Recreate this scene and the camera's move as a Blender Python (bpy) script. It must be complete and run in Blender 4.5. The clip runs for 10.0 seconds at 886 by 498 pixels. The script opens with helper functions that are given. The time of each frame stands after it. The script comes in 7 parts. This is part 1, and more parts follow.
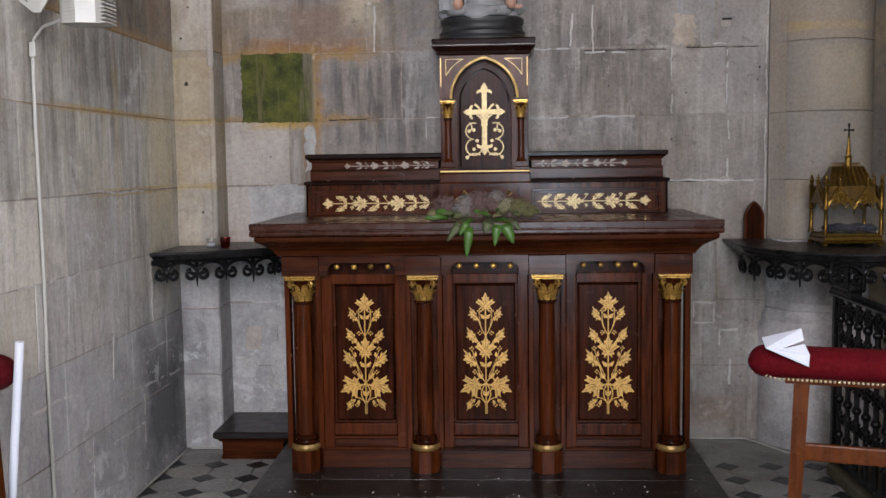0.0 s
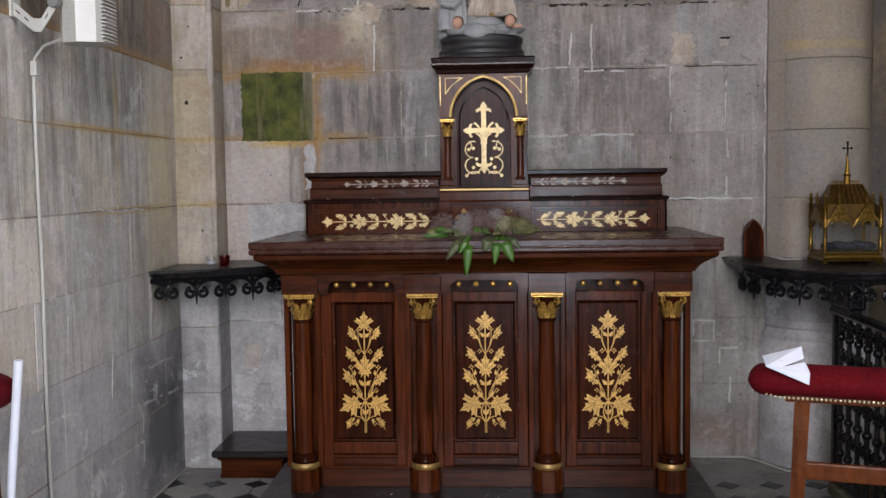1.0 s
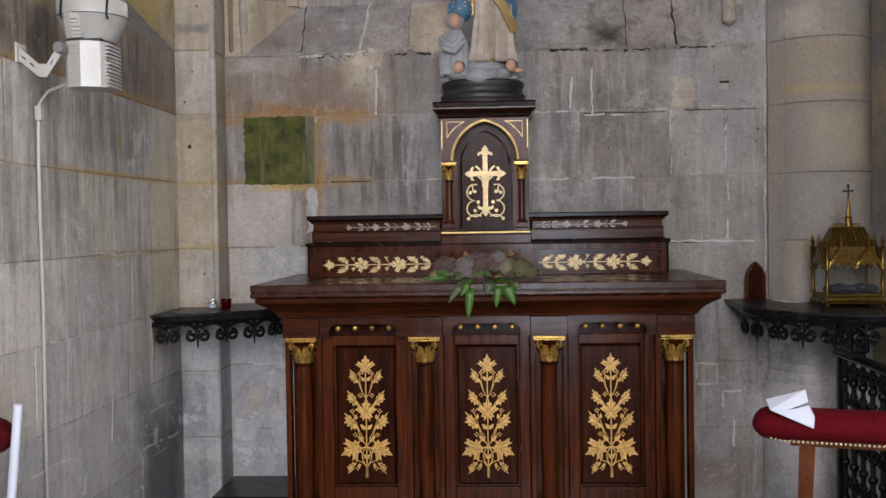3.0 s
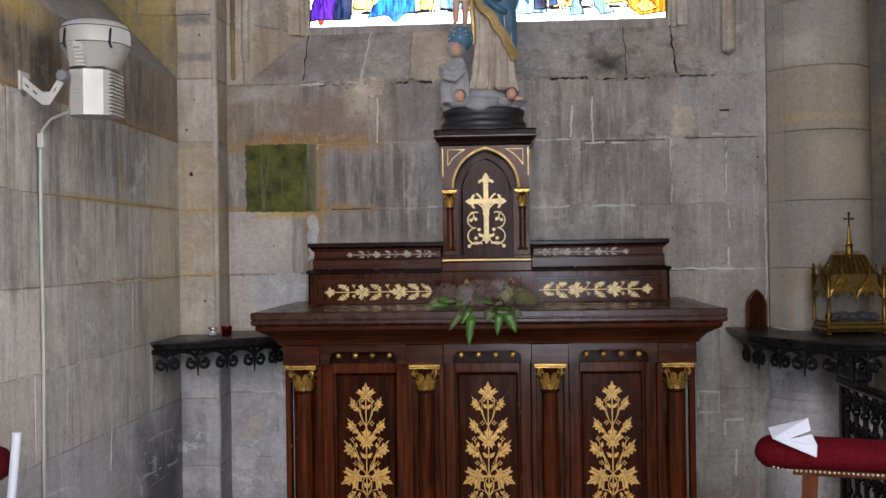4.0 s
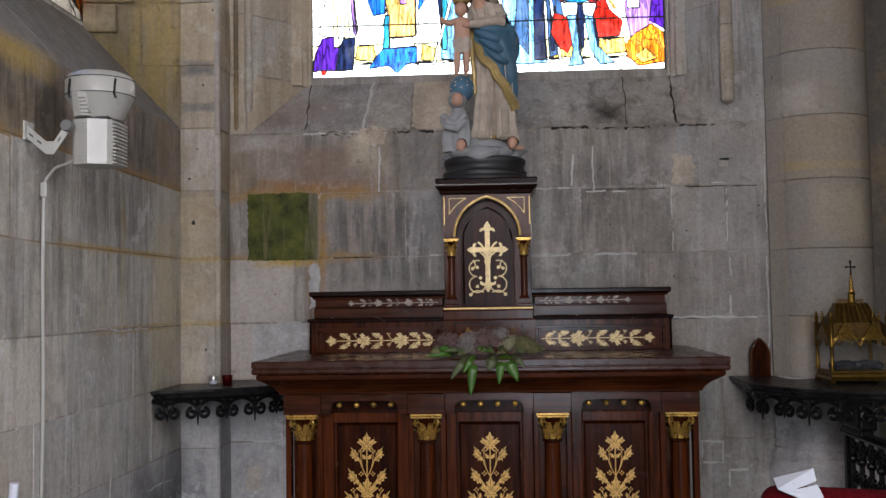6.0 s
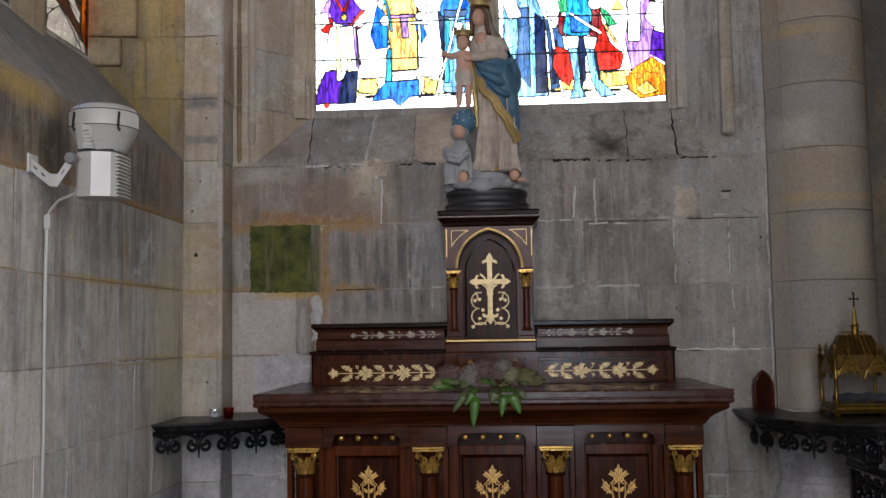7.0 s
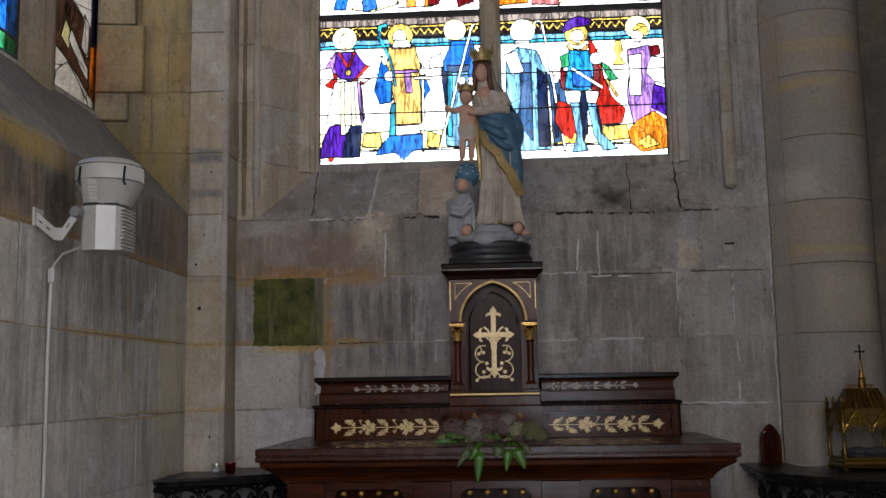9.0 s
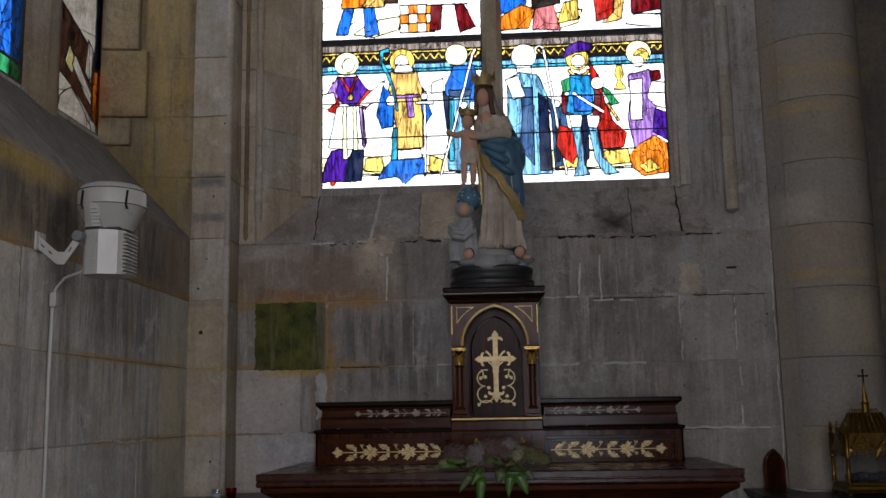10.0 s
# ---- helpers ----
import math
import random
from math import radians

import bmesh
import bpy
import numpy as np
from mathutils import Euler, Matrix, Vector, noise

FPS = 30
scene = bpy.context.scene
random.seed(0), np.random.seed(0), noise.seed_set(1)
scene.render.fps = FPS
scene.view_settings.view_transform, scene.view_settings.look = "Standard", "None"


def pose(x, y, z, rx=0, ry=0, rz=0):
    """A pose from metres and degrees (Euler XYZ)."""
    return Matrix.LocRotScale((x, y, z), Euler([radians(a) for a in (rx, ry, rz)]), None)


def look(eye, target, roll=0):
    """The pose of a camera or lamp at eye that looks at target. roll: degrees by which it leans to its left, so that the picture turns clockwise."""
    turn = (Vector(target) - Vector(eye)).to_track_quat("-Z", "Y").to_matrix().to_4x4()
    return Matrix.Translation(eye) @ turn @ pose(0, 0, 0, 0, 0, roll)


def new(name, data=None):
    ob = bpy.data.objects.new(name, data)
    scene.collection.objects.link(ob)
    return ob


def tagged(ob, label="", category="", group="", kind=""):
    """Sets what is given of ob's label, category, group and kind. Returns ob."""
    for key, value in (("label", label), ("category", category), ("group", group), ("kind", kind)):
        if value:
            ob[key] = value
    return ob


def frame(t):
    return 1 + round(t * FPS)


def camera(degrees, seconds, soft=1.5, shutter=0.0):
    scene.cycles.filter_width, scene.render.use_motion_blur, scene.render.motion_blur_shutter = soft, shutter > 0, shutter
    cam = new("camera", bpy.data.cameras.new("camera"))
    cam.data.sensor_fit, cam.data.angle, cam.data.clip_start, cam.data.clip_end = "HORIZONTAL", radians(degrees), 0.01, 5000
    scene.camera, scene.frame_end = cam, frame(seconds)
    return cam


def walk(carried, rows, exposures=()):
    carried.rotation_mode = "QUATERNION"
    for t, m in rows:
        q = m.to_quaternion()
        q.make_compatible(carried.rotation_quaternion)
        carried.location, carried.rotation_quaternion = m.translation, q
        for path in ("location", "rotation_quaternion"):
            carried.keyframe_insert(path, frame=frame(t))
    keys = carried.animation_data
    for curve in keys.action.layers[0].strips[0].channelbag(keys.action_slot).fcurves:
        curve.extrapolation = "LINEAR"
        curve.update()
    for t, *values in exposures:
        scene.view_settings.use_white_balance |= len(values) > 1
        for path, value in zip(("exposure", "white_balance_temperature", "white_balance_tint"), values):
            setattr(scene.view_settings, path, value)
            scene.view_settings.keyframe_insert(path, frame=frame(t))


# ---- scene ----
cam = camera(48.26, 10.0)

# Seconds, tilt up, turn to the left and lean, in degrees: a hand-held tilt from one standpoint.
PATH = [
    (0, -5.00, 3.19, -0.78),
    (0.5, -4.55, 3.18, -0.78),
    (1, -3.95, 3.15, -0.80),
    (1.5, -3.46, 3.15, -0.80),
    (2, -2.94, 3.17, -0.87),
    (2.5, -2.28, 3.20, -0.89),
    (4, 0.13, 3.24, -0.82),
    (4.5, 0.75, 3.25, -0.82),
    (5, 1.60, 3.25, -0.84),
    (5.5, 2.15, 3.26, -0.86),
    (7, 4.79, 3.39, -0.87),
    (7.5, 5.47, 3.45, -0.92),
    (8, 6.34, 3.48, -0.90),
    (8.5, 7.08, 3.52, -0.91),
    (9, 7.86, 3.55, -0.95),
    (9.5, 8.63, 3.57, -0.90),
    (10, 9.25, 3.63, -0.95),
]
EYE = Vector((0.058, -4.06, 1.43))
walk(cam, [(t, pose(*EYE, 90 + up, 0, left) @ pose(0, 0, 0, 0, 0, lean)) for t, up, left, lean in PATH],
     [(0, -0.13), (2.5, -0.16), (5, -0.48), (7.5, -0.88), (9, -1.3), (10, -1.84)])

# ---------------------------------------------------------------- light
world = bpy.data.worlds.new("world")
scene.world = world
world.use_nodes = True
sky = world.node_tree.nodes.new("ShaderNodeTexSky")
sky.sky_type, sky.sun_disc = "NISHITA", False
sky.sun_elevation, sky.sun_rotation = radians(40), radians(200)
world.node_tree.links.new(sky.outputs[0], world.node_tree.nodes["Background"].inputs[0])
world.node_tree.nodes["Background"].inputs[1].default_value = 0.1


def window_light(name, eye, target, sx, sy, watts, colour):
    lamp = bpy.data.lights.new(name, "AREA")
    lamp.shape, lamp.size, lamp.size_y, lamp.energy, lamp.color = "RECTANGLE", sx, sy, watts, colour
    ob = new(name, lamp)
    ob.matrix_world = look(eye, target)
    return ob


# Daylight lamps added for unseen openings: behind the camera, and on the aisle's side.
window_light("daylight_nave", (-0.1, -7.86, 3.5), (0.0, 0, 1.3), 3.2, 2.6, 560, (0.955, 0.92, 0.985))
window_light("daylight_door", (0.62, -7.9, 0.95), (0.62, 0, 0.95), 1.3, 1.6, 165, (0.72, 0.85, 1.0))
# Added fill from an assumed aisle opening, to brighten the left wall.
window_light("daylight_aisle", (4.86, -3.2, 3.0), (-1.5, -0.4, 0.9), 3.2, 2.6, 300, (0.955, 0.92, 0.985))
SKY_GLOW = 10.0


# ---------------------------------------------------------------- materials
def nodes_of(name):
    m = bpy.data.materials.new(name)
    m.use_nodes = True
    n = m.node_tree.nodes
    return m, n, m.node_tree.links, n["Principled BSDF"]


def socket(n, l, kind, values=None, **props):
    node = n.new(kind)
    for key, value in props.items():
        setattr(node, key, value)
    for key, value in (values or {}).items():
        if hasattr(value, "is_linked"):
            l.new(value, node.inputs[key])
        else:
            node.inputs[key].default_value = value
    return node


def noise_of(n, l, vec, scale, detail=4.0, rough=0.55):
    return socket(n, l, "ShaderNodeTexNoise", {"Vector": vec, "Scale": scale, "Detail": detail, "Roughness": rough}).outputs["Fac"]


def ramp(n, l, fac, *stops):
    node = n.new("ShaderNodeValToRGB")
    e = node.color_ramp.elements
    while len(e) < len(stops):
        e.new(0.5)
    for k, (p, c) in enumerate(stops):
        e[k].position = p
        e[k].color = (c, c, c, 1) if isinstance(c, (int, float)) else (*c, 1)
    l.new(fac, node.inputs[0])
    return node.outputs[0]


def mix(n, l, fac, a, b, kind="MIX"):
    node = n.new("ShaderNodeMix")
    node.data_type, node.blend_type = "RGBA", kind
    for key, v in ((0, fac), (6, a), (7, b)):
        if hasattr(v, "is_linked"):
            l.new(v, node.inputs[key])
        else:
            node.inputs[key].default_value = v if key == 0 else (*v, 1)
    return node.outputs[2]


def math_of(n, l, op, a, b=0.0, clamp=False):
    node = n.new("ShaderNodeMath")
    node.operation, node.use_clamp = op, clamp
    for k, v in enumerate((a, b)):
        if hasattr(v, "is_linked"):
            l.new(v, node.inputs[k])
        else:
            node.inputs[k].default_value = v
    return node.outputs[0]


def bump_of(n, l, bsdf, height, strength, distance):
    b = socket(n, l, "ShaderNodeBump", {"Height": height, "Strength": strength, "Distance": distance})
    l.new(b.outputs[0], bsdf.inputs["Normal"])


def stone(name, base, warm, dark, stain=0.5, ochre=0.0, streak=0.5, lime=0.5, stains=()):
    """Old limestone: each block of its own tint, crisp-edged scaling and lime patches, damp streaks running down, pits."""
    m, n, l, p = nodes_of(name)
    pos = n.new("ShaderNodeNewGeometry").outputs["Position"]
    rnd = n.new("ShaderNodeObjectInfo").outputs["Random"]
    shift = [socket(n, l, "ShaderNodeVectorMath", {0: pos, 1: v}, operation="ADD").outputs[0] for v in ((7.0, 3.0, 5.0), (1.7, 9.2, 4.4), (5.5, 2.2, 8.1))]
    big = noise_of(n, l, pos, 1.3, 7, 0.66)
    mid = noise_of(n, l, shift[0], 5.0, 10, 0.72)
    fine = noise_of(n, l, pos, 62, 6, 0.7)
    col = mix(n, l, ramp(n, l, big, (0.4, 0.0), (0.6, 1.0)), base, warm)
    grey = tuple(sum(base) / 3 * k for k in (0.9, 0.885, 0.87))
    col = mix(n, l, ramp(n, l, rnd, (0.0, 0.0), (0.35, 0.1), (0.7, 0.8 if ochre < 0.4 else 0.3), (1.0, 0.2)), col, grey)
    rnd2 = math_of(n, l, "FRACT", math_of(n, l, "MULTIPLY", rnd, 7.31))
    col = mix(n, l, ramp(n, l, rnd2, (0.0, 0.0), (0.5, 0.1), (1.0, 0.38)), col, dark)
    col = mix(n, l, math_of(n, l, "MULTIPLY", ramp(n, l, mid, (0.45, 0.0), (0.6, 1.0)), stain), col, dark)
    scale_edge = noise_of(n, l, shift[1], 3.4, 12, 0.78)
    col = mix(n, l, math_of(n, l, "MULTIPLY", ramp(n, l, scale_edge, (0.53, 0.0), (0.64, 1.0)), stain * 0.7), col, tuple(c * 0.72 for c in warm))
    drip = socket(n, l, "ShaderNodeMapping", {"Vector": pos, "Scale": (10.0, 10.0, 1.0)}).outputs[0]
    run = ramp(n, l, noise_of(n, l, drip, 1.5, 6, 0.62), (0.47, 0.0), (0.66, 1.0))
    where = ramp(n, l, noise_of(n, l, shift[2], 1.9, 4), (0.42, 0.0), (0.55, 1.0))
    col = mix(n, l, math_of(n, l, "MULTIPLY", math_of(n, l, "MULTIPLY", run, where), streak), col, tuple(c * 0.8 for c in dark))
    pale = socket(n, l, "ShaderNodeMapping", {"Vector": pos, "Scale": (17.0, 17.0, 1.5), "Location": (3.1, 5.2, 1.0)}).outputs[0]
    run2 = ramp(n, l, noise_of(n, l, pale, 1.3, 6, 0.75), (0.52, 0.0), (0.68, 1.0))
    col = mix(n, l, math_of(n, l, "MULTIPLY", run2, streak * 0.6), col, tuple(min(0.7, c * 1.4) for c in base))
    if ochre:
        och = ramp(n, l, noise_of(n, l, shift[1], 1.9, 8, 0.7), (0.46, 0.0), (0.6, 1.0))
        rust = ramp(n, l, noise_of(n, l, pos, 4.2, 8, 0.7), (0.5, 0.0), (0.6, 1.0))
        col = mix(n, l, math_of(n, l, "MULTIPLY", och, ochre), col, (0.33, 0.235, 0.105))
        col = mix(n, l, math_of(n, l, "MULTIPLY", math_of(n, l, "MULTIPLY", och, rust), ochre * 0.8), col, (0.22, 0.12, 0.045))
    if stains:
        edge_noise = math_of(n, l, "SUBTRACT", noise_of(n, l, shift[0], 7, 8, 0.7), 0.5)
        streaks = ramp(n, l, noise_of(n, l, drip, 2.6, 6, 0.68), (0.4, 0.15), (0.58, 1.0))
        for lo, hi, colour, amount, soft, runs in stains:
            mid_ = tuple((a + b) / 2 for a, b in zip(lo, hi))
            inv = tuple(2 / (b - a) for a, b in zip(lo, hi))
            d = socket(n, l, "ShaderNodeVectorMath", {0: pos, 1: mid_}, operation="SUBTRACT").outputs[0]
            d = socket(n, l, "ShaderNodeVectorMath", {0: d, 1: inv}, operation="MULTIPLY").outputs[0]
            d = socket(n, l, "ShaderNodeVectorMath", {0: d}, operation="ABSOLUTE").outputs[0]
            axes = socket(n, l, "ShaderNodeSeparateXYZ", {0: d}).outputs
            far = math_of(n, l, "MAXIMUM", axes[0], math_of(n, l, "MAXIMUM", axes[1], axes[2]))
            far = math_of(n, l, "ADD", far, math_of(n, l, "MULTIPLY", edge_noise, 1.6 * soft))
            cover = ramp(n, l, far, (max(0.0, 1 - soft), amount), (1.0, 0.0))
            if runs:
                cover = math_of(n, l, "MULTIPLY", cover, streaks)
            col = mix(n, l, cover, col, colour)
    if name in ("limestone", "limestone_rusty", "lime_mortar"):
        xyz = n.new("ShaderNodeSeparateXYZ")
        l.new(pos, xyz.inputs[0])
        shake = math_of(n, l, "MULTIPLY", math_of(n, l, "SUBTRACT", noise_of(n, l, shift[0], 9, 6, 0.7), 0.5), 0.16)
        for axis, at_, wide_ in ((2, 1.985, 0.05), (2, 1.655, 0.035), (0, -0.87, 0.05)):
            off_line = math_of(n, l, "ABSOLUTE", math_of(n, l, "ADD", math_of(n, l, "SUBTRACT", xyz.outputs[axis], at_), shake))
            near_x = ramp(n, l, math_of(n, l, "ADD", xyz.outputs[0], 1.5), (0.82 if axis == 2 else 0.7, 1.0), (1.0, 0.0))
            near_z = ramp(n, l, math_of(n, l, "SUBTRACT", xyz.outputs[2], 1.2), (0.25, 0.0), (0.45, 1.0), (0.8, 1.0), (0.86, 0.0))
            amount = math_of(n, l, "MULTIPLY", math_of(n, l, "MULTIPLY", ramp(n, l, off_line, (0.0, 0.8), (wide_, 0.0)), near_x), near_z)
            col = mix(n, l, amount, col, (0.3, 0.18, 0.06))
    flake = noise_of(n, l, shift[2], 3.0, 12, 0.8)
    col = mix(n, l, math_of(n, l, "MULTIPLY", ramp(n, l, flake, (0.575, 0.0), (0.6, 1.0)), lime), col, tuple(min(0.62, c * 1.5) for c in base))
    pits = ramp(n, l, noise_of(n, l, shift[0], 30, 4, 0.65), (0.64, 0.0), (0.7, 1.0))
    col = mix(n, l, math_of(n, l, "MULTIPLY", pits, 0.3), col, tuple(c * 0.45 for c in dark))
    grain = ramp(n, l, fine, (0.3, 0.68), (0.7, 1.22))
    col = mix(n, l, 0.6, col, mix(n, l, 1.0, col, grain, "MULTIPLY"))
    l.new(col, p.inputs["Base Color"])
    p.inputs["Roughness"].default_value = 0.9
    p.inputs["Specular IOR Level"].default_value = 0.2
    h = math_of(n, l, "ADD", mid, math_of(n, l, "MULTIPLY", fine, 0.22))
    h = math_of(n, l, "ADD", h, math_of(n, l, "MULTIPLY", ramp(n, l, scale_edge, (0.55, 0.0), (0.6, 1.0)), -0.5 * stain))
    h = math_of(n, l, "SUBTRACT", h, math_of(n, l, "MULTIPLY", pits, 0.35))
    bump_of(n, l, p, h, 0.7, 0.016)
    return m


def wood(name, light, dark, scale=1.0, axis=2, gloss=0.32, dust=0.0, shine=0.13):
    m, n, l, p = nodes_of(name)
    pos = n.new("ShaderNodeNewGeometry").outputs["Position"]
    s = [22.0 * scale] * 3
    s[axis] = 1.6 * scale
    vec = socket(n, l, "ShaderNodeMapping", {"Vector": pos, "Scale": tuple(s)}).outputs[0]
    grain = noise_of(n, l, vec, 2.2, 7, 0.65)
    blot = noise_of(n, l, pos, 3.2, 4)
    rnd = n.new("ShaderNodeObjectInfo").outputs["Random"]
    col = mix(n, l, ramp(n, l, grain, (0.36, 0.0), (0.66, 1.0)), dark, light)
    col = mix(n, l, ramp(n, l, blot, (0.4, 0.0), (0.75, 0.6)), col, tuple(c * 0.5 for c in dark))
    col = mix(n, l, ramp(n, l, rnd, (0.0, 0.0), (1.0, 0.3)), col, tuple(c * 1.25 for c in light))
    if dust:
        spots = ramp(n, l, noise_of(n, l, pos, 70, 3, 0.7), (0.64, 0.0), (0.7, 1.0))
        col = mix(n, l, math_of(n, l, "MULTIPLY", spots, dust), col, (0.4, 0.37, 0.33))
    l.new(col, p.inputs["Base Color"])
    r = ramp(n, l, noise_of(n, l, pos, 14, 4), (0.3, gloss - 0.1), (0.7, gloss + 0.06))
    l.new(r, p.inputs["Roughness"])
    p.inputs["Specular IOR Level"].default_value = shine
    bump_of(n, l, p, grain, 0.06, 0.002)
    return m


def plain(name, colour, rough=0.6, metal=0.0, vary=0.25, scale=30.0, bump=0.0, dark=0.45):
    """A single substance with grain and wear at two scales."""
    m, n, l, p = nodes_of(name)
    pos = n.new("ShaderNodeNewGeometry").outputs["Position"]
    a, b = noise_of(n, l, pos, scale, 5), noise_of(n, l, pos, scale * 0.18, 4)
    worn = tuple(c * dark for c in colour)
    col = mix(n, l, math_of(n, l, "MULTIPLY", ramp(n, l, a, (0.4, 0.0), (0.7, 1.0)), vary), colour, worn)
    col = mix(n, l, math_of(n, l, "MULTIPLY", ramp(n, l, b, (0.45, 0.0), (0.75, 1.0)), vary), col, worn)
    l.new(col, p.inputs["Base Color"])
    p.inputs["Metallic"].default_value = metal
    l.new(ramp(n, l, a, (0.3, max(0.03, rough - 0.1)), (0.7, min(1.0, rough + 0.12))), p.inputs["Roughness"])
    if bump:
        bump_of(n, l, p, a, bump, 0.004)
    if rough > 0.8:
        p.inputs["Specular IOR Level"].default_value = 0.12
    return m


# Stains and tone patches with a shape of their own, as (low corner, high corner, colour, amount, softness, in runs).
RUST, OCHRE, GRIME, DARK_GREY, SOOT, CHALK, LICHEN, UMBER = (0.27, 0.125, 0.035), (0.42, 0.29, 0.09), (0.11, 0.1, 0.094), (0.12, 0.12, 0.125), (0.05, 0.044, 0.038), (0.56, 0.53, 0.49), (0.17, 0.14, 0.058), (0.21, 0.15, 0.115)
BACK_STAINS = [
    ((-1.25, 0.8, 1.975), (-0.5, 1.1, 2.07), RUST, 0.87, 0.7, False), ((-0.95, 0.8, 1.25), (-0.83, 1.1, 2.02), RUST, 0.97, 0.6, True), ((-1.05, 0.8, 1.98), (-0.6, 1.1, 2.26), UMBER, 0.87, 0.5, False),
    ((-1.28, 0.8, 1.6), (-0.82, 1.1, 1.68), OCHRE, 0.94, 0.8, False), ((-0.85, 0.8, 1.45), (-0.22, 1.1, 2.0), GRIME, 0.8, 0.4, True), ((-0.75, 0.8, 2.08), (-0.5, 1.1, 2.36), (0.43, 0.37, 0.27), 0.87, 0.9, False),
    ((0.2, 0.8, 1.66), (0.95, 1.1, 2.3), GRIME, 0.58, 0.6, True), ((0.5, 0.9, 2.28), (0.75, 1.2, 2.46), SOOT, 0.97, 0.8, False), ((1.0, 0.8, 1.7), (1.42, 1.1, 2.3), (0.27, 0.25, 0.235), 0.72, 0.6, False),
    ((-1.36, 0.8, 2.2), (-0.98, 1.1, 2.32), CHALK, 0.43, 0.9, False), ((0.75, 0.8, 0.05), (1.42, 1.1, 0.25), UMBER, 0.65, 0.7, False), ((-1.35, 0.9, 2.3), (-0.7, 1.2, 2.62), UMBER, 0.43, 0.6, False)]
LEFT_STAINS = [
    ((-1.6, -0.85, 1.58), (-1.4, 0.6, 2.12), GRIME, 0.62, 0.75, True), ((-1.6, -1.6, 2.0), (-1.4, 0.72, 2.32), SOOT, 0.6, 0.5, True), ((-1.6, 0.3, 0.85), (-1.4, 0.8, 2.02), (0.62, 0.545, 0.37), 0.7, 0.8, False),
    # The wall turns darker grey low down beside the pier.
    ((-1.6, 0.12, -0.1), (-1.4, 0.82, 0.75), DARK_GREY, 0.97, 0.6, False), ((-1.6, -0.75, 1.635), (-1.4, 0.8, 1.672), OCHRE, 0.97, 0.9, False), ((-1.6, -0.4, 1.305), (-1.4, 0.8, 1.345), OCHRE, 0.87, 0.9, False),
    ((-1.6, -0.02, 1.1), (-1.4, 0.06, 2.0), OCHRE, 0.72, 0.8, True), ((-1.6, -0.62, 0.68), (-1.4, 0.1, 0.9), CHALK, 0.43, 1.0, True),
    ((-1.62, -1.4, 2.2), (-1.45, -0.55, 2.36), OCHRE, 0.8, 0.8, False), ((-1.56, 0.4, 2.0), (-1.45, 0.6, 2.3), UMBER, 0.87, 0.8, False)]
PIER_STAINS = [
    ((-1.56, 0.7, 1.65), (-1.48, 0.8, 2.3), LICHEN, 0.97, 0.9, True), ((-2.1, 0.6, 2.3), (-1.5, 0.82, 2.85), LICHEN, 0.94, 0.8, True), ((-1.8, 0.6, 2.3), (-1.5, 0.82, 4.4), OCHRE, 0.43, 0.6, True),
    ((-1.56, 0.7, 1.63), (-1.3, 1.0, 1.665), OCHRE, 0.97, 0.9, False), ((-1.56, 0.7, 1.31), (-1.3, 1.0, 1.345), OCHRE, 0.97, 0.9, False), ((-1.54, 0.7, 2.38), (-1.32, 0.8, 2.44), DARK_GREY, 0.97, 0.9, False),
    ((-1.54, 0.7, 2.56), (-1.32, 0.8, 2.66), DARK_GREY, 0.97, 0.8, False), ((-1.56, 0.7, 1.95), (-1.3, 1.0, 2.0), DARK_GREY, 0.72, 0.9, False), ((-1.44, 0.9, 1.0), (-1.2, 1.1, 2.3), GRIME, 0.43, 0.7, True)]
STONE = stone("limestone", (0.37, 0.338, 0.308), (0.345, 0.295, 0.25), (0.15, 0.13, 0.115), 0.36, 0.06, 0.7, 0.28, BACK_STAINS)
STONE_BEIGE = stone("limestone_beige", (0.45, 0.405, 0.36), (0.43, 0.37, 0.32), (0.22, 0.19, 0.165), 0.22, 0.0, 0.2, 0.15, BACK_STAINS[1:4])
# Limewashed stone; its paleness also carries brightness of light on low stonework.
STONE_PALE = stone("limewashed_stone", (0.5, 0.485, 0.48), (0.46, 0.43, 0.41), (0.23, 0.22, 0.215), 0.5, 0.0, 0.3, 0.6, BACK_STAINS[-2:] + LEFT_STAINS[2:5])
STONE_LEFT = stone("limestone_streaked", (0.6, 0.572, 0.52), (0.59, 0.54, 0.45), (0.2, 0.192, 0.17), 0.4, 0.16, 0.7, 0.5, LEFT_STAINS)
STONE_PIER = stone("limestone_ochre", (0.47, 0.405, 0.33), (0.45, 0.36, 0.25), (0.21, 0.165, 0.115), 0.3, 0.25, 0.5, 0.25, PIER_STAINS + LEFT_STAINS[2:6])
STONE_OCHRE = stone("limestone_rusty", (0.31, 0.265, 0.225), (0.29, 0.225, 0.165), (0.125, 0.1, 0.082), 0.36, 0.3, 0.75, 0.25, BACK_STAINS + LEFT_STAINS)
# Ochre-brown stone, its base darkened because less light reaches the splay.
STONE_SPLAY_DIM = stone("limestone_brown", (0.25, 0.2, 0.135), (0.23, 0.165, 0.085), (0.1, 0.078, 0.05), 0.4, 0.5, 0.7, 0.2, PIER_STAINS[:3])
STONE_SILL = stone("limestone_sill", (0.27, 0.255, 0.23), (0.25, 0.225, 0.19), (0.13, 0.12, 0.105), 0.3, 0.06, 0.6, 0.2, LEFT_STAINS[-2:])
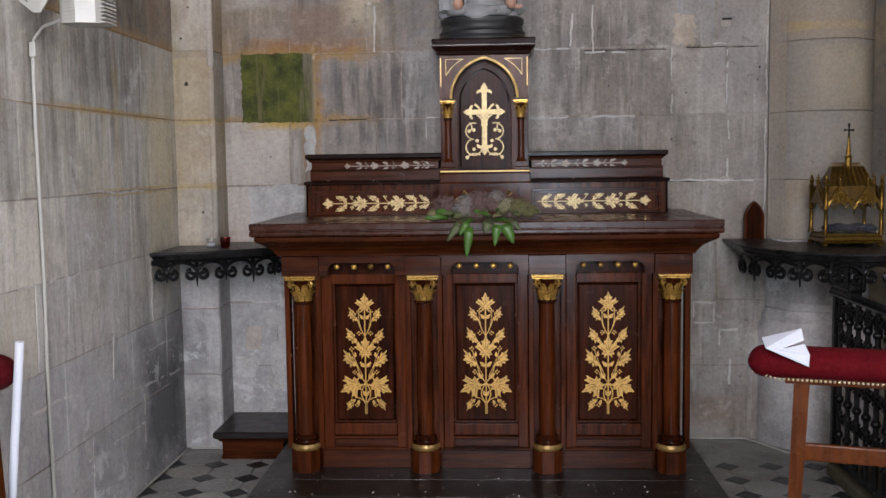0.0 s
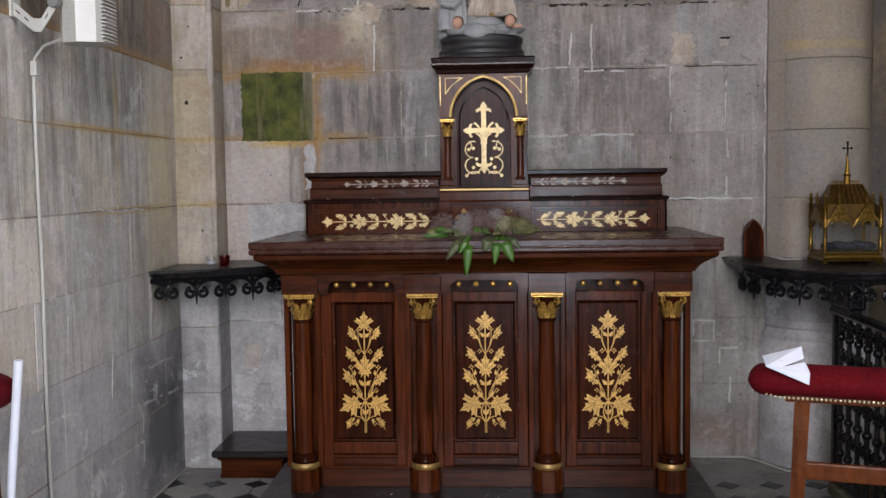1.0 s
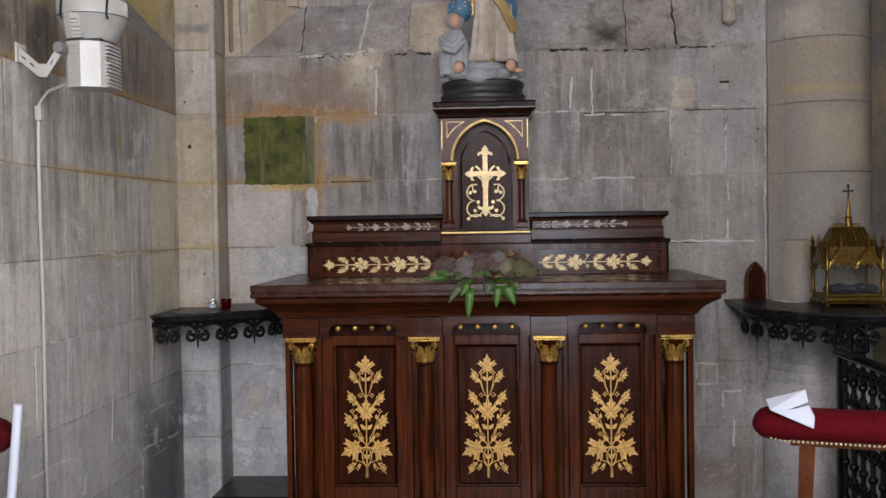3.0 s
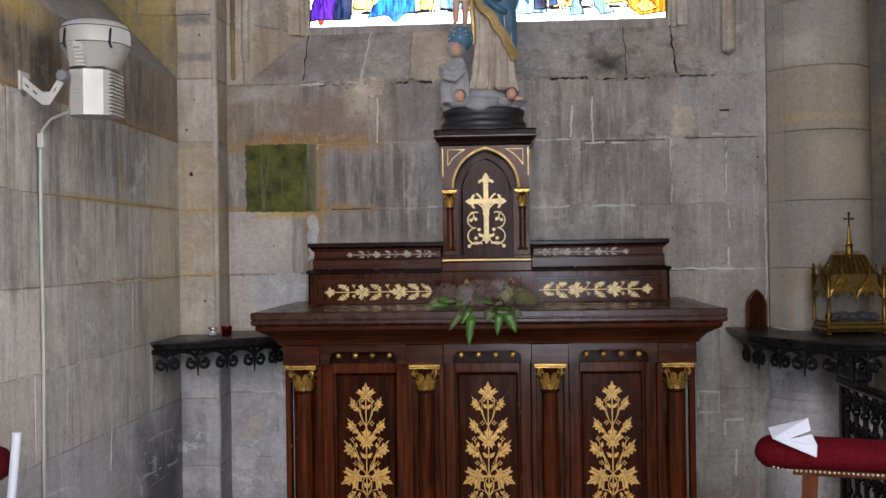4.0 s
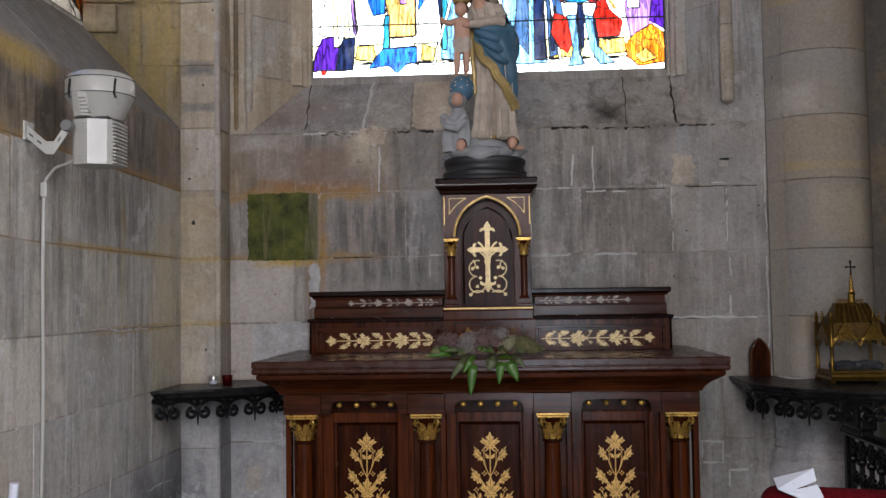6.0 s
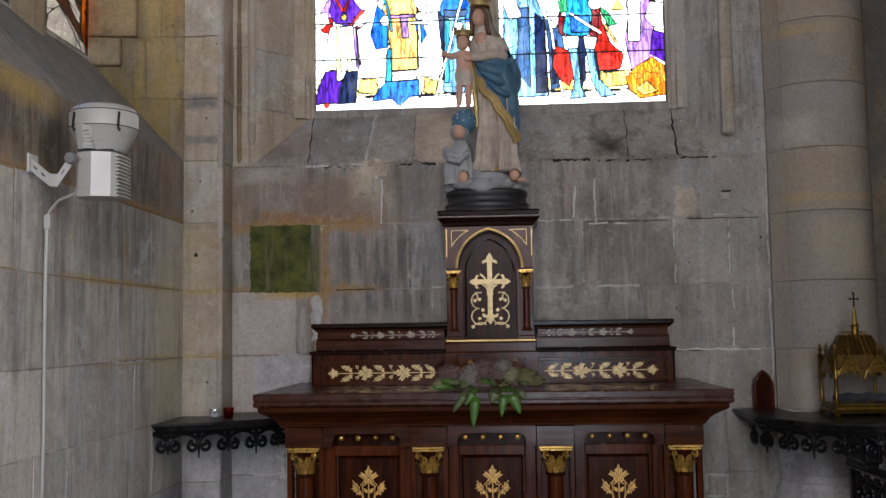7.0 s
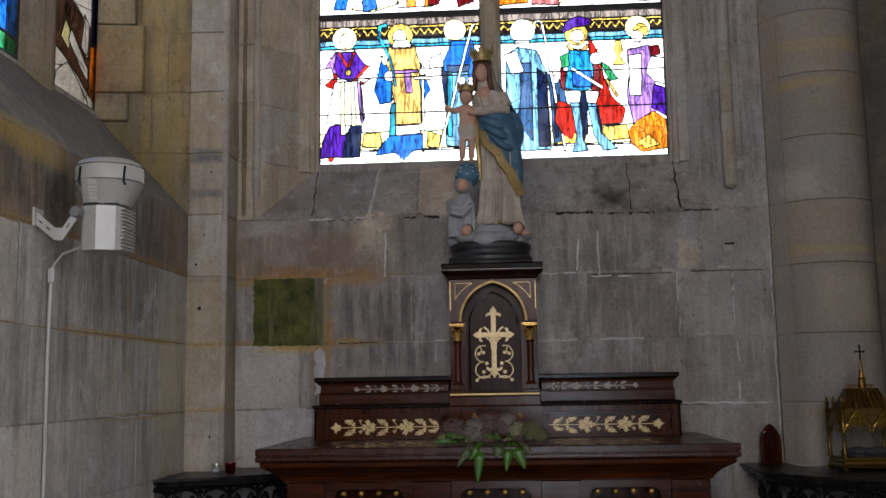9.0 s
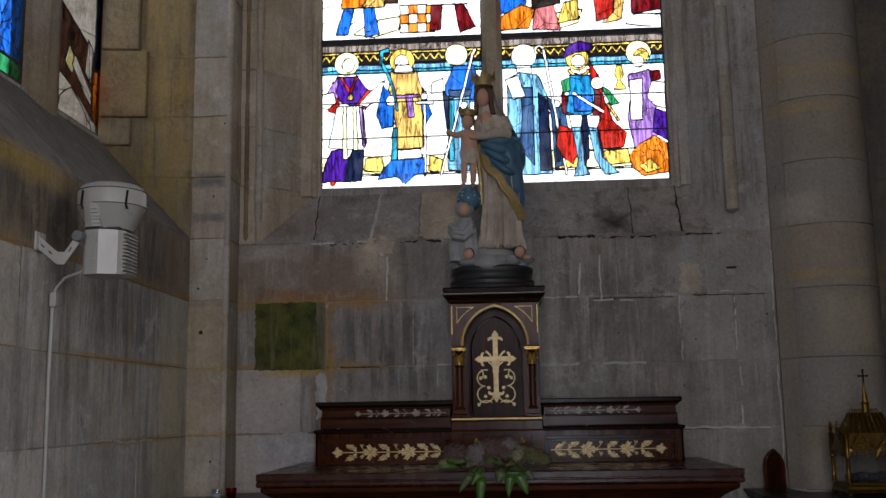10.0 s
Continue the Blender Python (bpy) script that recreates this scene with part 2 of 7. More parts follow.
STONE_COLUMN = stone("limestone_column", (0.3, 0.26, 0.217), (0.295, 0.24, 0.178), (0.21, 0.175, 0.138), 0.16, 0.14, 0.15, 0.1,
                     # Sixth entry paints the column's right flank darker brown, as its shaded side.
                     [((1.4, 0.7, 2.03), (1.95, 1.1, 2.08), OCHRE, 0.6, 0.9, False), ((1.4, 0.7, 3.04), (1.95, 1.1, 3.12), OCHRE, 0.65, 0.9, False), ((1.4, 0.7, 2.86), (1.75, 1.1, 2.92), OCHRE, 0.65, 0.9, False), ((1.4, 0.7, 0.9), (2.0, 1.1, 1.25), CHALK, 0.4, 0.9, True), ((1.4, 0.6, 2.3), (1.62, 1.1, 2.48), (0.4, 0.355, 0.3), 0.6, 0.5, False), ((1.78, 0.7, 0.7), (2.0, 1.2, 4.4), (0.17, 0.13, 0.095), 0.75, 0.9, False), ((1.55, 0.7, 1.66), (1.86, 1.1, 1.98), (0.36, 0.3, 0.21), 0.6, 0.5, False)])
# Brown aisle stone, darkened far below the chapel's limestone to pass for shade.
STONE_AISLE_SHADED = stone("limestone_aisle", (0.125, 0.098, 0.073), (0.12, 0.086, 0.056), (0.075, 0.06, 0.045), 0.3, 0.3, 0.4, 0.1)
STONE_KERB = stone("mossy_kerb", (0.1, 0.088, 0.06), (0.085, 0.08, 0.04), (0.045, 0.042, 0.026), 0.4, 0.1, 0.2, 0.1)
MORTAR = stone("lime_mortar", (0.36, 0.325, 0.29), (0.33, 0.28, 0.23), (0.15, 0.13, 0.11), 0.7, 0.1, 0.2, 0.6)
MORTAR_YELLOW = stone("yellow_mortar", (0.47, 0.395, 0.26), (0.46, 0.37, 0.2), (0.22, 0.18, 0.12), 0.5, 0.5, 0.2, 0.3)
PLASTER = stone("pale_plaster", (0.53, 0.515, 0.5), (0.47, 0.445, 0.42), (0.25, 0.23, 0.215), 0.5, 0.0, 0.1, 0.3)
CREAM = stone("cream_repair", (0.55, 0.455, 0.35), (0.46, 0.37, 0.28), (0.22, 0.18, 0.145), 0.5, 0.0, 0.1, 0.3)
POINTING = stone("pale_pointing", (0.57, 0.545, 0.51), (0.49, 0.46, 0.42), (0.3, 0.27, 0.235), 0.5, 0.0, 0.1, 0.3)
DEEP = plain("deep_joint", (0.035, 0.03, 0.025), 0.95, 0.0, 0.5, 60, 0.2)
WOOD = wood("stained_oak", (0.082, 0.019, 0.0048), (0.009, 0.0024, 0.0012), gloss=0.22, shine=0.11)
WOOD_H = wood("stained_oak_across", (0.062, 0.0155, 0.0045), (0.0085, 0.0024, 0.0014), axis=0, gloss=0.22, shine=0.16)
WOOD_PANEL = wood("stained_oak_panel", (0.042, 0.0098, 0.0032), (0.0065, 0.0019, 0.0011), gloss=0.24, shine=0.06)
WOOD_TOP = wood("stained_oak_top", (0.05, 0.0145, 0.0068), (0.014, 0.005, 0.0034), axis=0, gloss=0.3, dust=0.14, shine=0.24)
WOOD_BLACK = wood("blackened_oak", (0.016, 0.0055, 0.0035), (0.005, 0.0025, 0.002), axis=0, gloss=0.24, shine=0.16)
WOOD_STEP = wood("worn_step_boards", (0.018, 0.0125, 0.011), (0.007, 0.0052, 0.005), axis=0, gloss=0.36, dust=0.35, shine=0.4)
WOOD_CHAIR = wood("varnished_beech", (0.105, 0.029, 0.0065), (0.034, 0.009, 0.003), gloss=0.3, shine=0.12)
GOLD = plain("gilding", (0.62, 0.4, 0.13), 0.42, 0.35, 0.35, 60, 0.05, 0.45)
GILT = plain("gilt_metal", (0.6, 0.345, 0.075), 0.3, 0.6, 0.7, 60, 0.2, 0.12)
DULL_GILT = plain("dull_gilt", (0.3, 0.185, 0.055), 0.42, 0.5, 0.6, 45, 0.1, 0.3)
OLD_GILT = plain("tarnished_brass", (0.2, 0.112, 0.018), 0.34, 0.85, 0.6, 45, 0.1, 0.2)
IRON = plain("black_iron", (0.0045, 0.0043, 0.0045), 0.33, 0.0, 0.4, 60, 0.2)
MARBLE = plain("dark_marble", (0.007, 0.0063, 0.0063), 0.32, 0.0, 0.6, 22, 0.0, 4.5)
for dark_gloss in (IRON, MARBLE):
    dark_gloss.node_tree.nodes["Principled BSDF"].inputs["Specular IOR Level"].default_value = 0.18
FLOOR_STONE = stone("floor_limestone", (0.33, 0.32, 0.305), (0.31, 0.29, 0.265), (0.2, 0.19, 0.18), 0.5, 0.0, 0.0, 0.3)
FLOOR_BLACK = plain("floor_slate", (0.012, 0.012, 0.014), 0.4, 0.0, 0.5, 25, 0.05, 2.0)
RED = plain("red_velvet", (0.085, 0.001, 0.004), 0.85, 0.0, 0.5, 90, 0.2, 0.5)
WHITE = plain("white_enamel", (0.38, 0.37, 0.335), 0.35, 0.0, 0.18, 20, 0.0, 0.75)
PAPER = plain("white_paper", (0.56, 0.58, 0.64), 0.7, 0.0, 0.08, 40, 0.0, 0.85)
m, n, l, p = nodes_of("green_moss")
pos = n.new("ShaderNodeNewGeometry").outputs["Position"]
col = mix(n, l, ramp(n, l, noise_of(n, l, pos, 9, 7, 0.7), (0.36, 0.0), (0.62, 1.0)), (0.1, 0.105, 0.018), (0.022, 0.028, 0.006))
drip = socket(n, l, "ShaderNodeMapping", {"Vector": pos, "Scale": (15.0, 15.0, 1.2)}).outputs[0]
col = mix(n, l, ramp(n, l, noise_of(n, l, drip, 1.4, 5, 0.7), (0.54, 0.0), (0.66, 0.6)), col, (0.16, 0.14, 0.07))
side = socket(n, l, "ShaderNodeSeparateXYZ", {0: pos}).outputs[0]
ragged = math_of(n, l, "ADD", side, math_of(n, l, "MULTIPLY", noise_of(n, l, drip, 1.9, 6, 0.7), 0.3))
col = mix(n, l, ramp(n, l, math_of(n, l, "ADD", ragged, 1.72), (0.93, 0.0), (1.0, 0.8)), col, (0.22, 0.185, 0.135))
l.new(col, p.inputs["Base Color"])
p.inputs["Roughness"].default_value = 0.95
bump_of(n, l, p, noise_of(n, l, pos, 60, 6, 0.7), 0.8, 0.01)
MOSS = m
LIGHT_STONE = stone("vault_stone", (0.2, 0.185, 0.16), (0.2, 0.175, 0.145), (0.12, 0.105, 0.09), 0.4, 0.1, 0.2)


# ---------------------------------------------------------------- mesh helpers
def mesh_of(name, bm, mats, smooth=False):
    bmesh.ops.recalc_face_normals(bm, faces=bm.faces)
    me = bpy.data.meshes.new(name)
    if smooth:
        for f in bm.faces:
            f.smooth = True
    bm.to_mesh(me)
    bm.free()
    for m in mats if isinstance(mats, (list, tuple)) else [mats]:
        me.materials.append(m)
    return me


def part(name, bm, mat, parent=None, label="", smooth=False):
    ob = new(name, mesh_of(name, bm, mat, smooth))
    ob.parent = parent
    if smooth:
        ob.data.set_sharp_from_angle(angle=radians(40))
    return tagged(ob, label=label)


def thing(name, label, category, group="", kind="", at=(0, 0, 0)):
    ob = new(name)
    ob.empty_display_size = 0.05
    ob.location = at
    return tagged(ob, label, category, group, kind)


def box(bm, x0, x1, y0, y1, z0, z1, bevel=0.0, m=0):
    vs = [bm.verts.new((x, y, z)) for z in (z0, z1) for x, y in ((x0, y0), (x1, y0), (x1, y1), (x0, y1))]
    fs = [bm.faces.new([vs[i] for i in q]) for q in ((3, 2, 1, 0), (4, 5, 6, 7), (0, 1, 5, 4), (1, 2, 6, 5), (2, 3, 7, 6), (3, 0, 4, 7))]
    for f in fs:
        f.material_index = m
    if bevel:
        edges = list({e for f in fs for e in f.edges})
        bmesh.ops.bevel(bm, geom=edges, offset=bevel, segments=2, affect="EDGES", profile=0.5)
    return vs


def loft(bm, rings, m=0, close=True, caps=True):
    """Skin through rings of the same number of points."""
    loops = [[bm.verts.new(p) for p in r] for r in rings]
    k = len(loops[0])
    for a, b in zip(loops, loops[1:]):
        for i in range(k if close else k - 1):
            j = (i + 1) % k
            bm.faces.new((a[i], a[j], b[j], b[i])).material_index = m
    if caps:
        bm.faces.new(list(reversed(loops[0]))).material_index = m
        bm.faces.new(loops[-1]).material_index = m
    return loops


def rect(x0, x1, y0, y1, z):
    return [(x0, y0, z), (x1, y0, z), (x1, y1, z), (x0, y1, z)]


def moulding(bm, levels, x0, x1, y0, y1, m=0):
    """A block whose outline steps in and out: levels of (z, outset in x and at the front)."""
    loft(bm, [rect(x0 - o, x1 + o, y0 - o, y1, z) for z, o in levels], m)


def lathe(bm, profile, x=0, y=0, n=20, m=0):
    rings = [[(x + r * math.cos(2 * math.pi * i / n), y + r * math.sin(2 * math.pi * i / n), z) for i in range(n)] for r, z in profile]
    loft(bm, rings, m)


def ball(bm, c, r, n=10, k=6, m=0, sx=1.0, sy=1.0, sz=1.0):
    rings = []
    for j in range(1, k):
        a = math.pi * j / k
        rings.append([(c[0] + sx * r * math.sin(a) * math.cos(2 * math.pi * i / n), c[1] + sy * r * math.sin(a) * math.sin(2 * math.pi * i / n),
                       c[2] - sz * r * math.cos(a)) for i in range(n)])
    loft(bm, rings, m)


def tube(bm, pts, r, n=6, m=0, taper=None):
    """A round bar along points."""
    pts = [Vector(p) for p in pts]
    rings = []
    for i, p in enumerate(pts):
        d = (pts[min(i + 1, len(pts) - 1)] - pts[max(i - 1, 0)]).normalized()
        a = d.cross(Vector((0.13, 0.31, 0.94)))
        if a.length < 0.1:
            a = d.cross(Vector((1, 0, 0)))
        a.normalize()
        b = d.cross(a)
        q = r * (taper(i / (len(pts) - 1)) if taper else 1.0)
        rings.append([p + q * (math.cos(2 * math.pi * k / n) * a + math.sin(2 * math.pi * k / n) * b) for k in range(n)])
    loft(bm, rings, m)


def slab(bm, outline, y0, y1, m=0):
    """A flat shape given in x and z, from y0 to y1."""
    a = [bm.verts.new((x, y0, z)) for x, z in outline]
    b = [bm.verts.new((x, y1, z)) for x, z in outline]
    fs = [bm.faces.new(a), bm.faces.new(list(reversed(b)))]
    for i in range(len(a)):
        j = (i + 1) % len(a)
        fs.append(bm.faces.new((a[j], a[i], b[i], b[j])))
    for f in fs:
        f.material_index = m
    return fs


# ---------------------------------------------------------------- the chapel
FLOOR_Z, WALL_Y, LEFT_X = 0.0, 0.98, -1.528
COURSES = [0.0, 0.385, 0.72, 1.03, 1.325, 1.652, 1.99, 2.3, 2.62, 2.94, 3.26, 3.6, 3.94, 4.3, 4.7]


def block(name, parent, o, eu, ev, en, u0, u1, v0, v1, mat, rng, gap=0.0, proud=0.002, chamfer=0.0022):
    """One dressed stone: front face with worn arrises, sides running back into the wall."""
    bm = bmesh.new()
    p = proud + rng.uniform(-0.0015, 0.002)
    g = gap + rng.choice((0.001, 0.0018, 0.003, 0.005))
    def at(u, v, d):
        return o + eu * u + ev * v + en * d
    def ring(i, d, j=0.0):
        return [bm.verts.new(at(u + rng.uniform(-j, j), v + rng.uniform(-j, j), d + rng.uniform(-j, j) * 0.4)) for u, v in
                ((u0 + i, v0 + i), ((u0 + u1) / 2, v0 + i), (u1 - i, v0 + i), (u1 - i, (v0 + v1) / 2), (u1 - i, v1 - i), ((u0 + u1) / 2, v1 - i), (u0 + i, v1 - i), (u0 + i, (v0 + v1) / 2))]
    loops = [ring(g, -0.03), ring(g, p - chamfer, 0.002), ring(g + chamfer, p, 0.002)]
    for a, b in zip(loops, loops[1:]):
        for i in range(8):
            bm.faces.new((a[i], a[(i + 1) % 8], b[(i + 1) % 8], b[i]))
    bm.faces.new(loops[-1])
    me = bpy.data.meshes.new(name)
    bm.to_mesh(me)
    bm.free()
    me.materials.append(mat)
    ob = new(name, me)
    ob.parent = parent
    return ob


def ashlar(parent, o, eu, ev, u0, u1, courses, mat, seed, wide=(0.4, 0.72), breaks=None, special=None, bed=None):
    """Courses of stones over a face. breaks: for a course, its own joints; special: materials of single stones."""
    rng = random.Random(seed)
    o, eu, ev = Vector(o), Vector(eu).normalized(), Vector(ev).normalized()
    en = eu.cross(ev)
    if bed:
        bm = bmesh.new()
        loft(bm, [[o + eu * a + ev * b + en * d for a, b in ((u0, courses[0]), (u1, courses[0]), (u1, courses[-1]), (u0, courses[-1]))] for d in (-0.06, -0.001)])
        part("mortar_bed", bm, bed, parent)
    for k, (v0, v1) in enumerate(zip(courses, courses[1:])):
        joints = (breaks or {}).get(k)
        if joints is None:
            joints, u = [u0], u0 + rng.uniform(wide[0] * 0.4, wide[1])
            while u < u1 - wide[0] * 0.5:
                joints.append(u)
                u += rng.uniform(*wide)
            joints.append(u1)
        for i, (a, b) in enumerate(zip(joints, joints[1:])):
            pick = mat((a + b) / 2, (v0 + v1) / 2) if callable(mat) else mat
            block("stone", parent, o, eu, ev, en, a, b, v0, v1, (special or {}).get((k, i), pick), rng)


def core(name, boxes, mat, label, category="wall"):
    bm = bmesh.new()
    for b in boxes:
        box(bm, *b)
    ob = part(name, bm, mat)
    return tagged(ob, label, category, kind="structure")


wall_back = core("wall_back", [(-1.6, 1.41, WALL_Y, 1.6, 0, 2.3), (-1.6, -1.262, WALL_Y, 1.6, 2.3, 4.7), (1.262, 1.41, WALL_Y, 1.6, 2.3, 4.7),
                               (-1.262, 1.262, WALL_Y, 1.6, 4.2, 4.7), (-1.3, 1.3, 1.33, 1.6, 2.3, 2.6)], MORTAR,
                 "weathered grey limestone ashlar wall behind the altar")
wall_left = core("wall_left", [(-2.2, LEFT_X, -8, 0.98, 0, 2.29), (-2.2, LEFT_X, -8, -1.75, 2.29, 4.7), (-2.2, LEFT_X, -1.75, 0.98, 4.4, 4.7),
                               (-2.5, -2.04, 0.76, 1.0, 2.29, 4.7)], MORTAR, "streaked pale grey limestone ashlar wall")
pier = core("pier", [(LEFT_X - 0.1, -1.342, 0.777, 1.0, 0, 4.7)], MORTAR_YELLOW, "limestone corner pier stained with ochre and moss", "pier")
# First box is an unseen slab that blocks the aisle lamp from the column.
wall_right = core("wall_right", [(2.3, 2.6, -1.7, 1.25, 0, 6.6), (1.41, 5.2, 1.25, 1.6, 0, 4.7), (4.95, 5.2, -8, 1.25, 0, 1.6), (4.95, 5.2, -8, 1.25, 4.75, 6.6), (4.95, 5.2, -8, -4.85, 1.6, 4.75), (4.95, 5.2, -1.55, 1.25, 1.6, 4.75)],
                  STONE_AISLE_SHADED, "brown limestone aisle wall, shade in its colour, and an unseen light-blocking slab")
# Far wall and ceiling are unseen, added to close off the light.
wall_nave = core("wall_nave", [(-2.2, -0.1, -8.2, -7.95, 0, 2.15), (1.35, 5.2, -8.2, -7.95, 0, 2.15), (-0.1, 1.35, -8.2, -7.95, 1.85, 2.15), (-2.2, -1.75, -8.2, -7.95, 2.15, 6.6), (1.55, 5.2, -8.2, -7.95, 2.15, 6.6), (-1.75, 1.55, -8.2, -7.95, 4.85, 6.6)],
                 LIGHT_STONE, "unseen plain limestone wall added at the far end")
ceiling = core("ceiling", [(-2.6, 5.2, -8.2, 1.6, 6.6, 6.8), (-2.6, 5.2, 1.55, 1.75, 4.7, 6.6), (-2.6, -2.2, -8.2, 1.6, 4.7, 6.6)], LIGHT_STONE, "unseen stone ceiling added to close off the light", "ceiling")

X, Y, Z = Vector((1, 0, 0)), Vector((0, 1, 0)), Vector((0, 0, 1))
back_breaks = {0: [-1.342, -1.0, -0.3, 0.4, 0.98, 1.41], 1: [-1.342, -1.09, -0.6, 0.1, 0.7, 1.1, 1.41], 2: [-1.342, -1.06, -0.5, 0.2, 0.92, 1.16, 1.41],
               3: [-1.342, -1.18, -0.93, -0.2, 0.5, 1.03, 1.41], 4: [-1.342, -1.0, -0.55, -0.22, 0.36, 0.76, 1.02, 1.41],
               5: [-1.342, -1.228, -0.865, -0.42, 0.22, 0.47, 0.93, 1.2, 1.41], 6: [-1.342, -0.99, -0.6, -0.2, 0.3, 0.62, 0.95, 1.15, 1.41]}
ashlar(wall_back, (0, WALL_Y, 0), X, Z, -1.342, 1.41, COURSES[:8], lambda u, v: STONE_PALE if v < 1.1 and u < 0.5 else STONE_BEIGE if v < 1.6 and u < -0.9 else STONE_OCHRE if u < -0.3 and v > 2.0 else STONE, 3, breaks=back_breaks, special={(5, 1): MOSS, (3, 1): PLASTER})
ashlar(wall_back, (0, WALL_Y, 0), X, Z, -1.342, -1.245, COURSES[7:], STONE_PIER, 4, wide=(0.3, 0.4))
ashlar(wall_back, (0, WALL_Y, 0), X, Z, 1.255, 1.41, COURSES[7:], STONE, 5, wide=(0.3, 0.4))
# Splayed sides and sloping sill of the window's embrasure.
GLASS_Y, SILL_Z = 1.28, 2.64
ashlar(wall_back, (-1.245, WALL_Y, 0), (0.29, 0.3, 0), Z, 0, 0.41, COURSES[7:-1], STONE_PIER, 6, wide=(0.5, 0.6), bed=MORTAR)
ashlar(wall_back, (1.255, WALL_Y, 0), (0.29, -0.3, 0), Z, -0.41, 0, COURSES[7:-1], STONE, 7, wide=(0.5, 0.6), bed=MORTAR)
ashlar(wall_back, (0, WALL_Y, 2.302), X, (0, 0.3, 0.34), -1.25, 1.26, [0.007, 0.453], STONE, 8, bed=MORTAR, wide=(0.3, 0.5), special={(0, 3): CREAM}, breaks={0: [-1.25, -0.945, -0.625, -0.392, -0.17, 0.33, 0.725, 0.97, 1.26]})
# Low courses of pier and left wall are paled to look lit.
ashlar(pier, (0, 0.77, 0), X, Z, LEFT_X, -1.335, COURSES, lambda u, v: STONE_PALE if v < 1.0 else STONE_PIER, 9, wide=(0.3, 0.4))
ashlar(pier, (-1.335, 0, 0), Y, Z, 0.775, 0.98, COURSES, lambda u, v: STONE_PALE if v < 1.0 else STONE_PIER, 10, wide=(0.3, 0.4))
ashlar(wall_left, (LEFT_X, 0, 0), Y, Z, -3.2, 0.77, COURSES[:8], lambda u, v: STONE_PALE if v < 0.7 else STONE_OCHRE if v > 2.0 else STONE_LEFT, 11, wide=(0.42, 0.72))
ashlar(wall_left, (LEFT_X, 0, 2.302), Y, (-0.472, 0, 0.52), -1.75, 0.79, [0, 0.702], STONE_SILL, 12, wide=(0.5, 0.8), bed=MORTAR)
# These splay courses carry their dimness in the stone's colour.
ashlar(wall_left, (-2.0, 0.7, 0), (0.472, 0.07, 0), Z, 0.0, 0.49, COURSES[7:], STONE_SPLAY_DIM, 13, wide=(0.15, 0.33), bed=STONE_SPLAY_DIM)

# Upright rolls and fillets on the arrises of the embrasures and the pier.
def upright_roll(host, x, y, r, z0, z1, mat, seed, name="roll_moulding"):
    """A worn roll moulding of several lengths of stone."""
    g = random.Random(seed)
    z = z0
    while z < z1 - 0.05:
        top = min(z1, z + g.uniform(0.3, 0.5))
        bm = bmesh.new()
        lathe(bm, [(r * (0.25 if z == z0 else g.uniform(0.8, 0.95)), z + 0.001), (r * g.uniform(0.93, 1.05), z + 0.02), (r * g.uniform(0.93, 1.05), (z + top) / 2), (r * g.uniform(0.93, 1.05), top - 0.02), (r * g.uniform(0.8, 0.95), top - 0.001)], x, y, 16)
        part(name, bm, mat, host, smooth=True)
        z = top


upright_roll(pier, -1.342, 0.778, 0.016, 1.04, 1.9, STONE_PIER, 31)
upright_roll(pier, -1.342, 0.778, 0.016, 1.9, 2.8, STONE_BEIGE, 36)
upright_roll(pier, -1.342, 0.778, 0.016, 2.8, 4.65, STONE_PIER, 37)
upright_roll(wall_back, -1.3, 0.985, 0.014, 2.32, 4.65, STONE_SPLAY_DIM, 32)
upright_roll(wall_back, -1.236, 0.985, 0.02, 2.42, 4.65, STONE_PIER, 33)
upright_roll(wall_back, 1.228, 0.99, 0.034, 2.4, 4.65, STONE_PIER, 34)
upright_roll(wall_back, 1.285, 0.985, 0.01, 2.42, 4.65, STONE, 35)
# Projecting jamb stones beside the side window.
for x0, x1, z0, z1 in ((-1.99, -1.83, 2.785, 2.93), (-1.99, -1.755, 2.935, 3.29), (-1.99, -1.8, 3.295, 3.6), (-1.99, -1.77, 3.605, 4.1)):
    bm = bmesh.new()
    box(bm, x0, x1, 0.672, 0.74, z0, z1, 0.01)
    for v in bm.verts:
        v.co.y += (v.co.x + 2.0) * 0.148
    part("jamb_stone", bm, STONE_SPLAY_DIM, wall_left)

# Pale and open joints that run down the sloping sill.
for x0, x1, w, mat, seed in ((-0.962, -0.935, 0.0035, DEEP, 1), (-0.612, -0.638, 0.011, POINTING, 2), (-0.394, -0.389, 0.006, MORTAR, 3), (0.735, 0.717, 0.003, DEEP, 4), (0.978, 0.965, 0.006, DEEP, 5)):
    g = random.Random(seed)
    bm = bmesh.new()
    line = [(x0 + (x1 - x0) * i / 14 + g.uniform(-0.005, 0.005), 1.275 - 0.29 * i / 14 - 0.003, 2.63 - 0.325 * i / 14 + 0.004) for i in range(15)]
    tube(bm, line, w, 6, taper=lambda t: 0.4 + 0.6 * abs(math.sin(7 * t + seed)))
    part("sill_joint", bm, mat, wall_back)

# Crumbled mortar along the course below the sill, and old repairs.
rng = random.Random(21)
bm = bmesh.new()
for x0, x1, count in ((-1.0, -0.35, 70), (0.45, 1.36, 80), (-0.3, 0.4, 20)):
    for _ in range(count):
        q = rng.uniform(0.004, 0.014)
        c = (rng.uniform(x0, x1), WALL_Y - 0.002, 2.3 + rng.gauss(0, 0.009))
        ball(bm, c, q, 7, 5, 0, rng.uniform(0.9, 2.6), 0.45, rng.uniform(0.5, 1.0))
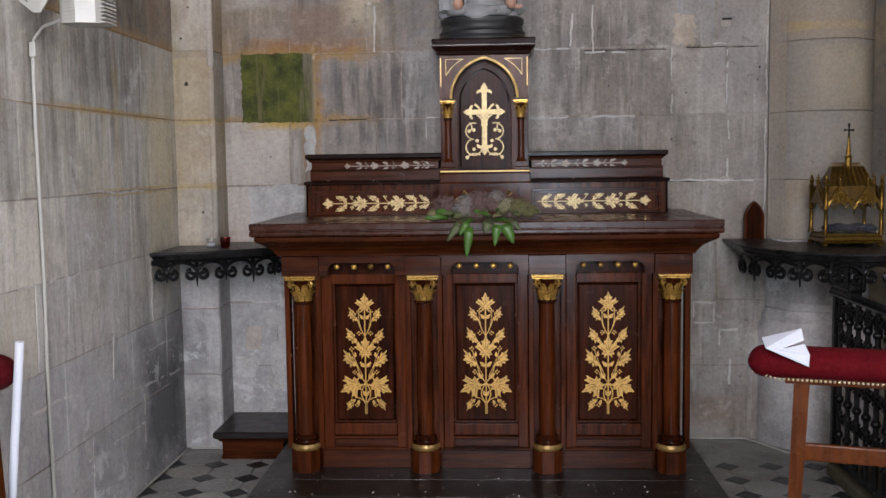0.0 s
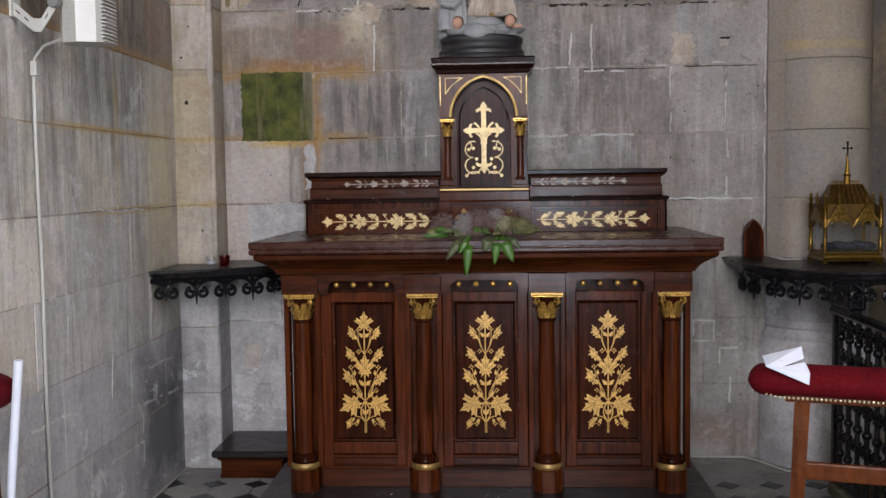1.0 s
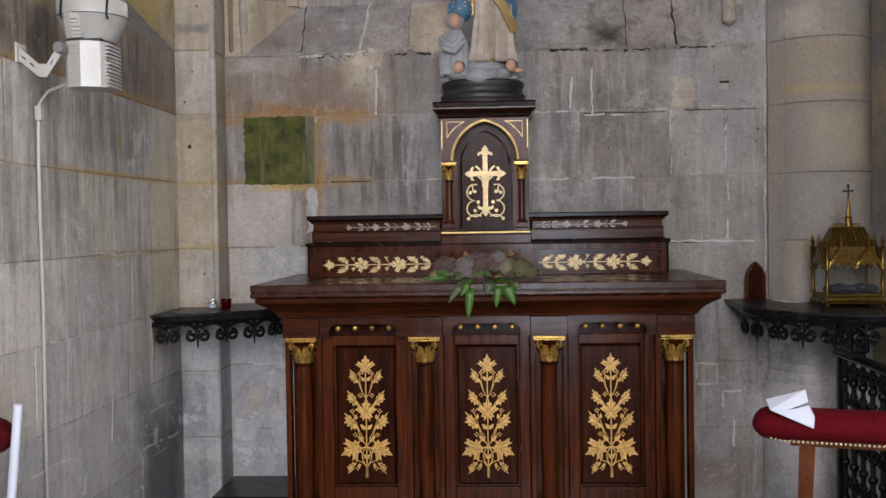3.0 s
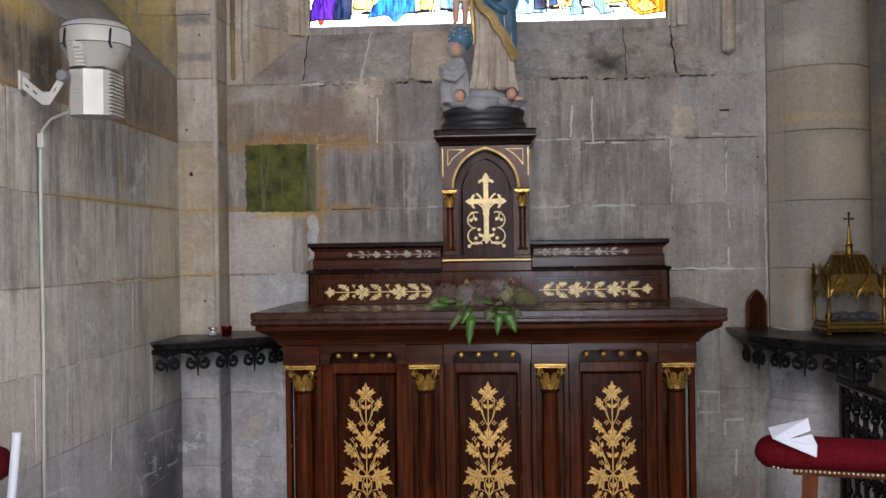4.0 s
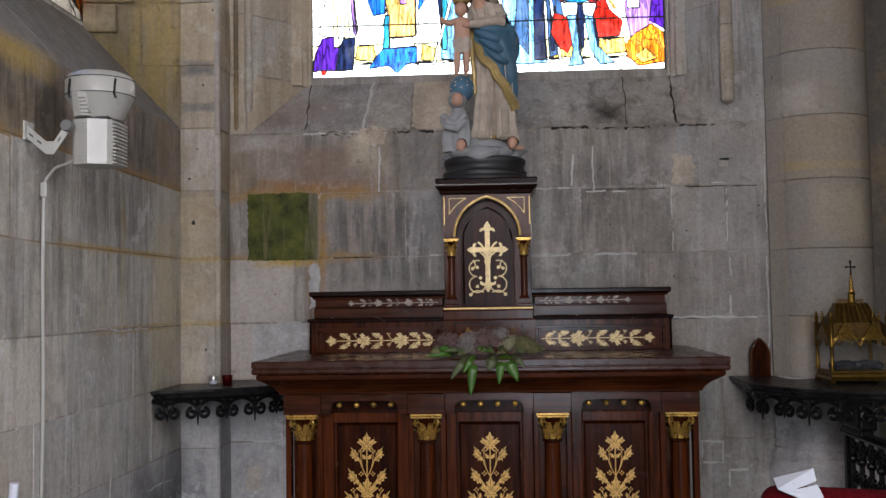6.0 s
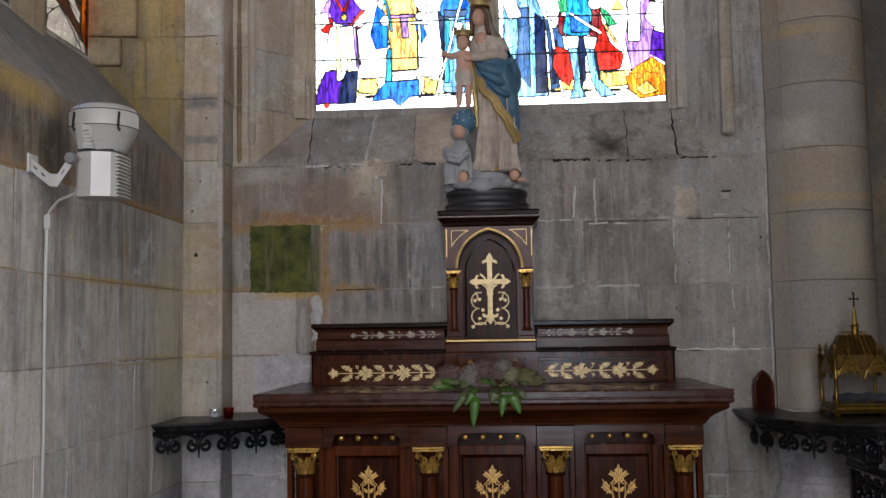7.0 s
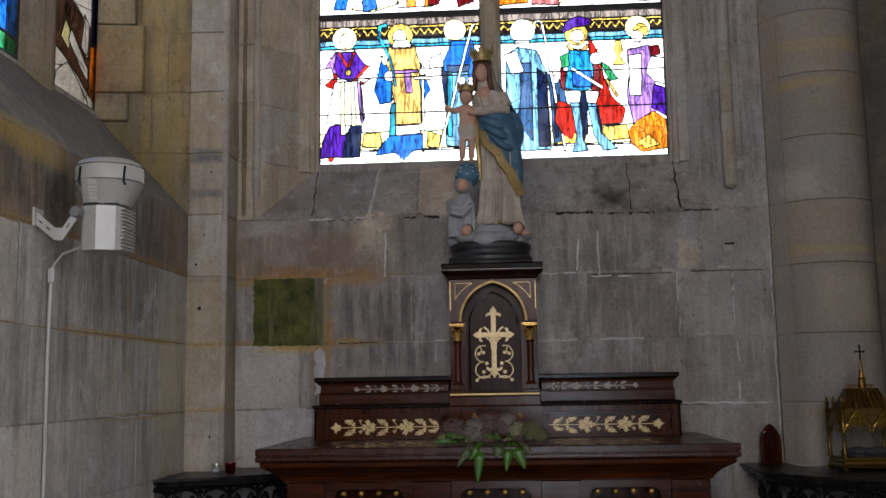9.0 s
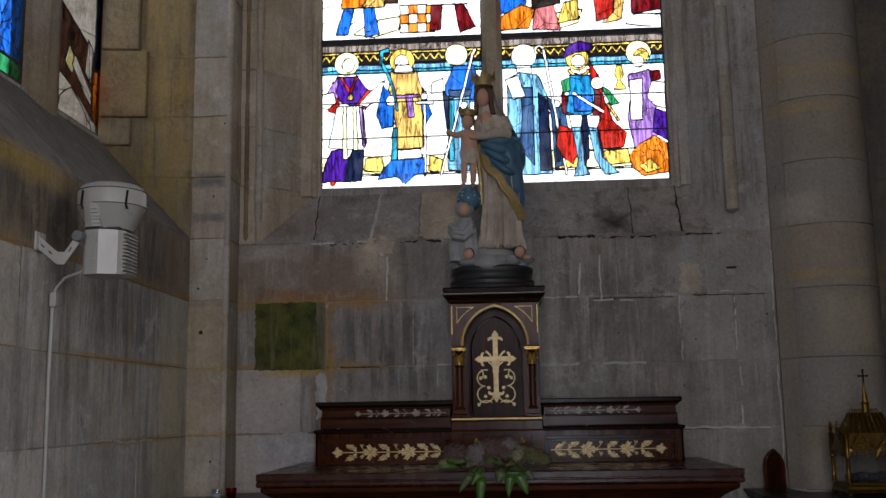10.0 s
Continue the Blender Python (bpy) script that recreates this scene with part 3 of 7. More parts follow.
for v in bm.verts:
    v.co += Vector((rng.uniform(-1, 1), rng.uniform(-0.6, 0.6), rng.uniform(-1, 1))) * 0.0025
tagged(part("crumbled_mortar", bm, MORTAR, wall_back), kind="stuff")


def repair(x0, x1, z0, z1, mat, seed, ragged=0.012, k=7):
    """A thin plaster patch with a ragged edge."""
    g = random.Random(seed)
    edge = []
    for (ax, az), (bx, bz) in zip(((x0, z0), (x1, z0), (x1, z1), (x0, z1)), ((x1, z0), (x1, z1), (x0, z1), (x0, z0))):
        edge += [(ax + (bx - ax) * i / k + g.uniform(-ragged, ragged), az + (bz - az) * i / k + g.uniform(-ragged, ragged)) for i in range(k)]
    bm = bmesh.new()
    slab(bm, edge, WALL_Y - 0.0062, WALL_Y + 0.004)
    part("plaster_patch", bm, mat, wall_back)


repair(0.935, 1.045, 2.0, 2.145, CREAM, 1)
repair(1.17, 1.215, 2.08, 2.11, CREAM, 2, 0.004)
repair(-1.22, -0.97, 1.125, 1.32, PLASTER, 3)
repair(-0.92, -0.87, 1.4, 1.62, PLASTER, 4, 0.01)
repair(-1.12, -0.98, 0.25, 0.52, PLASTER, 5, 0.014)
repair(-0.66, -0.52, 2.24, 2.32, CREAM, 9, 0.014)
repair(-1.24, -0.875, 1.645, 1.992, MOSS, 14, 0.0045, 24)
repair(-1.143, -1.06, 0.59, 0.683, PLASTER, 11, 0.003)
repair(-1.256, -1.174, 0.47, 0.594, CREAM, 12, 0.006)
repair(-1.31, -1.2, 0.33, 0.43, PLASTER, 13, 0.012)



def mortar_line(x0, z0, x1, z1, w, seed, side=False):
    """A smear of pale pointing along a joint of the back wall, or of the side wall (x0 and x1 then run along it)."""
    g = random.Random(seed)
    k = max(4, int(math.hypot(x1 - x0, z1 - z0) / 0.03))
    flat = abs(x1 - x0) > abs(z1 - z0)
    drift, mid_pts = 0.0, []
    for i in range(k + 1):
        drift = 0.75 * drift + g.uniform(-0.004, 0.004)
        mid_pts.append((x0 + (x1 - x0) * i / k + (0 if flat else drift), z0 + (z1 - z0) * i / k + (drift if flat else 0)))
    a = [(x + (0 if flat else g.uniform(0.3, 1.0) * w), z + (g.uniform(0.3, 1.0) * w if flat else 0)) for x, z in mid_pts]
    b = [(x - (0 if flat else g.uniform(0.3, 1.0) * w), z - (g.uniform(0.3, 1.0) * w if flat else 0)) for x, z in mid_pts]
    bm = bmesh.new()
    on = True
    for i in range(k):
        on = g.random() < (0.8 if on else 0.45)
        if on or i in (1, 2):
            slab(bm, [a[i], a[i + 1], b[i + 1], b[i]], WALL_Y - 0.0055, WALL_Y + 0.002)
    bmesh.ops.remove_doubles(bm, verts=bm.verts, dist=0.0004)
    if side:
        for v in bm.verts:
            v.co = Vector((LEFT_X + WALL_Y - v.co.y, v.co.x, v.co.z))
        bmesh.ops.reverse_faces(bm, faces=bm.faces)
    part("pointing", bm, POINTING, wall_left if side else wall_back)


for k, q in enumerate(((0.87, 1.326, 1.4, 1.322, 0.007), (0.24, 1.99, 0.42, 1.986, 0.006), (-0.05, 1.653, 0.75, 1.65, 0.009), (1.21, 1.34, 1.215, 1.65, 0.006), (1.395, 0.9, 1.397, 2.2, 0.005),
                       (1.05, 0.71, 1.15, 0.71, 0.008), (1.05, 0.6, 1.15, 0.6, 0.006), (1.05, 0.6, 1.05, 0.71, 0.006), (1.15, 0.6, 1.15, 0.71, 0.006), (1.18, 0.57, 1.27, 0.57, 0.009), (1.18, 0.46, 1.18, 0.57, 0.006),
                       (1.23, 0.25, 1.235, 0.45, 0.008), (-1.22, 0.72, -0.95, 0.722, 0.007), (-0.3, 1.655, -0.22, 1.655, 0.004), (-0.3, 1.55, -0.3, 1.655, 0.003), (0.43, 2.0, 0.435, 2.16, 0.007), (-0.56, 1.99, -0.555, 2.22, 0.007),
                       (0.543, 2.2, 0.536, 1.97, 0.006), (0.5, 1.968, 0.7, 1.966, 0.006), (-0.62, 2.3, -0.56, 2.2, 0.012), (-0.95, 2.298, -0.5, 2.296, 0.007), (1.1, 2.0, 1.3, 1.996, 0.004), (-0.2, 1.988, 0.2, 1.986, 0.005),
                       (0.93, 1.66, 0.932, 1.98, 0.005), (0.22, 1.66, 0.222, 1.97, 0.004), (1.2, 1.67, 1.203, 1.97, 0.004))):
    mortar_line(*q, k + 40)
for k, q in enumerate(((-0.76, 0.78, -0.02, 0.738, 0.006), (-0.85, 0.6, -0.5, 0.585, 0.007), (-0.06, 0.46, 0.7, 0.425, 0.007), (-0.52, 0.95, -0.53, 0.82, 0.005), (-0.11, 0.735, -0.127, 0.56, 0.006),
                       (-0.3, 1.33, 0.3, 1.325, 0.006), (-0.9, 1.03, -0.3, 1.03, 0.005), (0.35, 0.74, 0.34, 1.0, 0.005), (0.2, 0.2, 0.21, 0.42, 0.006), (-0.4, 0.3, 0.2, 0.29, 0.006), (0.3, 0.6, 0.72, 0.595, 0.005))):
    mortar_line(*q, k + 90, side=True)
# Open joints where the mortar has fallen out.
g = random.Random(77)
for x0, x1, z, w in ((-0.93, -0.68, 2.292, 0.006), (-0.48, -0.27, 2.296, 0.007), (0.33, 0.52, 2.297, 0.008), (0.56, 0.86, 2.29, 0.007), (0.9, 1.2, 2.296, 0.006), (-0.8, -0.6, 1.652, 0.003), (0.5, 0.9, 1.976, 0.003), (1.0, 1.36, 1.982, 0.003), (0.8, 1.1, 1.318, 0.003), (-1.2, -1.02, 1.112, 0.004)):
    k = 12
    bm = bmesh.new()
    xs = [x0 + (x1 - x0) * i / k for i in range(k + 1)]
    mids = [z + g.uniform(-0.5, 0.5) * w for _ in xs]
    half = [w * g.uniform(0.25, 1.0) for _ in xs]
    for i in range(k):
        slab(bm, [(xs[i], mids[i] - half[i]), (xs[i + 1], mids[i + 1] - half[i + 1]), (xs[i + 1], mids[i + 1] + half[i + 1]), (xs[i], mids[i] + half[i])], WALL_Y - 0.0042, WALL_Y)
    part("open_joint", bm, DEEP, wall_back)
# Thin dark slabs on the stone stand for the shade inside small holes.
g = random.Random(55)
for hx, hz, q in ((-1.46, 1.83, 0.012), (-1.41, 2.52, 0.006), (-1.44, 2.2, 0.005), (-1.4, 1.2, 0.006), (-1.36, 2.9, 0.005), (-1.48, 2.05, 0.007)):
    bm = bmesh.new()
    slab(bm, [(hx + q * g.uniform(0.6, 1.1) * math.cos(k * math.pi / 4), hz + q * g.uniform(0.6, 1.2) * math.sin(k * math.pi / 4)) for k in range(8)], 0.7655, 0.77)
    part("chipped_hole", bm, DEEP, pier, "thin dark slab standing for the shade of a chipped hole")
for hx, hz, q in ((1.36, 1.88, 0.006), (1.35, 1.82, 0.004), (0.93, 1.53, 0.005), (1.37, 2.44, 0.004), (-1.1, 1.47, 0.004), (1.0, 1.76, 0.004), (0.62, 1.8, 0.004)):
    bm = bmesh.new()
    slab(bm, [(hx + q * g.uniform(0.6, 1.1) * math.cos(k * math.pi / 4), hz + q * g.uniform(0.6, 1.2) * math.sin(k * math.pi / 4)) for k in range(8)], WALL_Y - 0.0055, WALL_Y)
    part("chipped_hole", bm, DEEP, wall_back, "thin dark slab standing for the shade of a chipped hole")
# A thin dark slab is laid on for the niche's shade.
bm = bmesh.new()
slab(bm, [(1.172, 2.112), (1.222, 2.114), (1.222, 2.124), (1.172, 2.122)], WALL_Y - 0.0045, WALL_Y)
part("putlog_hole", bm, IRON, wall_back, "thin dark slab standing for the shade of a narrow hole")

# Engaged round column of stone drums, on a moulded base.
column = thing("column", "round engaged limestone column built of drums", "column", kind="structure")
CX, CY, CR = 1.665, 1.02, 0.252
# Lowest drum, respond and base are paler to offset the shelf's deep shade.
for k, (a, b) in enumerate(zip(COURSES[2:], COURSES[3:])):
    bm = bmesh.new()
    lathe(bm, [(CR - 0.004, a + 0.0006), (CR, a + 0.004), (CR, b - 0.004), (CR - 0.004, b - 0.0006)], CX, CY, 48)
    part("drum", bm, STONE_PALE if k == 0 else STONE_COLUMN, column, smooth=True)
for k, (a, b) in enumerate(zip(COURSES[2:], COURSES[3:])):
    bm = bmesh.new()
    loft(bm, [[(1.404, 1.0, z), (1.404, 0.955, z), (1.412, 0.945, z), (1.462, 0.868, z), (1.5, 0.9, z), (1.5, 1.0, z)] for z in (a + 0.0008, b - 0.0008)])
    part("respond_stone", bm, STONE_PALE if k == 0 else STONE_COLUMN, column)
bm = bmesh.new()
lathe(bm, [(CR + 0.045, 0.0), (CR + 0.045, 0.6), (CR + 0.03, 0.625), (CR + 0.035, 0.645), (CR + 0.02, 0.66), (CR + 0.012, 0.68), (CR + 0.02, 0.69), (CR + 0.012, 0.705), (CR, 0.72)], CX, CY, 48)
part("base", bm, STONE_PALE, column, "moulded limestone column base", smooth=True)

# Floor: pale octagonal flags with small black slate lozenges at their corners.
bm = bmesh.new()
box(bm, -2.2, 5.2, -8.2, 1.6, -0.3, -0.006)
floor = tagged(part("floor", bm, MORTAR), "pale limestone floor with small black lozenge tiles", "floor", kind="structure")

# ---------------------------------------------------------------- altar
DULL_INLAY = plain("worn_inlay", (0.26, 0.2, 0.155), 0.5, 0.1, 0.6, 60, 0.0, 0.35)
GOLD_PALE = plain("pale_gold_inlay", (0.64, 0.45, 0.19), 0.38, 0.15, 0.6, 55, 0.05, 0.45)
GOLD_FLAT = plain("gold_inlay", (0.64, 0.365, 0.085), 0.4, 0.15, 0.6, 55, 0.05, 0.45)


def leaf_outline(r, turn, lobes=5, slim=1.0, flip=1):
    """A vine leaf, in x and z, its stalk end at the origin: five or three pointed lobes, or (1) a leaf seen from its side."""
    if lobes == 1:
        pts = [(0, 0), (-0.1, 0.16), (-0.08, 0.34), (-0.24, 0.52), (-0.13, 0.58), (-0.2, 0.8), (-0.08, 0.78), (0.02, 1.1), (0.1, 0.8), (0.26, 0.84), (0.23, 0.7), (0.52, 0.68),
               (0.36, 0.53), (0.46, 0.42), (0.27, 0.36), (0.4, 0.14), (0.2, 0.2), (0.16, 0.05), (0.08, 0.1)]
        pts = [(x * r * slim * flip, z * r) for x, z in pts]
    else:
        if lobes == 5:
            half = [(0.05, 0.1), (0.3, -0.1), (0.28, 0.08), (0.5, 0.1), (0.36, 0.26), (0.52, 0.34), (0.86, 0.5), (0.62, 0.56), (0.66, 0.72), (0.42, 0.6), (0.24, 0.56), (0.34, 0.78), (0.17, 0.8)]
        else:
            half = [(0.05, 0.14), (0.3, 0.18), (0.25, 0.33), (0.5, 0.5), (0.29, 0.51), (0.36, 0.68), (0.19, 0.69), (0.22, 0.86)]
        right = [(x * r * slim, z * r) for x, z in half]
        pts = [(0.0, 0.0)] + right + [(0.0, 1.1 * r)] + [(-x, z) for x, z in reversed(right)]
    c, s_ = math.cos(turn), math.sin(turn)
    return [(x * c + z * s_, -x * s_ + z * c) for x, z in pts]


def gold_leaf(parent, x, y, z, r, turn, mat=None, **kw):
    bm = bmesh.new()
    slab(bm, [(x + a, z + b) for a, b in leaf_outline(r, turn, **kw)], y - 0.0016, y + 0.002)
    leaf = part("leaf", bm, mat or GOLD_FLAT, parent)
    if r > 0.05:
        c, s_ = math.cos(turn), math.sin(turn)
        ends = {5: ((0.0, 0.95), (0.6, 0.5), (-0.6, 0.5), (0.36, 0.16), (-0.36, 0.16), (0.24, 0.7), (-0.24, 0.7)), 3: ((0.0, 0.85),), 1: ((0.02, 0.9), (0.4, 0.64), (-0.12, 0.6), (0.3, 0.36))}[kw.get("lobes", 5)]
        k, f = kw.get("slim", 1.0), kw.get("flip", 1)
        bm = bmesh.new()
        for u, v in ends:
            p, q = [(a * r * k * f, b * r) for a, b in ((u * 0.25, 0.16 + 0.2 * v), (u, v))]
            ribbon(bm, [(x + a * c + b * s_, z - a * s_ + b * c) for a, b in (p, q)], 0.0017, y - 0.0014)
        VEINS.append((bm, parent))
    return leaf


VEINS = []


def ribbon(bm, pts, w, y):
    """A thin flat line along points in x and z."""
    pts = [Vector((p[0], p[1])) for p in pts]
    left, right = [], []
    for i, p in enumerate(pts):
        d = (pts[min(i + 1, len(pts) - 1)] - pts[max(i - 1, 0)]).normalized()
        q = Vector((-d.y, d.x)) * w / 2
        left.append(p + q)
        right.append(p - q)
    for i in range(len(pts) - 1):
        vs = [bm.verts.new((a.x, yy, a.y)) for yy in (y - 0.0014, y + 0.001) for a in (left[i], left[i + 1], right[i + 1], right[i])]
        for q in ((3, 2, 1, 0), (0, 1, 5, 4), (2, 3, 7, 6), (4, 5, 6, 7)):
            bm.faces.new([vs[k] for k in q])


def arc(cx, cz, r, a0, a1, n=10, sx=1.0):
    return [(cx + sx * r * math.cos(a0 + (a1 - a0) * i / n), cz + r * math.sin(a0 + (a1 - a0) * i / n)) for i in range(n + 1)]


def bow(x0, z0, x1, z1, bulge, n=8):
    dx, dz = x1 - x0, z1 - z0
    return [(x0 + dx * t - dz * bulge * 4 * t * (1 - t), z0 + dz * t + dx * bulge * 4 * t * (1 - t)) for t in [i / n for i in range(n + 1)]]


def dots(bm, spots, r, y):
    for x, z in spots:
        slab(bm, [(x + r * math.cos(k * math.pi / 4), z + r * math.sin(k * math.pi / 4)) for k in range(8)], y - 0.0014, y + 0.001)


PED_Z = 0.105
altar = thing("altar", "dark stained oak altar with gilt columns and inlaid gold foliage", "altar", at=(0, 0.5, PED_Z))
AL = altar.location.copy()


def apart(name, bm, mat, parent=None, label="", smooth=False):
    """A part built in world coordinates under a thing that stands elsewhere."""
    ob = part(name, bm, mat, parent, label, smooth)
    top = parent
    while top.parent:
        top = top.parent
    if parent is top:
        ob.location = -top.location
    return ob


bm = bmesh.new()
moulding(bm, [(1.128, -0.01), (1.131, -0.003), (1.138, 0.0), (1.148, 0.0), (1.152, -0.004), (1.155, -0.004), (1.158, 0.0), (1.18, 0.0), (1.184, -0.004)], -0.978, 0.978, 0.0, 0.955)
apart("tabletop", bm, WOOD_TOP, altar, "dusty dark oak altar top with a moulded edge")
bm = bmesh.new()
moulding(bm, [(1.04, 0.0), (1.043, 0.012), (1.052, 0.014), (1.056, 0.018), (1.068, 0.026), (1.082, 0.042), (1.096, 0.064), (1.108, 0.085), (1.112, 0.09), (1.128, 0.092)], -0.863, 0.863, 0.075, 0.95)
apart("cornice", bm, WOOD_H, altar, "coved dark oak cornice")
bm = bmesh.new()
box(bm, -0.835, 0.835, 0.165, 0.95, PED_Z + 0.0, 0.958)
apart("carcass", bm, WOOD, altar)

COLS = [-0.781, -0.26, 0.264, 0.787]
# Frieze: square blocks over the columns, and between them rails with a round-cornered slot of gilt beads.
for cx in COLS:
    bm = bmesh.new()
    box(bm, cx - 0.078, cx + 0.078, 0.068, 0.3, 0.957, 1.04, 0.003)
    apart("frieze_block", bm, WOOD_H, altar)
for a, b in zip(COLS, COLS[1:]):
    mid, x0, x1 = (a + b) / 2, a + 0.079, b - 0.079
    bm = bmesh.new()
    hw = 0.143
    top = arc(mid - hw + 0.035, 0.976, 0.035, math.pi, math.pi / 2, 6) + arc(mid + hw - 0.035, 0.976, 0.035, math.pi / 2, 0, 6)
    slab(bm, [(x0, 0.957), (x0, 1.04), (x1, 1.04), (x1, 0.957), (mid + hw, 0.957)] + list(reversed(top)) + [(mid - hw, 0.957)], 0.08, 0.11)
    slot = apart("frieze_rail", bm, WOOD_H, altar)
    bm = bmesh.new()
    box(bm, mid - hw - 0.03, mid + hw + 0.03, 0.185, 0.3, 0.957, 1.04)
    apart("slot_back", bm, WOOD_PANEL, slot)
    for i in range(4):
        bm = bmesh.new()
        ball(bm, (mid - 0.109 + 0.0727 * i, 0.112, 0.992), 0.0125, 12, 8)
        part("bead", bm, GILT, slot, "gilt wooden bead", smooth=True)


def capital(x, y, z0, z1, r, parent, wide):
    """A gilt foliage capital: bell, two rows of curled leaves, corner volutes and an abacus."""
    h = z1 - z0
    bm = bmesh.new()
    # Dark bell material puts shade into the gaps between the gilt leaves.
    lathe(bm, [(r * 1.05, z0), (r * 1.25, z0 + 0.04 * h), (r * 1.25, z0 + 0.09 * h), (r * 0.98, z0 + 0.12 * h), (r * 1.0, z0 + 0.4 * h), (r * 1.25, z0 + 0.65 * h), (r * 1.6, z0 + 0.84 * h)], x, y, 20, 1)
    for row, (zs, hh, out, n) in enumerate(((0.12, 0.36, 0.55, 8), (0.3, 0.42, 0.85, 8))):
        for i in range(n):
            a = 2 * math.pi * (i + 0.5 * row) / n
            d, s = Vector((math.cos(a), math.sin(a), 0)), Vector((-math.sin(a), math.cos(a), 0))
            rings = []
            for t, w, o in ((0, 0.34, 0.03), (0.35, 0.44, 0.08), (0.7, 0.42, 0.3), (0.95, 0.3, out * 0.8), (0.9, 0.14, out * 1.0), (0.78, 0.05, out * 0.95)):
                c = Vector((x, y, z0 + (zs + hh * t) * h)) + d * (r * (1.02 + o))
                rings.append([c - s * r * w, c + d * r * 0.12, c + s * r * w])
            for p, q in zip(rings, rings[1:]):
                vp, vq = [bm.verts.new(v) for v in p], [bm.verts.new(v) for v in q]
                for k in (0, 1):
                    bm.faces.new((vp[k], vp[k + 1], vq[k + 1], vq[k]))
    for i in range(4):
        a = math.pi / 4 + i * math.pi / 2
        d = Vector((math.cos(a), math.sin(a), 0))
        pts = []
        for k in range(15):
            b = -1.2 + k * 0.5
            q = r * 0.55 * (1 - k / 18)
            pts.append(Vector((x, y, z0 + 0.74 * h)) + d * (r * 1.62 + q * math.cos(b)) + Vector((0, 0, q * math.sin(b))))
        tube(bm, pts, r * 0.17, 6)
    cap = apart("capital", bm, [GILT, WOOD_PANEL], parent, "gilded carved foliage capital", smooth=True)
    bm = bmesh.new()
    moulding(bm, [(z1 - 0.15 * h, wide - 0.01), (z1 - 0.125 * h, wide - 0.002), (z1 - 0.09 * h, wide - 0.002), (z1 - 0.07 * h, wide - 0.008), (z1 - 0.05 * h, wide), (z1, wide)], x, x, y, y + wide)
    part("abacus", bm, GILT, cap)
    return cap


for cx in COLS:
    cy = 0.118
    bm = bmesh.new()
    lathe(bm, [(0.033, 0.262), (0.0345, 0.4), (0.0345, 0.6), (0.031, 0.838)], cx, cy, 28)
    shaft = apart("column", bm, WOOD, altar, smooth=True)
    capital(cx, cy, 0.832, 0.957, 0.033, altar, 0.066)
    bm = bmesh.new()
    lathe(bm, [(0.055, 0.2), (0.06, 0.206), (0.061, 0.218), (0.056, 0.228), (0.044, 0.232), (0.042, 0.242), (0.047, 0.247), (0.047, 0.256), (0.04, 0.262), (0.034, 0.266)], cx, cy, 28)
    foot_ = apart("column_base", bm, WOOD_PANEL, altar, smooth=True)
    bm = bmesh.new()
    lathe(bm, [(0.058, 0.2005), (0.0625, 0.207), (0.0632, 0.216), (0.058, 0.2265)], cx, cy, 28)
    part("gilt_ring", bm, DULL_GILT, foot_, "gilt ring of the column base", smooth=True)
    bm = bmesh.new()
    loft(bm, [[(cx + w * math.cos(math.pi / 8 + k * math.pi / 4), cy + w * math.sin(math.pi / 8 + k * math.pi / 4), z) for k in range(8)] for w, z in ((0.066, PED_Z), (0.066, 0.196), (0.06, 0.201))])
    apart("pedestal", bm, WOOD, altar)
    bm = bmesh.new()
    for s in (-1, 1):
        box(bm, cx + s * 0.068 - 0.011, cx + s * 0.068 + 0.011, 0.112, 0.17, 0.2, 0.957, 0.003)
    apart("pilaster_strip", bm, WOOD, altar)


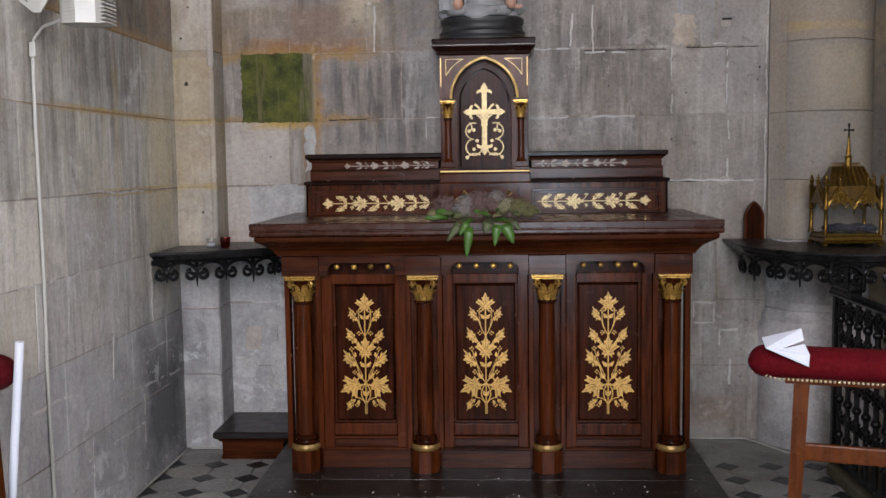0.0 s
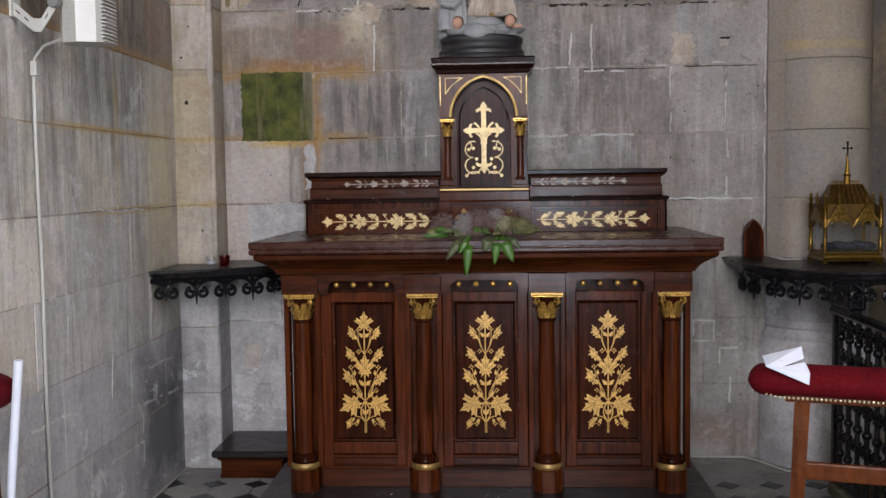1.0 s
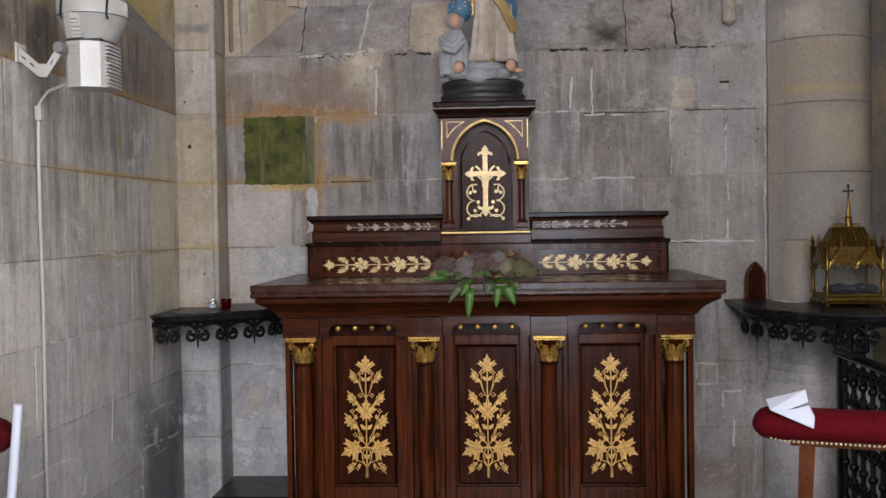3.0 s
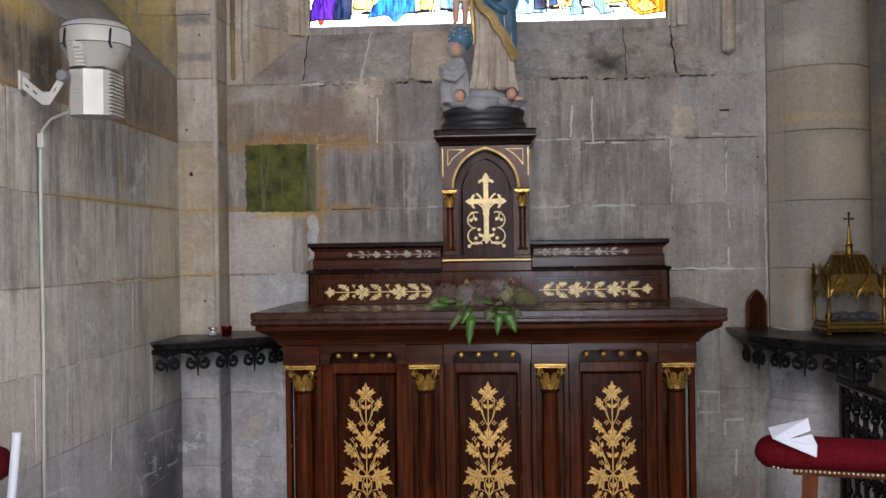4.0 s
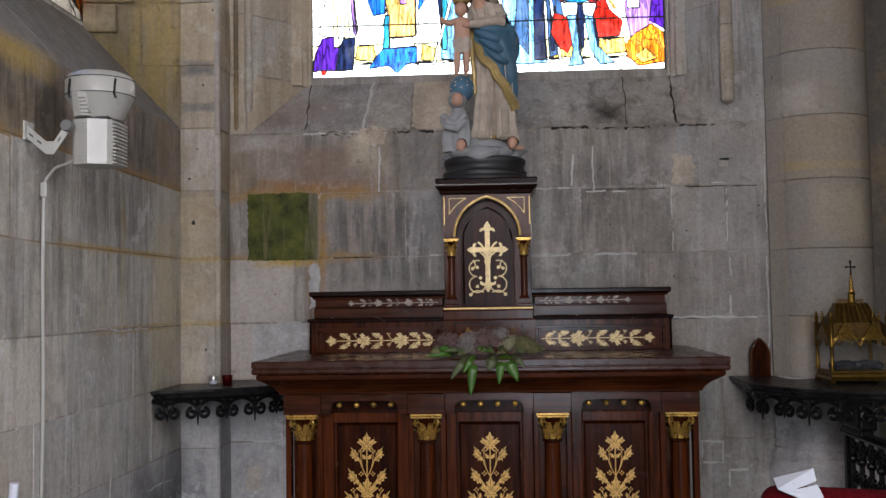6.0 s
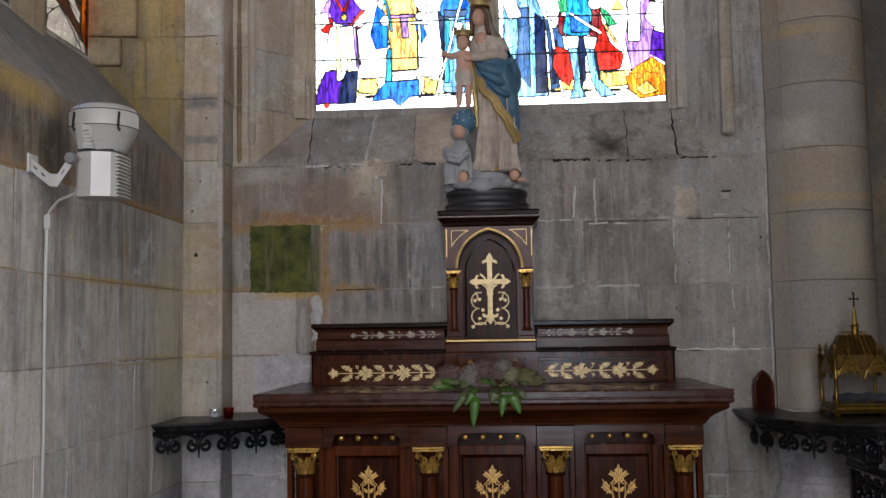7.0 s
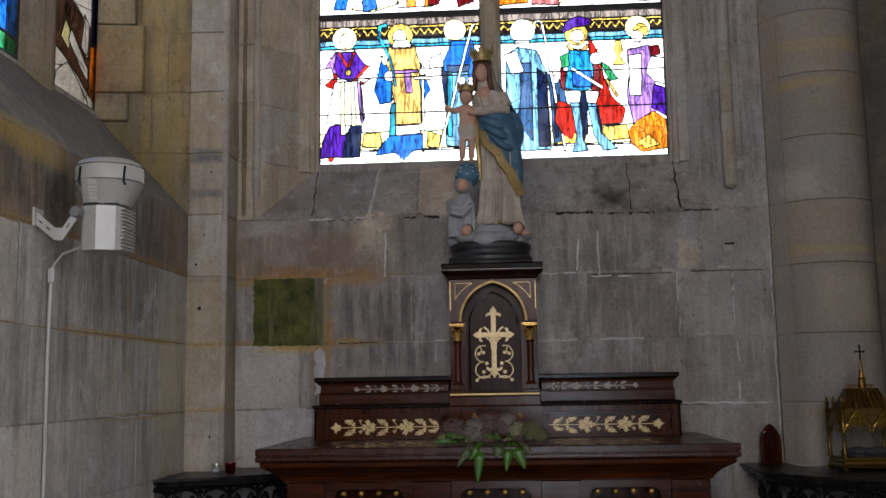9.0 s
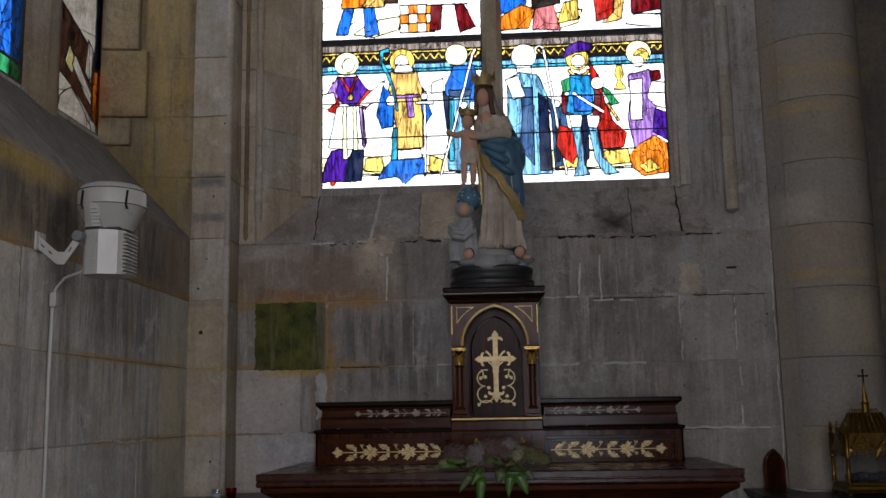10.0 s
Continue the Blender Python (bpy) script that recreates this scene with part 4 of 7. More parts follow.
def bay(mid):
    """A framed panel with a raised field and an inlaid spray of vine leaves."""
    half = 0.182
    bm = bmesh.new()
    for s in (-1, 1):
        box(bm, *sorted((mid + s * 0.137, mid + s * half)), 0.126, 0.17, 0.2, 0.957, 0.004)
    box(bm, mid - 0.137, mid + 0.137, 0.128, 0.17, 0.915, 0.957, 0.003)
    box(bm, mid - 0.137, mid + 0.137, 0.128, 0.17, 0.255, 0.305, 0.003)
    apart("panel_frame", bm, WOOD, altar)
    bm = bmesh.new()
    loft(bm, [[(mid - w, y, 0.306 + o), (mid + w, y, 0.306 + o), (mid + w, y, 0.914 - o), (mid - w, y, 0.914 - o)]
              for w, y, o in ((0.13, 0.167, 0.002), (0.127, 0.158, 0.008), (0.121, 0.152, 0.014))])
    field = apart("panel", bm, WOOD_PANEL, altar, "raised oak panel inlaid with gold vine leaves")
    bm = bmesh.new()
    for z, o in ((0.243, 0.01), (0.193, 0.014)):
        tube(bm, [(mid - half - 0.01, 0.134, z), (mid + half + 0.01, 0.134, z)], 0.008, 8)
    box(bm, mid - half - 0.01, mid + half + 0.01, 0.14, 0.17, PED_Z, 0.19, 0.002)
    box(bm, mid - half - 0.01, mid + half + 0.01, 0.148, 0.17, 0.2, 0.24)
    apart("plinth", bm, WOOD_H, altar)
    y = 0.1508
    for s in (-1, 1):
        gold_leaf(field, mid + s * 0.03, y, 0.75, 0.066, s * 0.55, lobes=1, flip=s, slim=0.72)
        gold_leaf(field, mid + s * 0.032, y, 0.655, 0.075, s * 0.64, lobes=1, flip=s, slim=0.72)
        gold_leaf(field, mid + s * 0.038, y, 0.552, 0.086, s * 0.66, lobes=1, flip=s, slim=0.72)
        gold_leaf(field, mid + s * 0.027, y, 0.482, 0.088, s * 2.05, slim=0.74)
        gold_leaf(field, mid + s * 0.046, y, 0.408, 0.06, s * 2.5, lobes=1, flip=-s, slim=0.7)
        for dx, z, q, turn in ((0.003, 0.758, 0.026, 0.75), (0.003, 0.548, 0.03, 0.75), (0.012, 0.496, 0.034, 0.8), (0.044, 0.592, 0.022, 0.0), (0.03, 0.405, 0.022, 2.9), (0.0, 0.42, 0.026, 0.5)):
            gold_leaf(field, mid + s * dx, y, z, q, s * turn, lobes=3, slim=0.7)
    gold_leaf(field, mid, y, 0.796, 0.07, 0, slim=0.72)
    gold_leaf(field, mid, y, 0.594, 0.086, 0, slim=0.66)
    bm = bmesh.new()
    ribbon(bm, [(mid, 0.342), (mid, 0.8)], 0.0045, y)
    ribbon(bm, [(mid, 0.342), (mid, 0.39)], 0.01, y)
    for s in (-1, 1):
        ribbon(bm, bow(mid, 0.685, mid + s * 0.03, 0.755, -s * 0.05), 0.0035, y)
        ribbon(bm, bow(mid + s * 0.005, 0.625, mid + s * 0.031, 0.66, -s * 0.05), 0.0035, y)
        ribbon(bm, bow(mid + s * 0.004, 0.484, mid + s * 0.037, 0.558, -s * 0.08), 0.004, y)
        ribbon(bm, bow(mid + s * 0.012, 0.51, mid + s * 0.058, 0.622, -s * 0.03), 0.0025, y)
        ribbon(bm, bow(mid + s * 0.01, 0.7, mid + s * 0.026, 0.795, -s * 0.06), 0.0022, y)
        ribbon(bm, bow(mid, 0.482, mid + s * 0.034, 0.48, s * -0.3), 0.004, y)
        ribbon(bm, [(mid + s * 0.02 * math.sin(math.pi * k / 12), 0.478 - 0.09 * k / 12) for k in range(13)], 0.0042, y)
        ribbon(bm, bow(mid, 0.375, mid + s * 0.048, 0.415, s * 0.2), 0.003, y)
    part("stem", bm, GOLD_FLAT, field)
    bm = bmesh.new()
    spots = []
    for s in (-1, 1):
        for bx, bz in ((0.026, 0.785), (0.025, 0.69), (0.06, 0.622), (0.048, 0.52), (0.04, 0.375)):
            spots += [(mid + s * (bx + dx), bz + dz) for dx, dz in ((0, 0), (0.007, 0.007), (-0.007, 0.007), (0.0, 0.014))]
    dots(bm, spots, 0.0033, y)
    tagged(part("berry_spray", bm, GOLD_FLAT, field), kind="stuff")


for a, b in zip(COLS, COLS[1:]):
    bay((a + b) / 2)

# The step under the altar, and the low moulded plinth beside it.
step = thing("altar_step", "worn dark wooden platform step under the altar", "step")
for k in range(7):
    bm = bmesh.new()
    y0 = -0.9 + k * 0.22
    box(bm, -0.955, 0.955, y0 + 0.001, y0 + 0.219, 0.075, PED_Z, 0.0008)
    part("board", bm, WOOD_STEP, step)
bm = bmesh.new()
box(bm, -0.94, 0.94, -0.885, 0.93, 0.0, 0.074)
part("riser", bm, WOOD_STEP, step)
plinth = thing("wooden_plinth", "low dark wooden plinth with a moulded lip on the floor", "plinth")
bm = bmesh.new()
moulding(bm, [(0.0, 0.004), (0.02, 0.004), (0.024, 0.0), (0.085, 0.0), (0.09, 0.01), (0.1, 0.016), (0.108, 0.03)], -1.295, -0.995, 0.607, 0.965)
part("body", bm, WOOD_H, plinth)
bm = bmesh.new()
moulding(bm, [(0.108, 0.03), (0.114, 0.036), (0.135, 0.036), (0.14, 0.03)], -1.295, -0.995, 0.607, 0.965)
part("top_board", bm, WOOD_STEP, plinth)

# Crumbs of fallen plaster on the step.
g = random.Random(91)
bm = bmesh.new()
for _ in range(70):
    q = g.uniform(0.0012, 0.0036)
    ball(bm, (g.uniform(-0.9, 0.93), g.uniform(-0.55, 0.05), PED_Z + q * 0.6), q, 6, 4, 0, g.uniform(0.8, 1.5), 1.0, 0.7)
tagged(part("plaster_crumbs", bm, POINTING), "tiny white plaster crumbs scattered on the wooden step", "crumbs", kind="stuff")

# ---------------------------------------------------------------- retable
retable = thing("altar_retable", "dark oak two-tier altar shelf inlaid with gold leaf scrolls", "retable", at=(0, 0.75, 1.184))
for s in (-1, 1):
    a, b = sorted((s * 0.215, s * 0.848))
    bm = bmesh.new()
    moulding(bm, [(1.184, 0.0), (1.33, 0.0), (1.336, -0.006), (1.343, -0.006)], a, b, 0.62, 0.95)
    lower = apart("lower_tier", bm, WOOD, retable)
    a2, b2 = sorted((s * 0.215, s * 0.836))
    bm = bmesh.new()
    moulding(bm, [(1.343, 0.0), (1.4, 0.0), (1.404, -0.006), (1.436, -0.006), (1.44, 0.004), (1.45, 0.006), (1.455, 0.014), (1.468, 0.014), (1.472, 0.008)], a2, b2, 0.65, 0.95)
    upper = apart("upper_tier", bm, WOOD_H, retable)
    f0, f1 = sorted((s * 0.235, s * 0.805))
    bm = bmesh.new()
    for o, y_ in ((0.0, 0.604), (0.013, 0.612)):
        box(bm, f0 - 0.016 + o, f1 + 0.016 - o, y_, 0.63, 1.29 - o, 1.304 - o, 0.002)
        box(bm, f0 - 0.016 + o, f1 + 0.016 - o, y_, 0.63, 1.185 + o * 0.6, 1.195 + o * 0.6, 0.002)
        box(bm, f0 - 0.016 + o, f0 - 0.003 + o, y_, 0.63, 1.195, 1.29, 0.002)
        box(bm, f1 + 0.003 - o, f1 + 0.016 - o, y_, 0.63, 1.195, 1.29, 0.002)
    apart("panel_frame", bm, WOOD_H, retable)
    bm = bmesh.new()
    moulding(bm, [(1.328, 0.004), (1.332, 0.012), (1.342, 0.014), (1.346, 0.008), (1.352, -0.02)], a, b, 0.62, 0.94)
    apart("step_moulding", bm, WOOD_BLACK, retable)
    bm = bmesh.new()
    moulding(bm, [(1.446, 0.008), (1.45, 0.01), (1.457, 0.02), (1.472, 0.021), (1.476, 0.016)], a2, b2, 0.65, 0.945)
    apart("cap_moulding", bm, WOOD_BLACK, retable)
    bm = bmesh.new()
    tube(bm, [(a2 + 0.01, 0.6495, 1.398), (b2 - 0.01, 0.6495, 1.398)], 0.005, 8)
    apart("bead_moulding", bm, WOOD_H, retable, smooth=True)
    bm = bmesh.new()
    for k in range(3):
        box(bm, *sorted((s * 0.845, s * 0.851)), 0.61, 0.95, 1.184, 1.34)
    apart("end_board", bm, WOOD, retable)
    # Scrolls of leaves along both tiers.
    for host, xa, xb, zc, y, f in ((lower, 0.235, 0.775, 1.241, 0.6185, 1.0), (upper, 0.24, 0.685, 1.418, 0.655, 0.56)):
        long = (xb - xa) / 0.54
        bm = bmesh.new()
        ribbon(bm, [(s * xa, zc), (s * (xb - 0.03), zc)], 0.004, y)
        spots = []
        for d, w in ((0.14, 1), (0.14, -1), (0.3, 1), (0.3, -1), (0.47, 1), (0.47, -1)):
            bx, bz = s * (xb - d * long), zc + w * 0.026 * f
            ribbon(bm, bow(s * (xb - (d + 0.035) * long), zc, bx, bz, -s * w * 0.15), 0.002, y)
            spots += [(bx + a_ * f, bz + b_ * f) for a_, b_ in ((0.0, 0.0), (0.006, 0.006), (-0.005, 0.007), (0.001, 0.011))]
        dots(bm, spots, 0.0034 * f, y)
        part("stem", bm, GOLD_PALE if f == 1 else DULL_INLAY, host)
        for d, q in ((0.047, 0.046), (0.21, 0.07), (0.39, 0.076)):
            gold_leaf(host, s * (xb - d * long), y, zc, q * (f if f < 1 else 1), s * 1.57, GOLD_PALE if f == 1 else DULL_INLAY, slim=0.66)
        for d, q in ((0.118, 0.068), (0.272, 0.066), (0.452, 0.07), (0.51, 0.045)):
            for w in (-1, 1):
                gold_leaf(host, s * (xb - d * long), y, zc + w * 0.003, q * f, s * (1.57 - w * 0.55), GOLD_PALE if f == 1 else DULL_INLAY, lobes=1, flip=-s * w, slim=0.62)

for bm, host in VEINS:
    part("vein", bm, WOOD_PANEL, host)

# ---------------------------------------------------------------- tabernacle
tab = thing("tabernacle", "dark oak tabernacle with gilt arch and gold inlaid cross", "tabernacle", at=(0, 0.75, 1.184))
bm = bmesh.new()
moulding(bm, [(1.184, 0.0), (1.19, 0.002), (1.33, 0.002), (1.338, -0.004), (1.375, -0.004), (1.38, 0.004), (1.39, 0.004), (1.394, -0.002)], -0.212, 0.212, 0.56, 0.95)
lowbox = apart("base_block", bm, WOOD, tab)
bm = bmesh.new()
box(bm, -0.207, 0.207, 0.5535, 0.562, 1.3835, 1.3915, 0.001)
part("gilt_line", bm, GOLD, lowbox, "gilt line along the base")
bm = bmesh.new()
for q in ((-0.16, 0.16, 1.318, 1.326), (-0.16, 0.16, 1.2, 1.206), (-0.16, -0.152, 1.206, 1.318), (0.152, 0.16, 1.206, 1.318)):
    box(bm, q[0], q[1], 0.552, 0.562, q[2], q[3], 0.001)
part("panel_frame", bm, WOOD_H, lowbox)
bm = bmesh.new()
box(bm, -0.2, 0.2, 0.64, 0.95, 1.394, 1.925)
body = apart("body", bm, WOOD_PANEL, tab)


def pointed(hw, spring, rise, n=12):
    """The pointed arch over half-width hw, from the left spring to the right one."""
    rr = (hw * hw + rise * rise) / (2 * hw)
    a = math.atan2(rise, rr - hw)
    left = [(-hw + rr - rr * math.cos(a * i / n), spring + rr * math.sin(a * i / n)) for i in range(n + 1)]
    return left + [(-x, z) for x, z in reversed(left[:-1])]


# Front with the arched opening, its gilt moulding, spandrel lines and the door.
arch_in = pointed(0.148, 1.725, 0.178)
bm = bmesh.new()
slab(bm, [(-0.205, 1.725), (-0.205, 1.925), (0.205, 1.925), (0.205, 1.725)] + list(reversed(arch_in)), 0.575, 0.655)
front = apart("arched_front", bm, WOOD, tab)
bm = bmesh.new()
tube(bm, [(x, 0.573, z) for x, z in pointed(0.154, 1.725, 0.186)], 0.0068, 8)
part("arch_moulding", bm, GOLD, front, "gilt pointed arch moulding", smooth=True)
for s in (-1, 1):
    bm = bmesh.new()
    ribbon(bm, [(s * 0.176, 1.83), (s * 0.176, 1.905), (s * 0.095, 1.905)], 0.0028, 0.5745)
    ribbon(bm, bow(s * 0.176, 1.83, s * 0.095, 1.905, -s * 0.08), 0.0028, 0.5745)
    ribbon(bm, [(s * 0.2, 1.78), (s * 0.2, 1.912)], 0.0045, 0.5745)
    part("spandrel_line", bm, GOLD, front)
bm = bmesh.new()
slab(bm, [(-0.112, 1.4), (0.112, 1.4)] + list(reversed(pointed(0.112, 1.71, 0.15))), 0.622, 0.645)
door = apart("door", bm, WOOD_PANEL, tab, "arched oak door inlaid with a gold cross")
bm = bmesh.new()
tube(bm, [(-0.114, 0.622, 1.41)] + [(x, 0.622, z) for x, z in pointed(0.114, 1.71, 0.152)], 0.0045, 6)
part("door_moulding", bm, WOOD_BLACK, door)
y = 0.6205
bm = bmesh.new()


def bud(cx, cz, turn, r):
    """One budded arm end of the cross."""
    o = [(-0.3, -0.2), (-0.36, 0.2), (-0.62, 0.22), (-0.98, -0.02), (-1.08, 0.3), (-0.82, 0.55), (-0.48, 0.6), (-0.42, 0.95), (0, 1.5), (0.42, 0.95), (0.48, 0.6), (0.82, 0.55), (1.08, 0.3), (0.98, -0.02), (0.62, 0.22), (0.36, 0.2), (0.3, -0.2)]
    c, s = math.cos(turn), math.sin(turn)
    return [(cx + r * (a * c + b * s), cz + r * (-a * s + b * c)) for a, b in o]


slab(bm, [(-0.0115, 1.5), (0.0115, 1.5), (0.0115, 1.75), (-0.0115, 1.75)], y, y + 0.002)
slab(bm, [(-0.062, 1.652), (0.062, 1.652), (0.062, 1.675), (-0.062, 1.675)], y - 0.0006, y + 0.002)
for cx, cz, turn, r in ((0, 1.748, 0, 0.034), (-0.052, 1.6635, -math.pi / 2, 0.031), (0.052, 1.6635, math.pi / 2, 0.031), (0, 1.515, math.pi, 0.036)):
    slab(bm, bud(cx, cz, turn, r), y - 0.0012, y + 0.002)
part("cross", bm, GOLD_PALE, door, "gold inlaid budded cross")
for s in (-1, 1):
    bm = bmesh.new()
    ribbon(bm, arc(s * 0.05, 1.5, 0.038, s * 0 + math.pi / 2, math.pi / 2 - s * math.pi * 1.5, 16), 0.0055, y)
    ribbon(bm, arc(s * 0.05, 1.575, 0.038, -math.pi / 2, -math.pi / 2 + s * math.pi * 1.1, 14), 0.0055, y)
    ribbon(bm, bow(s * 0.015, 1.64, s * 0.045, 1.7, s * 0.15), 0.009, y)
    ribbon(bm, bow(s * 0.07, 1.615, s * 0.075, 1.57, -s * 0.3), 0.005, y)
    ribbon(bm, bow(s * 0.02, 1.462, s * 0.08, 1.455, s * 0.2), 0.005, y)
    ribbon(bm, bow(s * 0.012, 1.6, s * 0.035, 1.65, s * 0.2), 0.007, y)
    part("scrollwork", bm, GOLD_PALE, door)
    for bud_x, bud_z in ((0.072, 1.575), (0.082, 1.452), (0.035, 1.53), (0.05, 1.58), (0.05, 1.49)):
        bm = bmesh.new()
        dots(bm, [(s * bud_x, bud_z)], 0.0085, y)
        part("scroll_bud", bm, GOLD_PALE, door)
for s in (-1, 1):
    bm = bmesh.new()
    moulding(bm, [(1.396, 0.036), (1.405, 0.036), (1.41, 0.03), (1.43, 0.03)], s * 0.17, s * 0.17, 0.6, 0.64)
    apart("pedestal", bm, WOOD, tab)
    bm = bmesh.new()
    lathe(bm, [(0.024, 1.43), (0.026, 1.436), (0.018, 1.444), (0.0165, 1.45), (0.0155, 1.63)], s * 0.17, 0.6, 18)
    apart("colonnette", bm, WOOD, tab, smooth=True)
    capital(s * 0.17, 0.6, 1.625, 1.715, 0.017, tab, 0.034)
    bm = bmesh.new()
    box(bm, *sorted((s * 0.125, s * 0.205)), 0.6, 0.66, 1.395, 1.727, 0.002)
    apart("jamb", bm, WOOD, tab)
bm = bmesh.new()
moulding(bm, [(1.922, 0.0), (1.928, 0.01), (1.94, 0.014), (1.95, 0.026), (1.962, 0.034), (1.966, 0.034), (1.97, 0.03), (1.99, 0.034), (1.997, 0.028)], -0.206, 0.206, 0.57, 0.95)
cap = apart("cornice", bm, WOOD_BLACK, tab)
bm = bmesh.new()
box(bm, -0.238, 0.238, 0.5352, 0.542, 1.966, 1.968)
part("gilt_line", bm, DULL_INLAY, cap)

# ---------------------------------------------------------------- floor tiles
FP, FC = 0.2015, 0.061


def octagon(cx, cy, h):
    a, b = FP / 2 - 0.0015, FP / 2 - FC
    pts = [(-b, -a), (b, -a), (a, -b), (a, b), (b, a), (-b, a), (-a, b), (-a, -b)]
    return [(cx + x, cy + y_, h) for x, y_ in pts]


def lozenge(cx, cy, h):
    q = FC - 0.003
    return [(cx, cy - q, h), (cx + q, cy, h), (cx, cy + q, h), (cx - q, cy, h)]


def tile_mesh(shape):
    bm = bmesh.new()
    top = shape(0, 0, 0.0)
    loft(bm, [[(x, y_, -0.02) for x, y_, z in top], [(x, y_, -0.0015) for x, y_, z in top], [(x * 0.985, y_ * 0.985, 0.0) for x, y_, z in top]])
    return bm


white_mesh = mesh_of("flag", tile_mesh(octagon), FLOOR_STONE)
black_mesh = mesh_of("lozenge", tile_mesh(lozenge), FLOOR_BLACK)
pale_mesh = mesh_of("lozenge", tile_mesh(lozenge), FLOOR_STONE)
rest_w, rest_b = bmesh.new(), bmesh.new()
for i in range(-1, 34):
    for j in range(-40, 6):
        lx, ly = -1.503 + FP * i, 0.112 + FP * j
        near = lx < 1.95 and ly > -0.65
        for shape, me, bm, cx, cy in ((octagon, white_mesh, rest_w, lx + FP / 2, ly + FP / 2), (lozenge, black_mesh, rest_b, lx, ly)):
            if cy > 1.2 or cx < -1.6:
                continue
            if near and abs(cx) > 0.8:
                ob = new(me.name, pale_mesh if shape is lozenge and cy > 0.6 else me)
                ob.location = (cx, cy, 0)
                ob.parent = floor
            elif not near:
                bm.faces.new([bm.verts.new(p) for p in shape(cx, cy, 0.0)])
tagged(part("far_flags", rest_w, FLOOR_STONE, floor), kind="stuff")
tagged(part("far_lozenges", rest_b, FLOOR_BLACK, floor), kind="stuff")

# ---------------------------------------------------------------- stained glass
GLASS = {}
PALETTE = {
    "white": (0.9, 0.91, 0.92), "cream": (0.93, 0.891, 0.459), "yellow": (0.891, 0.608, 0.121), "tan": (0.743, 0.432, 0.121), "orange": (0.81, 0.203, 0.0135),
    "red": (0.432, 0.0162, 0.00945), "ruby": (0.135, 0.0054, 0.00945), "brown": (0.121, 0.054, 0.0351), "grey": (0.22, 0.18, 0.165), "cyan": (0.0297, 0.311, 0.486),
    "pale_blue": (0.162, 0.405, 0.675), "blue": (0.0108, 0.121, 0.594), "navy": (0.006, 0.012, 0.045), "slate": (0.0297, 0.0743, 0.176), "purple": (0.054, 0.0108, 0.243),
    "mauve": (0.338, 0.176, 0.567), "green": (0.027, 0.243, 0.0945), "dusk": (0.02, 0.013, 0.011), "pink": (0.675, 0.176, 0.189), "azure": (0.0135, 0.23, 0.567)}


def stained(colour):
    """Coloured glass with streaks in the melt and brown painted shading; daylight passes through it."""
    if colour in GLASS:
        return GLASS[colour]
    m, n, l, p = nodes_of("glass_" + colour)
    n.remove(p)
    pos = n.new("ShaderNodeNewGeometry").outputs["Position"]
    rnd = n.new("ShaderNodeObjectInfo").outputs["Random"]
    c = PALETTE[colour]
    vec = socket(n, l, "ShaderNodeMapping", {"Vector": pos, "Rotation": (0.0, 0.25, 0.0), "Scale": (34.0, 10.0, 4.0)}).outputs[0]
    fold = ramp(n, l, noise_of(n, l, vec, 1.6, 3, 0.5), (0.42, 0.0), (0.6, 1.0))
    melt = noise_of(n, l, pos, 9, 3)
    amount = 0.1 if colour in ("white", "cream") else 0.75
    col = mix(n, l, math_of(n, l, "MULTIPLY", fold, amount), c, tuple(v * 0.12 for v in c))
    trace = socket(n, l, "ShaderNodeMapping", {"Vector": pos, "Rotation": (0.0, -0.15, 0.0), "Scale": (42.0, 12.0, 5.5)}).outputs[0]
    line = math_of(n, l, "ABSOLUTE", math_of(n, l, "SUBTRACT", noise_of(n, l, trace, 1.0, 2, 0.5), 0.5))
    thick = 0.35 if colour in ("white", "cream") else 1.0
    col = mix(n, l, ramp(n, l, line, (0.0, 0.9 * thick), (0.012 + 0.012 * thick, 0.75 * thick), (0.022 + 0.02 * thick, 0.0)), col, tuple(v * 0.08 for v in c))
    col = mix(n, l, ramp(n, l, melt, (0.5, 0.0), (0.75, 0.35)), col, tuple(min(0.95, v * 1.5 + 0.08) for v in c))
    col = mix(n, l, ramp(n, l, rnd, (0.0, 0.0), (1.0, 0.18)), col, tuple(v * 0.6 for v in c))
    clear = n.new("ShaderNodeBsdfTransparent")
    l.new(col, clear.inputs[0])
    gloss = socket(n, l, "ShaderNodeBsdfGlossy", {"Roughness": 0.12, "Color": (0.8, 0.8, 0.8, 1)})
    both = n.new("ShaderNodeMixShader")
    both.inputs[0].default_value = 0.03
    l.new(clear.outputs[0], both.inputs[1])
    l.new(gloss.outputs[0], both.inputs[2])
    l.new(both.outputs[0], n["Material Output"].inputs[0])
    GLASS[colour] = m
    return m


LEAD = plain("lead_came", (0.02, 0.02, 0.022), 0.55, 0.3, 0.3, 60)


def inside(poly, gx, gz):
    hit = np.zeros(gx.shape, bool)
    k = len(poly)
    for i in range(k):
        (x0, z0), (x1, z1) = poly[i], poly[(i + 1) % k]
        if z0 == z1:
            continue
        cross = (z0 > gz) != (z1 > gz)
        hit ^= cross & (gx < (x1 - x0) * (gz - z0) / (z1 - z0) + x0)
    return hit


